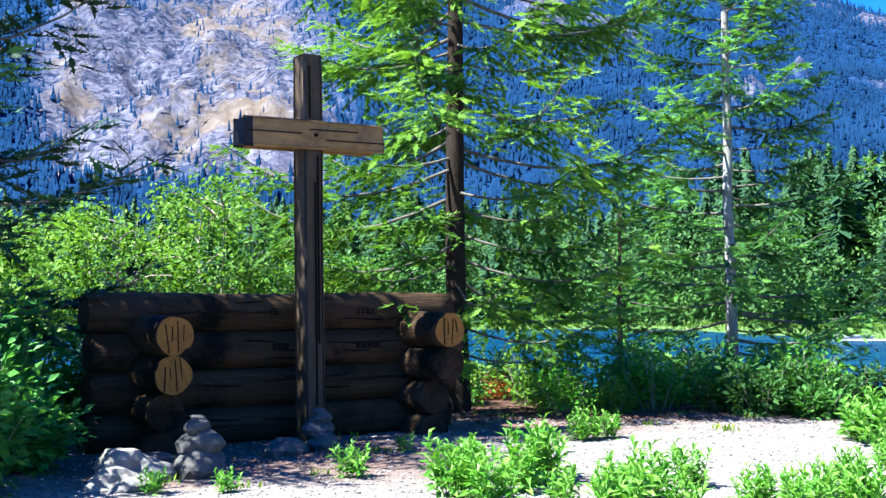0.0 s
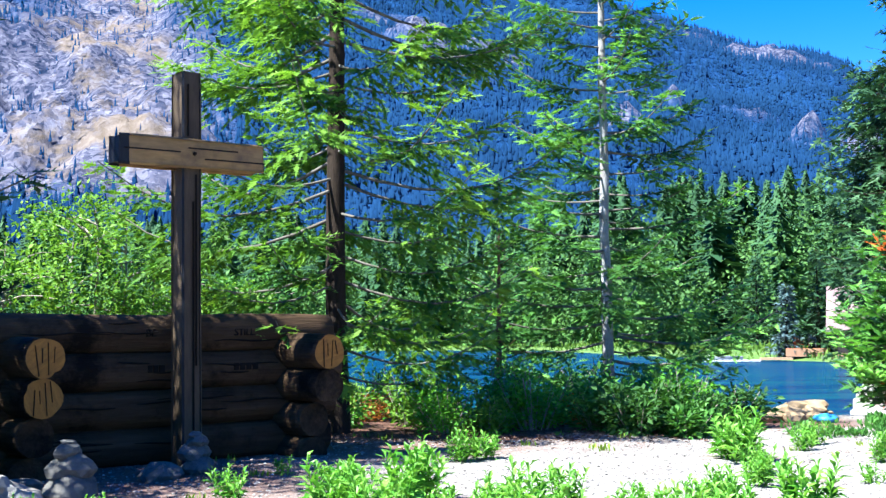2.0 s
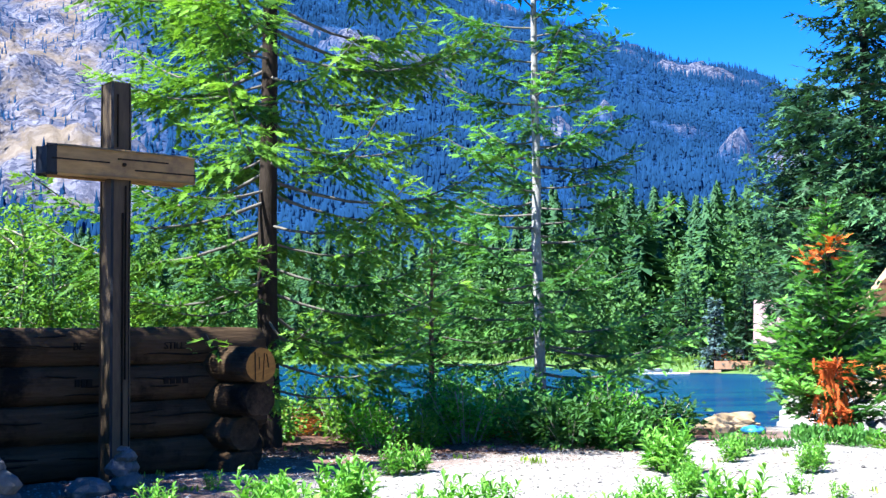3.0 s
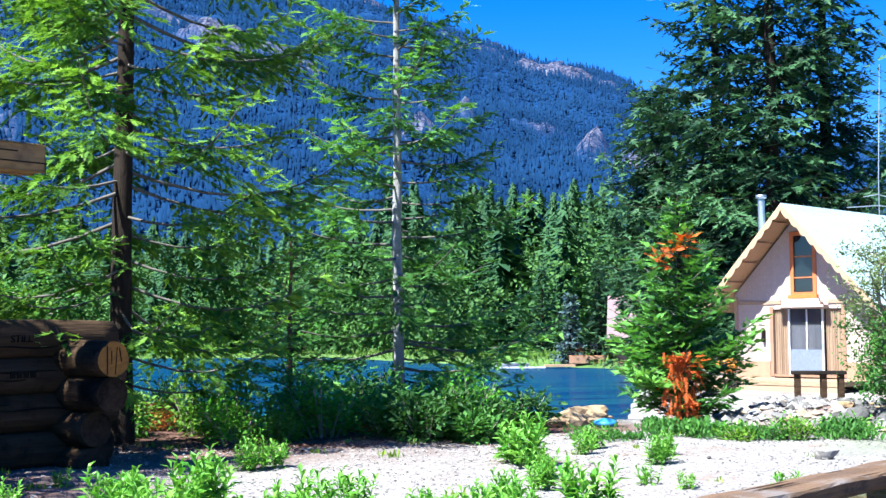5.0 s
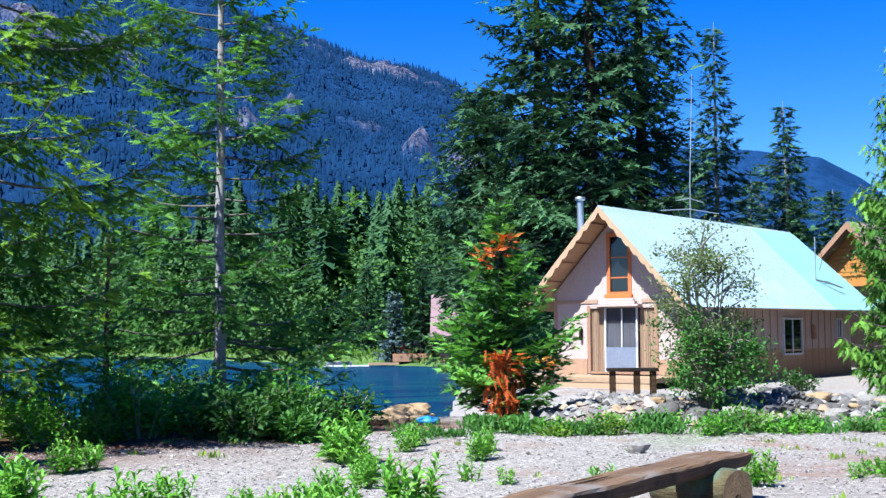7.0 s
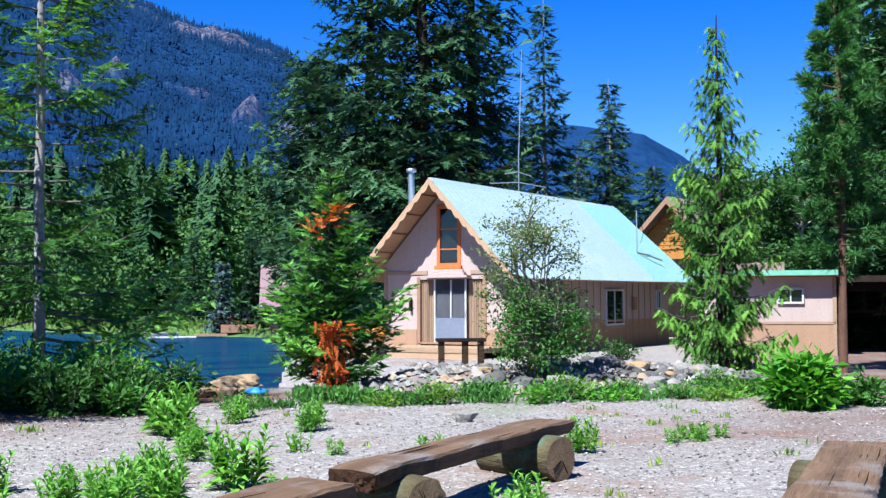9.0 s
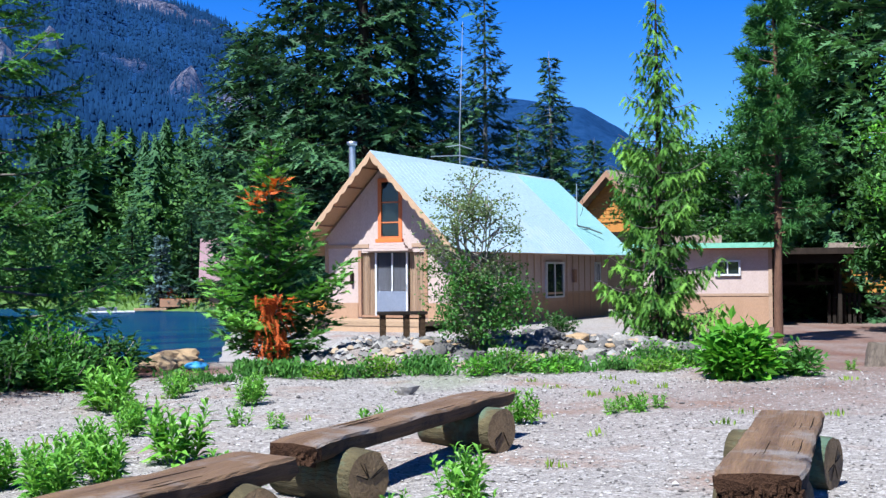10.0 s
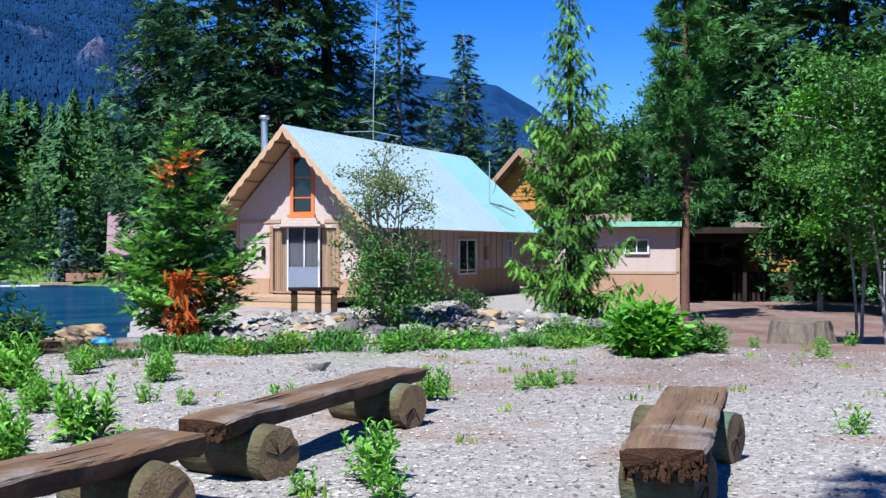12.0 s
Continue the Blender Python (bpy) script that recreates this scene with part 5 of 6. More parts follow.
def bucket(x, y, r, h, mat, label):
    z = height(x, y)
    t = thing("bucket", pose(x, y, z - 0.01), label, "bucket")
    V, F = tube_arrays([(0, 0, 0), (0, 0, h), (0, 0, h), (0, 0, 0.05)], [r * 0.8, r, r * 0.93, r * 0.75], 16)
    part("body", raw("body", V, F, mat, smooth=True), None, t)
    V, F = tube_arrays([(0, 0, h - 0.03), (0, 0, h + 0.005)], [r * 1.05, r * 1.05], 16)
    part("rim", raw("rim", V, F, mat, smooth=True), None, t)


bucket(22.4, 21.5, 0.2, 0.5, M["orange_plastic"], "orange plastic bucket standing by a flower tub")
bucket(21.7, 21.5, 0.17, 0.36, M["white_paint"], "white plastic bucket standing by a flower tub")


def stump(x, y, r, h):
    rng = np.random.default_rng(44)
    t = thing("tree_stump", pose(x, y, height(x, y) - 0.05), "wide weathered grey tree stump sawn flat", "tree stump")
    V, F = [], []
    n, rings = 90, 7
    for i in range(rings):
        z = h * i / (rings - 1)
        for k in range(n):
            a = 2 * math.pi * k / n
            rr = r * (1.12 - 0.12 * i / (rings - 1)) * (1 + 0.05 * math.sin(7 * a) + 0.03 * math.sin(17 * a) + 0.2 * (1 - i / rings) ** 2 * max(0.0, math.sin(5 * a + 1)) + 0.03 * math.sin(31 * a + i))
            V.append((rr * math.cos(a), rr * math.sin(a), z + 0.03 * math.sin(3 * a) * (i == rings - 1)))
    for i in range(rings - 1):
        for k in range(n):
            F.append((i * n + k, i * n + (k + 1) % n, (i + 1) * n + (k + 1) % n, (i + 1) * n + k))
    part("bark", raw("bark", V, F, M["stump_bark"], smooth=True), None, t)
    bm = bmesh.new()
    rim, mid = [bm.verts.new((v[0], v[1], v[2] + 0.003)) for v in V[-n:]], bm.verts.new((0, 0, h + 0.01))
    for k in range(n):
        bm.faces.new((mid, rim[k], rim[(k + 1) % n]))
    part("sawn_top", bm, M["stump_bark"], t)


stump(17.2, 11.7, 0.47, 0.42)


# ---- far shore ----
def far_house():
    t = thing("far_house", pose(40.9, 92.1, -1.0, 0, 0, -25), "distant house with a dusty pink metal roof", "house")
    part("front_wall", prisms(0, 0.2, [(-4, -0.5), (4, -0.5), (4, 2.4), (0, 5.2), (-4, 2.4)]), M["trim_brown"], t)
    part("side_wall", boxed(0.21, 12, -4, -3.8, -0.5, 2.2), M["trim_brown"], t)
    part("side_wall", boxed(0.21, 12, 3.8, 4, -0.5, 2.2), M["trim_brown"], t)
    for s in (-1, 1):
        bm = bmesh.new()
        prism(bm, [(0, 5.3), (s * 4.9, 1.85), (s * 4.9, 2.0), (0, 5.45)], -0.8, 12.5)
        part("roof_slope", bm, M["roof_pink"], t, "dusty pink metal roof")
    for y in (-2.4, 1.2):
        part("window", boxed(-0.03, -0.002, y, y + 1.3, 0.8, 2.0), M["window_glass"], t)


far_house()


def dock():
    t = thing("floating_dock", pose(35.2, 94.2, WATER, 0, 0, 165), "low white floating dock at the far shore", "dock")
    for i in range(3):
        part("float", boxed(i * 1.5, i * 1.5 + 1.4, -0.6, 0.6, -0.1, 0.1, bevel=0.03), M["white_paint"], t)
    part("walkway", boxed(-2.5, 0, -0.5, 0.5, 0.1, 0.28), M["deck_wood"], t)


dock()


def rowing_boat(x, y, turn, mat, label):
    t = thing("boat", pose(x, y, WATER, 0, 0, turn) @ Matrix.Diagonal((0.6, 0.6, 0.6, 1)), label, "boat")
    n, V, F = 11, [], []
    for i in range(n):
        u = i / (n - 1)
        w = 0.85 * (1 - (2 * u - 0.8) ** 2 * 0.62) if u > 0.1 else 0.55
        w = max(0.03, w * (1 - max(0, u - 0.75) * 3.6))
        for k, (a, z) in enumerate(((-1, 0.6), (-0.8, 0.1), (0, -0.12), (0.8, 0.1), (1, 0.6))):
            V.append((u * 4.8, a * w, z + 0.25 * u * u * (k in (0, 4))))
    for i in range(n - 1):
        for k in range(4):
            F.append((i * 5 + k, i * 5 + k + 1, (i + 1) * 5 + k + 1, (i + 1) * 5 + k))
    part("hull", raw("hull", V, F, mat, smooth=True), None, t)
    part("seat", boxed(1.6, 2.0, -0.6, 0.6, 0.38, 0.44), M["dark_wood_and_shade"], t)
    part("windscreen", boxed(3.0, 3.05, -0.5, 0.5, 0.55, 1.0), M["window_glass"], t)


def garden_deck():
    t = thing("garden_deck", pose(39.4, 95.0, height(39.4, 95.0), 0, 0, -22), "low red-brown wooden deck on the far shore's lawn", "deck")
    for i in range(7):
        part("deck_board", boxed(-1.6, 1.6, -1.2 + i * 0.34, -0.88 + i * 0.34, 0.5, 0.56), M["trim_red"], t)
    part("deck_skirt", boxed(-1.6, 1.6, -1.24, -1.205, -0.1, 0.55), M["trim_brown"], t)


garden_deck()


def garden_chair(x, y, turn, mat, label):
    t = thing("garden_chair", pose(x, y, height(x, y) + 0.56, 0, 0, turn), label, "chair", "garden chairs on the deck")
    part("seat", boxed(-0.32, 0.32, -0.3, 0.3, 0.36, 0.42), mat, t)
    back = part("backrest", boxed(-0.32, 0.32, 0.27, 0.33, 0.42, 1.05), mat, t)
    back.matrix_basis = pose(0, 0, 0, -8, 0, 0)
    for lx in (-0.3, 0.24):
        for ly in (-0.28, 0.22):
            part("leg", boxed(lx, lx + 0.06, ly, ly + 0.06, 0.0, 0.36), mat, t)
        part("armrest", boxed(lx - 0.02, lx + 0.1, -0.3, 0.3, 0.58, 0.62), mat, t)


garden_chair(38.9, 95.2, 10, M["red_paint"], "bright red wooden garden chair on the deck")
garden_chair(39.9, 94.9, -20, M["white_paint"], "white wooden garden chair on the deck")
rowing_boat(34.6, 96.6, 165, M["white_paint"], "small white motor boat moored at the dock")
rowing_boat(39.2, 90.5, 60, M["paint_grey"], "small grey boat pulled up on the grass")


# ---- rocky bank before the house ----
def bank():
    rng = np.random.default_rng(51)
    for i in range(300):
        a = rng.uniform(0, 1)
        az = radians(rng.uniform(34.0, 47.5))
        d = max(19.0, rng.normal(21.2, 1.4)) + rng.uniform(0, 0.6) + (3.5 if rng.uniform() < 0.2 else 0)
        x, y = d * math.sin(az), d * math.cos(az)
        r = rng.uniform(0.05, 0.15) * (1.5 if rng.uniform() < 0.1 else 1)
        k = int(rng.choice([0, 0, 1, 1, 1, 0, 3, 4]))
        stone(x, y, r, STONES[k], ("rough grey stone in the rocky bank", "pale rounded stone in the rocky bank", "tan stone in the rocky bank")[k // 2], None, "stones of the bank", rng.uniform(0.9, 1.5), rng.uniform(0, 360), rng.uniform(-15, 15))
    for x, y, r, s in ((13.4, 17.6, 0.24, 1.6), (14.6, 18.0, 0.2, 1.5), (13.9, 16.6, 0.22, 1.7)):
        stone(x, y, r, BOULDERS[2 if r > 0.29 else 0], "broad tan boulder lying in the bank", None, "", s, rng.uniform(0, 360))
    stone(7.5, 18.5, 0.3, CRAG, "rough tan boulder near the water's edge", None, "", 1.7, 20)
    stone(7.7, 18.3, 0.17, STONES[4], "broken tan rock near the water's edge", None, "", 1.3, 80)
    stone(7.3, 18.35, 0.15, STONES[4], "broken tan rock near the water's edge", None, "", 1.2, 140)
    stone(7.95, 18.7, 0.2, STONES[4], "broken tan rock near the water's edge", None, "", 1.4, 50)
    stone(7.25, 18.0, 0.16, STONES[5], "tan stone beside the boulder", None, "", 1.0, 0)
    stone(8.1, 12.4, 0.13, STONES[3], "white stone lying on the gravel", None, "", 1.4, 30)


bank()


def rubble():
    """Broken stone too small to count, strewn over the bank and along the house."""
    rng = np.random.default_rng(57)
    n = 11000
    az, d = np.radians(rng.uniform(27, 49, n)), rng.uniform(18.4, 33, n)
    x, y = d * np.sin(az), d * np.cos(az)
    ok = (lake_distance(x, y) > 3.2) & (np.sin(x * 1.9 + y) * np.sin(y * 1.4 - x) + rng.uniform(-1, 1, n) > -0.35 + 1.5 * smooth(20.2, 18.4, d))
    x, y = x[ok], y[ok]
    n = len(x)
    r = 0.02 + 0.11 * rng.uniform(0, 1, n) ** 2.5
    O = np.array([(1, 0, 0.1), (0.5, 0.87, -0.1), (-0.5, 0.87, 0.15), (-1, 0, -0.1), (-0.5, -0.87, 0.1), (0.5, -0.87, 0), (0.25, 0.1, 0.75), (-0.3, -0.1, 0.68), (0, 0, -0.6)], float)
    V = O[None] * rng.uniform(0.7, 1.3, (n, 9, 1)) * r[:, None, None]
    a = rng.uniform(0, 6.28, n)[:, None]
    V = np.stack([V[..., 0] * np.cos(a) - V[..., 1] * np.sin(a), V[..., 0] * np.sin(a) + V[..., 1] * np.cos(a), V[..., 2]], -1) + np.stack([x, y, land(x, y) + r * 0.25], -1)[:, None]
    T = np.array([(0, 1, 6), (1, 2, 6), (2, 7, 6), (2, 3, 7), (3, 4, 7), (4, 5, 7), (5, 6, 7), (5, 0, 6), (1, 0, 8), (2, 1, 8), (3, 2, 8), (4, 3, 8), (5, 4, 8), (0, 5, 8)])
    m, nn, l, b = nodes("rubble")
    g = nn.new("ShaderNodeNewGeometry")
    l.new(ramp(nn, l, g.outputs["Random Per Island"], [(0, (0.06, 0.055, 0.053)), (0.4, (0.16, 0.15, 0.143)), (0.7, (0.25, 0.24, 0.23)), (0.88, (0.27, 0.19, 0.115)), (1, (0.38, 0.365, 0.35))]), b.inputs["Base Color"])
    b.inputs["Roughness"].default_value = 0.95
    tagged(new("bank_rubble", raw("bank_rubble", V.reshape(-1, 3), (np.arange(n)[:, None, None] * 9 + T).reshape(-1, 3), m)), "broken grey and tan rubble on the bank", "rubble", kind="stuff")


rubble()


# ---- trees ----
def conifer(name, label, x, y, h, trunk_r, profile, count, first, leaf, bark, seed, step=0.15, twig=0.16, needle=0.045, pairs=4, droop=0.12, rise=0.1, bare=0.25, sec=0.42, z=None, hang=0.0, dead=(), group="", lean=0.0, width=0.3, near=False, blade=0.4, limb=1.0):
    """A conifer: tapered trunk, limbs in loose whorls, side twigs with two rows of needles. profile: heights and limb lengths."""
    rng = np.random.default_rng(seed)
    z0 = height(x, y) if z is None else z
    t = thing(name, pose(x, y, z0 - 0.05), label, "tree", group)
    n = 14
    hs = np.linspace(0, h, n)
    bend = np.cumsum(rng.normal(0, 0.012 * h / 12, (n, 2)), 0) + np.stack([lean * hs, 0 * hs], -1)
    line = np.column_stack([bend[:, 0] - bend[0, 0], bend[:, 1] - bend[0, 1], hs])
    rad = trunk_r * (1 - hs / h) ** 0.85 + 0.012
    rad[0] *= 1.35
    V, F = tube_arrays(line, rad, 12)
    part("trunk", raw("trunk", V, F, bark, smooth=True), None, t)
    wood, B, D, L, isdead, tone = Pile(), [], [], [], [], []
    ang = rng.uniform(0, 6.28)
    for i in range(count):
        u = (i + rng.uniform(-0.4, 0.4)) / count
        hz = first + (h * 0.985 - first) * np.clip(u, 0, 1)
        ang += 2.4 + rng.normal(0, 0.5)
        lb = np.interp(hz, *profile) * rng.uniform(0.62, 1.15)
        if lb < 0.12:
            continue
        base = np.array([np.interp(hz, hs, line[:, 0]), np.interp(hz, hs, line[:, 1]), hz])
        out = np.array([math.cos(ang), math.sin(ang), 0.0])
        side = np.array([-out[1], out[0], 0.0])
        m = 7
        s = np.linspace(0, 1, m)
        bow = rng.normal(0, 0.08)
        top = hz / h
        pz = lb * ((rise + 0.5 * top * rise * 3 + rng.normal(0, 0.05)) * s - droop * (1.2 - top) * np.sin(s * math.pi * 0.75) * 1.2 + 0.10 * s ** 3)
        path = base + out * (lb * s)[:, None] + side * (bow * lb * s * s)[:, None] + np.array([0, 0, 1.0]) * pz[:, None]
        r0 = min(trunk_r * 0.3, 0.006 + 0.0075 * lb) * limb
        v, f = tube_arrays(path, r0 * (1 - 0.85 * s) + 0.003, 5)
        wood.add(v, f)
        brighter = rng.normal(0.0, 0.2) + 0.18 * (top - 0.5)
        b0 = bare * (0.4 + 0.6 * (1 - top)) * rng.uniform(0.5, 1.3)
        ns = max(3, int(lb * (1 - b0) / step))
        for q in range(ns):
            e = b0 + (1 - b0) * (q + rng.uniform(0, 0.8)) / ns
            e = min(e, 0.99)
            foot = np.array([np.interp(e, s, path[:, c]) for c in range(3)])
            along = path[min(m - 1, int(e * (m - 1)) + 1)] - path[int(e * (m - 1) * 0.999)]
            along = along / (np.linalg.norm(along) + 1e-9)
            for sg in (-1, 1):
                ls = sec * lb * (1.02 - e) ** 0.7 * rng.uniform(0.45, 1.1) * (0.55 + 0.45 * min(1, e / 0.35)) + twig * 0.6
                dd = along * rng.uniform(0.5, 0.9) + side * sg * rng.uniform(0.6, 1.0) + np.array([0, 0, rng.normal(-0.06 - hang, 0.3)])
                dd /= np.linalg.norm(dd)
                k = max(1, int(ls / (twig * 0.55)))
                w = (np.arange(k) + rng.uniform(0, 0.6, k)) / k
                sgn = np.where(np.arange(k) % 2 == 0, 1.0, -1.0)
                sd = np.cross(dd, (0, 0, 1.0))
                sd /= np.linalg.norm(sd) + 1e-9
                bb = foot + dd * (ls * w)[:, None] - np.array([0, 0, 1.0]) * (0.12 * ls * w * w)[:, None]
                tw = dd * 0.8 + sd * (sgn * rng.uniform(0.35, 0.9, k))[:, None] + rng.normal(0, 0.15, (k, 3)) - np.array([0, 0, hang])
                B.append(bb)
                D.append(unit(tw))
                L.append(twig * rng.uniform(0.7, 1.3, k))
                gone = any(np.linalg.norm(foot - np.array(c[:3])) < c[3] for c in dead)
                isdead.append(np.full(k, gone))
                tone.append(brighter + 0.12 + 0.5 * e * e + 0.4 * w + rng.normal(0, 0.1, k))
    if near:
        for v, f in zip(wood.v, wood.f):
            part("branch", raw("branch", v, f - f.min(), M["limb_grey"], smooth=True), None, t)
    else:
        tagged(part("branchwork", wood.mesh("branchwork", [bark]), None, t), kind="stuff")
    B, D, L, isdead, tone = np.concatenate(B), np.concatenate(D), np.concatenate(L), np.concatenate(isdead), np.concatenate(tone)
    V, F = sprays(B[~isdead], D[~isdead], L[~isdead], rng, needle, pairs, width, blade=blade)
    me = raw("crown", V, F, leaf)
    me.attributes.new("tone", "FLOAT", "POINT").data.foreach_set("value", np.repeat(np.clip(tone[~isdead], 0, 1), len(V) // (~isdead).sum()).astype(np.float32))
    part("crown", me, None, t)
    if isdead.any():
        V, F = sprays(B[isdead], D[isdead], L[isdead], rng, needle, pairs, width, blade=blade)
        part("dead_needles", raw("dead_needles", V, F, M["fir_dead"]), None, t, "rust-orange dead needles")
    return t


def spot(az, d):
    return d * math.sin(radians(az)), d * math.cos(radians(az))


# the two slender firs by the water and the one beside the shelter, darkened in colour for its shade
conifer("fir_tree", "tall open fir with yellow-green needles and dark trunk", 0.18, 17.1, 14.2, 0.15, ((0, 0.8, 1.8, 3.2, 6.2, 8.0, 14.2), (1.6, 2.3, 2.9, 3.4, 3.5, 2.3, 0.15)), 108, 0.8, M["fir_light"], M["bark_dark"], 161, 0.12, 0.155, 0.075, 5, 0.17, 0.10, 0.42, 0.40, near=True, blade=0.48, width=0.42, hang=0.22, limb=0.8)
conifer("fir_tree", "slender fir with pale grey trunk and thin foliage", 5.55, 23.1, 13.5, 0.115, ((0, 0.7, 2.0, 4.5, 6.5, 9.8, 13.5), (1.7, 3.0, 3.2, 2.7, 2.1, 1.5, 0.16)), 92, 0.45, M["fir_mid"], M["bark_pale"], 102, 0.115, 0.17, 0.09, 5, 0.12, 0.16, 0.32, 0.36, near=True, blade=0.5, width=0.42, hang=0.15)
conifer("fir_tree", "fir with drooping blue-green boughs, shade put into its dark colour", -5.9, 11.2, 12.5, 0.2, ((0, 1, 3, 6, 12.5), (2.2, 3.1, 3.4, 2.7, 0.2)), 62, 1.7, M["fir_left_shaded"], M["bark_dark"], 103, 0.16, 0.19, 0.09, 4, 0.16, 0.05, 0.15, 0.42, near=True, blade=0.42)
conifer("fir_tree", "dark fir standing beyond the log shelter", -10.0, 12.6, 14, 0.22, ((0, 1, 4, 8, 14), (2.4, 3.2, 3.4, 2.4, 0.2)), 60, 1.0, M["fir_left_shaded"], M["bark_dark"], 113, 0.3, 0.3, 0.16, 3, 0.16, 0.05, 0.2, 0.4)
conifer("fir_sapling", "thin young fir sapling among the lakeside bushes", 2.85, 19.4, 3.4, 0.045, ((0, 0.6, 1.6, 3.4), (0.4, 0.8, 0.8, 0.05)), 34, 0.5, M["fir_mid"], M["bark_red"], 104, 0.1, 0.12, 0.06, 4, 0.05, 0.2, 0.2, 0.4)
young = conifer("young_fir", "bushy young fir with rust-orange dead boughs", 9.75, 19.3, 4.05, 0.07, ((0, 0.35, 1.0, 1.8, 2.8, 4.05), (0.9, 1.5, 1.4, 1.0, 0.62, 0.06)), 104, 0.12, M["fir_young"], M["bark_dark"], 105, 0.10, 0.14, 0.085, 4, 0.02, 0.25, 0.10, 0.45, near=True, blade=0.65,
        dead=((-0.42, -0.85, 0.5, 0.42), (-0.36, -0.75, 0.95, 0.36), (-0.22, -0.38, 2.95, 0.36), (-0.42, -0.9, 0.12, 0.42)))
# rust-red dead twigs hanging at the young fir's foot
rng_dead = np.random.default_rng(140)
foot = np.stack([rng_dead.normal(-0.46, 0.09, 130), rng_dead.normal(-0.86, 0.10, 130), rng_dead.uniform(0.1, 1.35, 130)], -1)
foot[:, 0] += 0.3 * (1.2 - foot[:, 2]) * np.where(rng_dead.uniform(0, 1, 130) < 0.5, 1, -0.6)
V, F = sprays(foot, unit(np.stack([rng_dead.normal(0, 0.35, 130), rng_dead.normal(0, 0.3, 130), np.full(130, -1.0)], -1)), rng_dead.uniform(0.12, 0.28, 130), rng_dead, 0.06, 5, 0.3, blade=0.25)
part("dead_spray", raw("dead_spray", V, F, M["fir_dead"]), None, young, "rust-red dead twigs hanging near the ground")
# the big firs behind the house
for az, d, h, r, seed in ((28.6, 63, 27, 5.0, 106), (31.3, 60, 31, 5.2, 107), (33.6, 64, 28, 4.6, 108), (26.2, 70, 17, 4.0, 109)):
    x, y = spot(az, d)
    conifer("fir_tree", "huge dark fir towering behind the lake house", x, y, h, 0.42, ((0, 3, 9, 18, h), (r * 0.7, r, r, r * 0.62, 0.3)), 130, 1.2, M["fir_dark"], M["bark_dark"], seed, 0.40, 0.55, 0.34, 3, 0.2, 0.05, 0.1, 0.36, group="firs behind the house", width=0.4, blade=0.3, hang=0.25)
for az, d, h, r, seed, mat in ((37.0, 74, 20.5, 3.0, 110, "fir_dark"), (40.2, 82, 16.9, 3.9, 111, "fir_dark"), (38.6, 88, 12.5, 3.4, 112, "fir_dark"), (35.4, 80, 11, 2.8, 114, "fir_dark"), (42.2, 92, 12, 3.4, 115, "fir_dark"), (44.0, 86, 9, 2.8, 116, "fir_dark")):
    x, y = spot(az, d)
    conifer("fir_tree", "slim dark fir beyond the house roof", x, y, h, 0.2, ((0, 2, h * 0.5, h * 0.8, h), (r * 0.8, r, r * 0.75, r * 0.36, 0.12)), 120, 1.0, M[mat], M["bark_grey"], seed, 0.30, 0.42, 0.28, 4, 0.2, 0.05, 0.06, 0.40, group="firs beyond the house", width=0.45, blade=0.35, hang=0.15)
# the spruce and the firs on the far shore's point
for az, d, h, r, seed, mat, words in ((21.7, 103, 6.2, 1.5, 151, "spruce_blue", "blue-grey spruce on the far shore's lawn"), (23.1, 103, 8.6, 1.9, 152, "fir_dark", "dark fir beside the far house"), (24.4, 118, 11, 2.4, 153, "fir_dark", "dark fir beside the far house"), (20.4, 118, 9, 2.2, 154, "fir_dark", "dark fir on the far shore's lawn")):
    x, y = spot(az, d)
    conifer("fir_tree" if mat == "fir_dark" else "spruce_tree", words, x, y, h, 0.14, ((0, 0.6, h * 0.5, h), (r * 0.9, r, r * 0.6, 0.08)), 70, 0.4, M[mat], M["bark_dark"], seed, 0.3, 0.4, 0.26, 3, 0.14, 0.05, 0.05, 0.42, width=0.5, blade=0.45, hang=0.15)
# the fir behind the camera, known by its shadow
conifer("fir_tree", "tall slender fir casting shade on the gravel", -3.4, -0.9, 17.0, 0.2, ((0, 3, 9, 13, 17), (1.2, 2.2, 2.0, 1.4, 0.1)), 80, 5.0, M["fir_mid"], M["bark_dark"], 124, 0.3, 0.3, 0.16, 3, 0.12, 0.08, 0.1, 0.4, width=0.45, blade=0.5)
# cedar
conifer("cedar_tree", "young cedar with drooping yellow-green sprays", 21.1, 20.9, 8.75, 0.12, ((0, 0.4, 1.4, 2.6, 3.4, 6, 8.75), (1.0, 1.55, 1.5, 1.15, 1.25, 0.85, 0.08)), 96, 0.25, M["cedar"], M["bark_dark"], 117, 0.11, 0.19, 0.085, 5, 0.16, 0.12, 0.08, 0.5, hang=0.8, near=True, blade=0.34, width=0.5)
# the dark wood on the right
for az, d, h, r, seed in ((54.2, 46, 21, 4.0, 118), (57.5, 43, 24, 4.2, 119), (60.8, 45, 24, 4.4, 120), (64.5, 42, 22, 4.4, 121), (52.2, 54, 16, 3.4, 122), (69, 38, 22, 4.4, 123)):
    x, y = spot(az, d)
    conifer("fir_tree", "tall dense dark fir beside the clearing", x, y, h, 0.35, ((0, 2, 8, 15, h), (r * 0.9, r, r, r * 0.62, 0.3)), 105, 1.2, M["fir_wood"], M["bark_dark"], seed, 0.32, 0.45, 0.28, 4, 0.2, 0.06, 0.06, 0.38, group="firs beside the clearing", width=0.45, blade=0.35, hang=0.2)


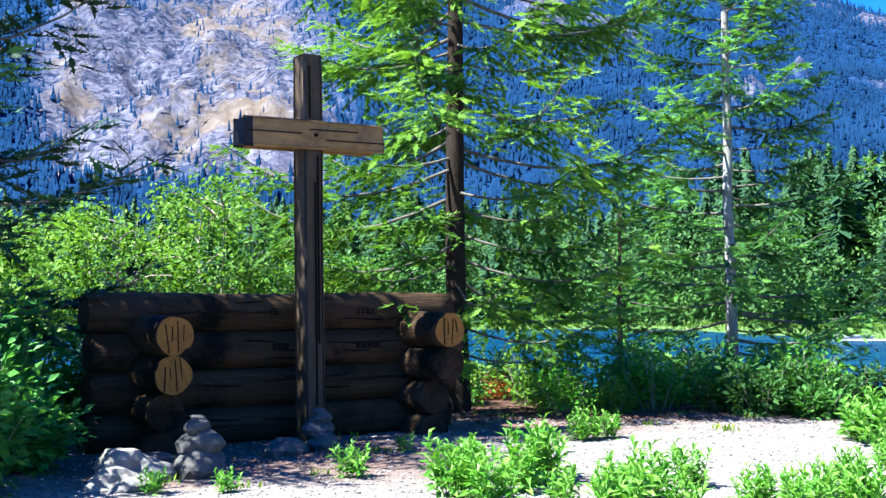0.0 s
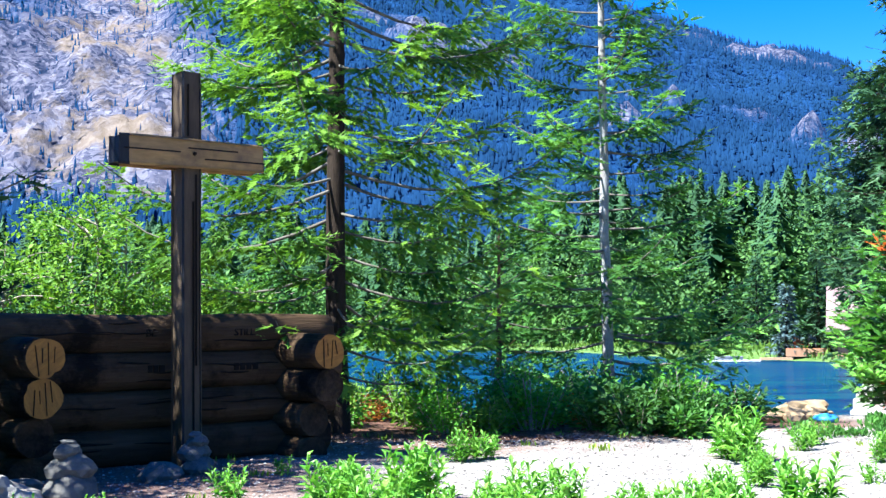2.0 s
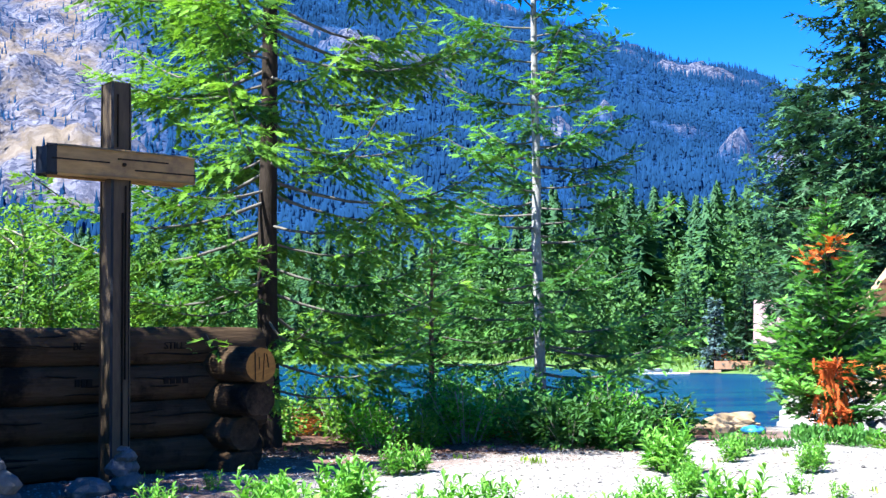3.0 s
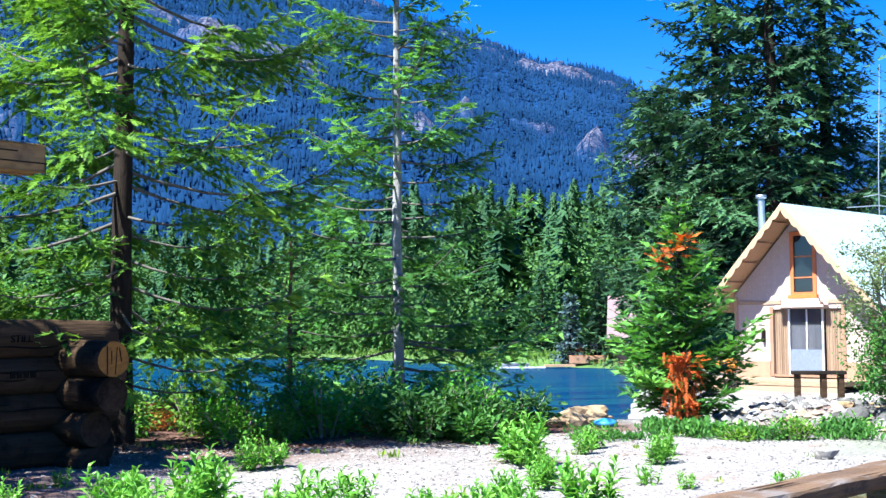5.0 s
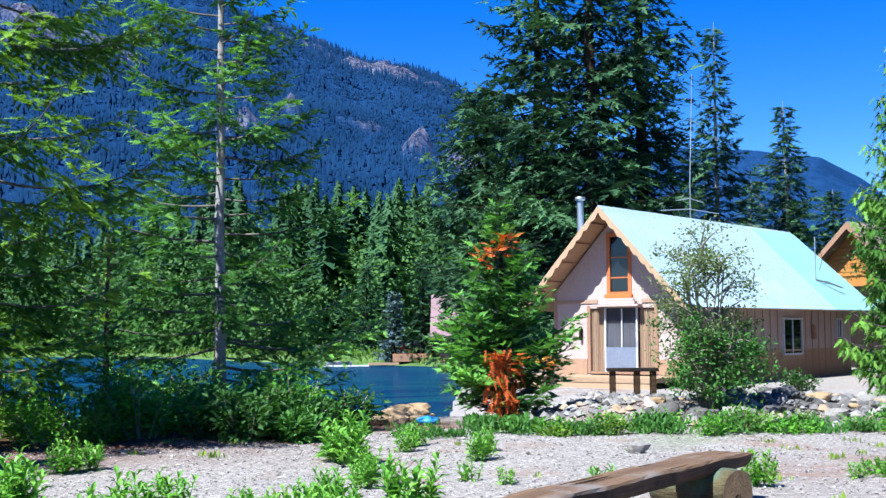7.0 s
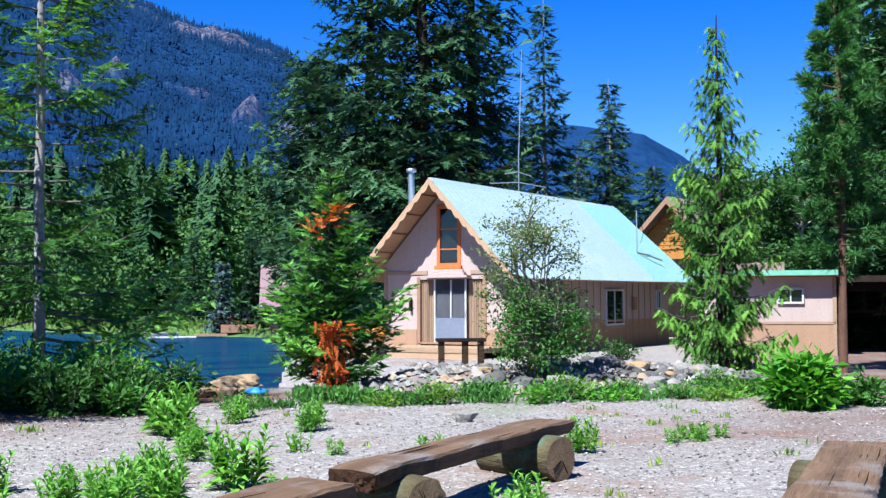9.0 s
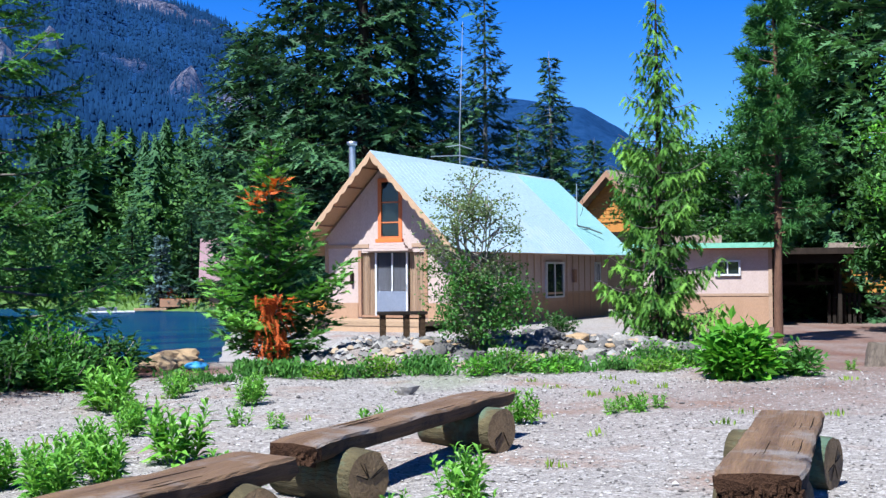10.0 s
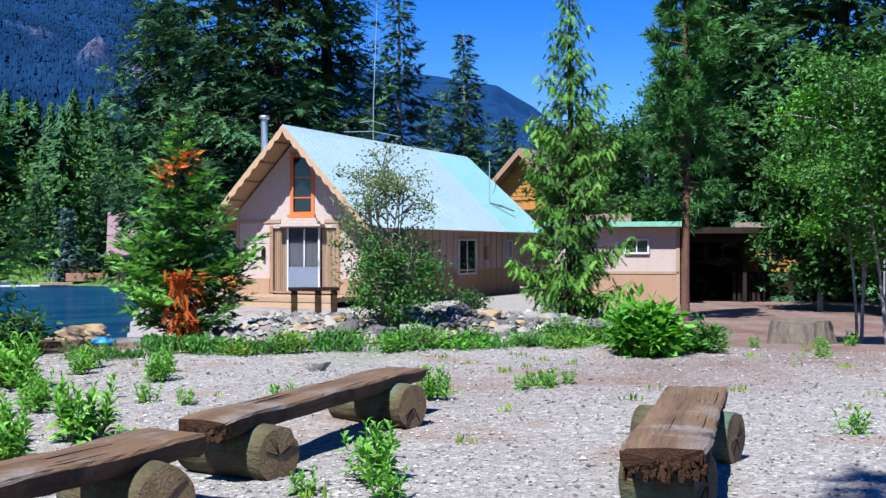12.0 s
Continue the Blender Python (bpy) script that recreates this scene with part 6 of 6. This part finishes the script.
def pine(x, y, h, seed):
    """A pine with tufts of long needles at its twig ends."""
    rng = np.random.default_rng(seed)
    t = thing("pine_tree", pose(x, y, height(x, y) - 0.05), "slender pine with reddish bark and tufted needles", "tree")
    hs = np.linspace(0, h, 12)
    line = np.column_stack([0.10 * np.sin(hs * 0.5), 0.06 * np.sin(hs * 0.7), hs])
    V, F = tube_arrays(line, 0.105 * (1 - hs / h) ** 0.7 + 0.012, 12)
    part("trunk", raw("trunk", V, F, M["bark_red"], smooth=True), None, t)
    wood, C, W = Pile(), [], []
    for i in range(74):
        hz = 2.4 + (h - 2.45) * (i / 74) ** 0.85
        a = i * 2.4 + rng.normal(0, 0.4)
        lb = np.interp(hz, (2.4, 3.2, 4.5, 6.0, 7.6, h), (0.7, 1.0, 1.15, 0.95, 0.6, 0.15)) * rng.uniform(0.6, 1.15) * (0.6 if hz < 2.6 and i % 2 else 1)
        out = np.array([math.cos(a), math.sin(a), 0.25 + rng.normal(0, 0.15)])
        s = np.linspace(0, 1, 6)
        path = np.array([line[0, 0], 0, hz]) + out * (lb * s)[:, None] + np.array([0, 0, 1]) * (0.2 * lb * (s ** 2 - s))[:, None]
        v, f = tube_arrays(path, 0.022 * (1 - 0.7 * s), 5)
        wood.add(v, f)
        for q in range(22):
            e = rng.uniform(0.35, 1.0)
            p = path[0] + (path[-1] - path[0]) * e + rng.normal(0, 0.14 * lb, 3) * (1.1 - 0.5 * e)
            k = 24
            C.append(np.repeat(p[None], k, 0))
            W.append(unit(out + rng.normal(0, 0.75, (k, 3))))
    for v, f in zip(wood.v, wood.f):
        part("branch", raw("branch", v, f - f.min(), M["bark_red"], smooth=True), None, t)
    C, W = np.concatenate(C), np.concatenate(W)
    sd = unit(np.cross(W, rng.normal(0, 1, W.shape))) * 0.018
    ln = rng.uniform(0.16, 0.30, (len(C), 1))
    V = np.stack([C - sd, C + sd, C + W * ln], 1).reshape(-1, 3)
    part("crown", raw("crown", V, np.arange(len(V)).reshape(-1, 3), M["pine"]), None, t)


pine(23.4, 19.25, 9.6, 130)


def broadleaf(name, label, x, y, h, r, leaf, bark, seed, clumps=46, per=130, size=0.09, low=0.25, stems=1, cat="tree", group="", z=None, squash=1.0, stout=1.0):
    """Trunks, forking limbs and a crown of leaf clumps with gaps."""
    rng = np.random.default_rng(seed)
    t = thing(name, pose(x, y, (height(x, y) if z is None else z) - 0.04), label, cat, group)
    wood, C = Pile(), []
    tr = max(0.012, 0.016 * h) * stout
    for s in range(stems):
        a = 6.28 * s / stems + rng.uniform(0, 1)
        foot = np.array([math.cos(a), math.sin(a), 0]) * (0.0 if stems == 1 else 0.06 * r)
        top = np.array([math.cos(a) * r * (0.1 if stems == 1 else 0.45), math.sin(a) * r * (0.1 if stems == 1 else 0.45), h * rng.uniform(0.8, 0.95)])
        u = np.linspace(0, 1, 8)
        wav = np.stack([np.sin(u * 4 + a), np.cos(u * 3.3 + a), 0 * u], -1) * 0.04 * h * u[:, None]
        path = foot + (top - foot) * u[:, None] + wav
        v, f = tube_arrays(path, tr / math.sqrt(stems) * (1 - 0.85 * u) + 0.004, 8)
        wood.add(v, f)
        for c in range(clumps // stems):
            e = low + (1 - low) * rng.uniform(0, 1) ** 0.8
            base = np.array([np.interp(e, u, path[:, k]) for k in range(3)])
            b = rng.uniform(0, 6.28)
            w = math.sin(math.pi * min(1, max(0.08, (e - low * 0.6) / (1.12 - low * 0.6)))) ** 0.6
            reach = r * w * rng.uniform(0.35, 1.0)
            end = base + np.array([math.cos(b) * reach, math.sin(b) * reach, reach * rng.uniform(0.05, 0.5) * squash])
            uu = np.linspace(0, 1, 5)
            lp = base + (end - base) * uu[:, None] + np.array([0, 0, 1]) * (0.12 * reach * np.sin(uu * 3.1))[:, None]
            v, f = tube_arrays(lp, tr * 0.32 * (1 - 0.8 * uu) + 0.002, 4)
            wood.add(v, f)
            g = rng.uniform(0.08, 0.18) * r + 0.05
            pts = end + rng.normal(0, 1, (per, 3)) * [g, g, g * 0.65]
            back = base + (end - base) * rng.uniform(0.4, 1.0, (per // 3, 1)) + rng.normal(0, 0.4 * g, (per // 3, 3))
            C += [pts, back]
    tagged(part("branchwork", wood.mesh("branchwork", [bark]), None, t), kind="stuff")
    C = np.concatenate(C)
    C = C[C[:, 2] > 0.03]
    V, F = leaves(C, np.full(len(C), size), rng, 1.5, 0.25)
    part("crown", raw("crown", V, F, leaf), None, t)
    return t


# broadleaf trees
for x, y, h, r, seed, mat in ((-5.6, 20.6, 3.7, 1.5, 201, "leaf_yellow"), (-3.9, 21.6, 4.1, 1.4, 202, "leaf_yellow"), (-2.6, 22.0, 3.1, 1.3, 203, "leaf_yellow"), (-7.2, 19.0, 3.0, 1.6, 204, "leaf_yellow"), (-1.2, 22.3, 2.7, 1.2, 205, "leaf_mid"), (-9, 22, 4.2, 1.6, 206, "leaf_mid")):
    broadleaf("willow", "yellow-green willow growing behind the log shelter", x, y, h, r, M[mat], M["twig_dry"], seed, 42, 100, 0.075, 0.12, 3, "tree", "willows by the lake")
for az, d, h, r, seed, mat in ((48.6, 48, 7.4, 2.8, 207, "leaf_dark"), (50.9, 52, 9.5, 2.6, 208, "leaf_mid"), (46.0, 52, 6.8, 2.6, 209, "leaf_dark"), (53.4, 47, 13, 2.6, 210, "leaf_dark"), (44.8, 66, 9, 3.0, 211, "leaf_dark"), (56.6, 36, 5.5, 1.8, 212, "leaf_dark"), (60.5, 34, 7.0, 2.6, 213, "leaf_dark")):
    x, y = spot(az, d)
    broadleaf("maple_tree", "leafy green maple in the wood behind the shed", x, y, h, r, M[mat], M["bark_grey"], seed, 80, 150, 0.13, 0.15, 1, "tree", "maples of the wood")
for az, d, h, r, seed in ((58.3, 21.8, 4.5, 1.0, 214), (59.6, 20.8, 4.9, 1.5, 215), (61.6, 20.5, 4.6, 1.6, 216)):
    x, y = spot(az, d)
    broadleaf("alder", "young many-stemmed alder with pale thin trunks", x, y, h, r, M["leaf_bright" if seed == 214 else "leaf_mid"], M["bark_grey"], seed, 60, 150, 0.066, 0.34, 3, "tree", "alders by the stump", None, 1.0, 0.6)
broadleaf("willow_bush", "wispy grey-green willow bush before the house", 12.0, 16.3, 3.15, 0.62, M["leaf_grey"], M["twig_dry"], 217, 88, 56, 0.042, 0.04, 8, "bush", "", None, 2.4)
broadleaf("willow_bush", "dense green foot of a willow bush", 12.05, 16.2, 1.6, 0.85, M["leaf_mid"], M["twig_dry"], 218, 56, 80, 0.05, 0.03, 7, "bush")


def shrub(x, y, h, r, mat, seed, size=0.06, n=1500, label="leafy green lakeside shrub", group="lakeside shrubs", name="shrub"):
    """A rounded, uneven shrub of leaning stems with leaves along them."""
    rng = np.random.default_rng(seed)
    t = thing(name, pose(x, y, height(x, y) - 0.03), label, "shrub", group)
    wood, C, Wy = Pile(), [], []
    k = 16
    for s in range(k):
        a = rng.uniform(0, 6.28)
        q = r * math.sqrt(rng.uniform(0.02, 1))
        top = np.array([math.cos(a) * q, math.sin(a) * q, h * rng.uniform(0.55, 1.0) * (1 - 0.35 * (q / r) ** 2)])
        foot = top * [0.35, 0.35, 0]
        u = np.linspace(0, 1, 5)
        path = foot + (top - foot) * u[:, None] + np.array([math.cos(a), math.sin(a), 0]) * (0.1 * r * u * u)[:, None]
        v, f = tube_arrays(path, 0.008 * (1 - 0.7 * u) + 0.002, 4)
        wood.add(v, f)
        m = n // k
        e = rng.uniform(0.1, 1.05, m) ** 0.75
        p = foot + (top - foot) * e[:, None] + rng.normal(0, 1, (m, 3)) * [0.14 * r + 0.04, 0.14 * r + 0.04, 0.06 * h + 0.02]
        p[:, 2] = np.maximum(p[:, 2], 0.03)
        C.append(p)
        Wy.append(unit(p - (foot + (top - foot) * e[:, None]) + [0, 0, 0.03]))
    tagged(part("stemwork", wood.mesh("stemwork", [M["twig_dry"]]), None, t), kind="stuff")
    C = np.concatenate(C)
    V, F = leaves(C, np.full(len(C), size), rng, 1.6, 0.2, np.concatenate(Wy))
    part("foliage", raw("foliage", V, F, mat), None, t)


rng0 = np.random.default_rng(71)
# the dark-footed row of shrubs between the firs and the lake
for i in range(34):
    x = -0.6 + i * 0.19 + rng0.uniform(-0.2, 0.2)
    y = 17.6 + rng0.uniform(-0.9, 2.6) - 0.10 * max(0, x - 2) + (0.9 if x < 1.6 else 0)
    mat = M[(("leaf_bright", "leaf_yellow", "leaf_mid", "leaf_yellow", "leaf_bright") if x < 3.2 else ("leaf_bright", "leaf_mid", "leaf_bright", "leaf_mid", "leaf_yellow"))[int(rng0.integers(0, 5))]] if i % 16 != 7 else M["leaf_red"]
    shrub(x, y, rng0.uniform(0.35, 1.25), rng0.uniform(0.3, 0.6), mat, 300 + i, 0.048, 1100, "reddish-tinged shrub among the lakeside bushes" if i % 16 == 7 else "leafy green lakeside shrub")
for x, y, h, r, m in ((5.0, 16.6, 0.75, 0.55, "leaf_dark"), (4.3, 16.2, 0.7, 0.55, "leaf_dark"), (5.9, 17.2, 0.8, 0.6, "leaf_dark"), (3.9, 16.9, 0.8, 0.5, "leaf_mid"), (4.9, 15.9, 0.5, 0.35, "leaf_mid")):
    shrub(x, y, h, r, M[m], 340 + int(x * 10), 0.075, 1100, "low dark broad-leaved shrub under the firs")
for x, y, h, r in ((-3.85, 9.4, 1.6, 0.5), (-4.05, 9.9, 1.5, 0.6), (-4.6, 11.6, 1.75, 0.7), (-4.05, 11.1, 0.9, 0.55), (-4.9, 12.6, 2.0, 0.8), (-4.4, 13.6, 1.7, 0.7), (-5.4, 13.2, 2.2, 0.9)):
    shrub(x, y, h, r, M["leaf_shade"], 360 + int(-x * 10), 0.075, 2000, "tall leafy shrub beside the log shelter", "shrubs by the shelter")
shrub(12.94, 11.3, 0.86, 0.36, M["leaf_bright"], 370, 0.115, 1900, "glossy bright green broad-leaved bush on the gravel", "", "glossy_bush")
shrub(13.95, 11.15, 0.44, 0.34, M["leaf_mid"], 371, 0.07, 900, "small glossy green bush beside a larger one", "", "glossy_bush")
shrub(22.1, 21.9, 0.7, 0.4, M["leaf_grey"], 372, 0.06, 700, "flowering tub plant with grey-green leaves", "", "tub_plant")
shrub(23.3, 27.3, 0.7, 0.45, M["leaf_dark"], 374, 0.07, 700, "small dark shrub at the house wall", "")


# ---- weeds on the gravel ----
def weed_plant(seed, h, stems, spread, leaf_len, label):
    """A clump of upright stems with long narrow leaves."""
    rng = np.random.default_rng(seed)
    t = thing("weed_plant", pose(0, 0, 0), label, "weed", "weeds on the gravel")
    wood, C, W, S = Pile(), [], [], []
    for s in range(stems):
        a, q = rng.uniform(0, 6.28), spread * math.sqrt(rng.uniform(0.02, 1))
        foot = np.array([math.cos(a) * q * 0.55, math.sin(a) * q * 0.55, -0.02])
        top = np.array([math.cos(a) * q, math.sin(a) * q, h * rng.uniform(0.55, 1.0)])
        u = np.linspace(0, 1, 4)
        v, f = tube_arrays(foot + (top - foot) * u[:, None], 0.006 * (1 - 0.6 * u), 4)
        wood.add(v, f)
        m = int(9 + 14 * h)
        e = np.linspace(0.12, 1.02, m)
        b = np.arange(m) * 2.4 + a
        C.append(foot + (top - foot) * e[:, None])
        W.append(np.stack([np.cos(b), np.sin(b), 0.35 + 1.1 * e ** 2], -1) + 0.25 * rng.normal(0, 1, (m, 3)))
        S.append(leaf_len * (1.05 - 0.45 * e) * rng.uniform(0.7, 1.2, m))
    tagged(part("stemwork", wood.mesh("stemwork", [M["weed"]]), None, t), kind="stuff")
    C, W, S = np.concatenate(C), unit(np.concatenate(W)), np.concatenate(S)
    s = unit(np.cross(W, np.array([0, 0, 1.0]) + rng.normal(0, 0.2, W.shape)))
    k = np.cross(s, W)
    mid, tip = C + W * (S * 0.5)[:, None] + k * (S * 0.06)[:, None], C + W * S[:, None] - np.array([0, 0, 1]) * (S * 0.18)[:, None]
    w = (S * 0.15)[:, None]
    V = np.stack([C, mid + s * w + k * w * 0.4, tip, mid - s * w + k * w * 0.4, mid], 1).reshape(-1, 3)
    b = np.arange(len(C))[:, None] * 5
    part("foliage", raw("foliage", V, np.concatenate([b + f for f in ([0, 1, 4], [1, 2, 4], [4, 2, 3], [0, 4, 3])], 1).reshape(-1, 3), M["weed"]), None, t)
    return t


def weeds():
    rng = np.random.default_rng(81)
    kinds = [weed_plant(400 + i, *k, "bright green long-leaved weed growing in the gravel") for i, k in enumerate(((0.5, 15, 0.3, 0.25), (0.42, 12, 0.26, 0.21), (0.34, 10, 0.22, 0.19), (0.55, 18, 0.34, 0.24), (0.25, 8, 0.16, 0.14)))]
    spots = [(0.05, 9.6, 1.0), (0.6, 9.9, 1.0), (0.35, 9.2, 1.1), (0.9, 9.3, 0.9), (1.35, 9.4, 0.7), (1.7, 8.5, 0.8), (2.25, 8.7, 0.65), (1.2, 8.3, 0.8), (0.2, 10.6, 0.8),
             (-0.8, 10.6, 0.75), (-1.75, 9.7, 0.6), (-2.35, 9.75, 0.65), (0.25, 11.8, 0.4), (-0.4, 12.4, 0.45), (4.55, 13.2, 1.15), (4.4, 11.9, 0.85), 
             (4.0, 10.8, 0.6), (3.1, 9.3, 0.75), (2.95, 8.5, 0.8), (2.5, 8.2, 0.75), (3.82, 9.2, 1.0), (2.3, 7.8, 0.8), 
             (1.85, 13.7, 0.95), (1.6, 13.6, 0.7), (4.45, 6.15, 0.72), (4.25, 5.75, 0.55), (3.95, 6.2, 0.4), (7.45, 9.3, 0.65), (6.1, 14.6, 0.8), (5.7, 13.9, 0.9), (6.5, 13.3, 0.55), (6.0, 12.4, 0.6), (8.65, 5.4, 0.5),
             (8.75, 9.4, 0.4), (9.0, 9.3, 0.45), (9.2, 9.5, 0.45), (9.45, 9.4, 0.4), (9.1, 9.6, 0.42), (3.9, 8.6, 0.45), (5.3, 10.4, 0.4), (14.6, 9.6, 0.5), (15.4, 11.3, 0.42), (15.0, 12.3, 0.5), (16.3, 10.7, 0.4), (16.9, 10.6, 0.45), (18.2, 11.4, 0.5), (3.6, 7.5, 0.45), (5.2, 11.0, 0.5)]
    for i, (x, y, s) in enumerate(spots):
        k = int(rng.integers(0, 4)) if s > 0.5 else 4
        s2 = 0.9 * s if s > 0.5 else s * 1.7
        copy_thing(kinds[k], pose(x, y, height(x, y), 0, 0, rng.uniform(0, 360)) @ Matrix.Diagonal((s2, s2, s2, 1)))
    for k, t in enumerate(kinds):
        x, y = ((0.8, 10.4), (1.5, 9.1), (2.0, 9.9), (4.6, 12.9), (5.9, 9.6))[k]
        t.matrix_world = pose(x, y, height(x, y))


weeds()


def ground_cover():
    """The low green strip along the foot of the bank, thin tufts of grass, and twigs and cones in the litter."""
    rng = np.random.default_rng(91)
    n = 8000
    cx = rng.uniform(6.0, 15.5, 70)
    x = cx[rng.integers(0, 70, n)] + rng.normal(0, 0.09, n)
    y = np.interp(x, (6, 8, 9.5, 11, 12.5, 14, 15.5), (16.0, 16.2, 15.3, 14.9, 14.4, 14.3, 14.0)) + 0.4 * np.sin(x * 7.3) * np.cos(x * 2.1) - 0.8 + rng.normal(0, 0.2, n)
    dense = np.sin(x * 3.1 + 1) * np.sin(x * 1.3 + y * 2) + rng.uniform(-1, 1, n) > -0.6
    x, y = x[dense], y[dense]
    B = np.stack([x, y, land(x, y) + rng.uniform(0, 0.2, len(x)) * (0.6 + 0.5 * np.sin(x * 4 + y * 3))], -1)
    V, F = leaves(B, np.full(len(B), 0.05), rng, 1.7, 0.1, np.tile([0, 0, 0.8], (len(B), 1)))
    tagged(new("ground_cover", raw("ground_cover", V, F, M["leaf_mid"])), "low green creeping plants along the bank", "ground cover", kind="stuff")
    for i in range(34):
        x = 7.6 + i * 0.225 + rng.uniform(-0.15, 0.15)
        y = np.interp(x, (6, 8, 9.5, 11, 12.5, 14, 15.5), (16.0, 16.4, 15.6, 15.0, 14.4, 14.3, 14.0)) - 0.95 + rng.normal(0, 0.45)
        if math.sin(x * 2.7) > 0.62:
            continue
        if 12.6 < x < 13.2 and rng.uniform() < 0.5:
            continue
        shrub(x, y, rng.uniform(0.14, 0.36), rng.uniform(0.22, 0.45), M[("leaf_bright", "leaf_bright", "leaf_mid", "leaf_yellow")[i % 4]], 500 + i, 0.045, 420, "low leafy green plant along the foot of the bank", "low plants of the bank", "low_plant")
    n = 900
    cx, cy = rng.uniform(-3, 17, 70), rng.uniform(6, 16.5, 70)
    pick = rng.integers(0, 70, n)
    x, y = cx[pick] + rng.normal(0, 0.06, n), cy[pick] + rng.normal(0, 0.06, n)
    B = np.stack([x, y, land(x, y) - 0.01], -1)
    V, F = leaves(B, np.full(n, 0.026), rng, 3.0, 0, np.tile([0, 0, 1.2], (n, 1)))
    tagged(new("grass_tufts", raw("grass_tufts", V, F, M["grass"])), "thin tufts of grass scattered over the gravel", "grass", kind="stuff")


ground_cover()


def pebbles():
    """Loose stones of the gravel, small octahedra knocked out of shape."""
    rng = np.random.default_rng(95)
    n = 48000
    d = 4.0 + 15.0 * rng.uniform(0, 1, n) ** 0.75
    az = np.radians(rng.uniform(-22, 64, n))
    x, y = d * np.sin(az), d * np.cos(az)
    ok = (y < 16.5 - 0.03 * x) & (lake_distance(x, y) > 4)
    x, y = x[ok], y[ok]
    n = len(x)
    r = 0.006 + 0.014 * rng.uniform(0, 1, n) ** 3 + 0.018 * (rng.uniform(0, 1, n) > 0.994)
    O = np.array([(1, 0, 0), (0, 1, 0), (-1, 0, 0), (0, -1, 0), (0, 0, 0.7), (0, 0, -0.7)], float)
    V = O[None] * rng.uniform(0.6, 1.3, (n, 6, 1)) * r[:, None, None] * np.stack([rng.uniform(0.8, 1.5, n), rng.uniform(0.8, 1.2, n), np.full(n, 0.9)], -1)[:, None]
    c, s = np.cos(d * 97), np.sin(d * 97)
    c, s = c[ok][:, None], s[ok][:, None]
    V = np.stack([V[..., 0] * c - V[..., 1] * s, V[..., 0] * s + V[..., 1] * c, V[..., 2]], -1)
    V += np.stack([x, y, land(x, y) + r * 0.35], -1)[:, None]
    T = np.array([(0, 1, 4), (1, 2, 4), (2, 3, 4), (3, 0, 4), (1, 0, 5), (2, 1, 5), (3, 2, 5), (0, 3, 5)])
    F = (np.arange(n)[:, None, None] * 6 + T).reshape(-1, 3)
    m, nn, l, b = nodes("pebble")
    g = nn.new("ShaderNodeNewGeometry")
    l.new(ramp(nn, l, g.outputs["Random Per Island"], [(0, (0.06, 0.053, 0.05)), (0.45, (0.20, 0.183, 0.173)), (0.85, (0.32, 0.30, 0.285)), (1, (0.43, 0.415, 0.40))]), b.inputs["Base Color"])
    b.inputs["Roughness"].default_value = 0.9
    tagged(new("pebbles", raw("pebbles", V.reshape(-1, 3), F, m)), "loose grey and white pebbles strewn over the gravel", "pebbles", kind="stuff")
    # needles, twigs and bark bits under the firs
    n = 4500
    x, y = rng.normal(1.2, 2.6, n), rng.normal(16.4, 0.7, n)
    B = np.stack([x, y, land(x, y) + 0.012], -1)
    V, F = leaves(B, np.full(n, 0.035), rng, 2.0, 0.9)
    tagged(new("needle_litter", raw("needle_litter", V, F, M["bark_red"])), "reddish fallen needles and bark bits under the firs", "litter", kind="stuff")


pebbles()
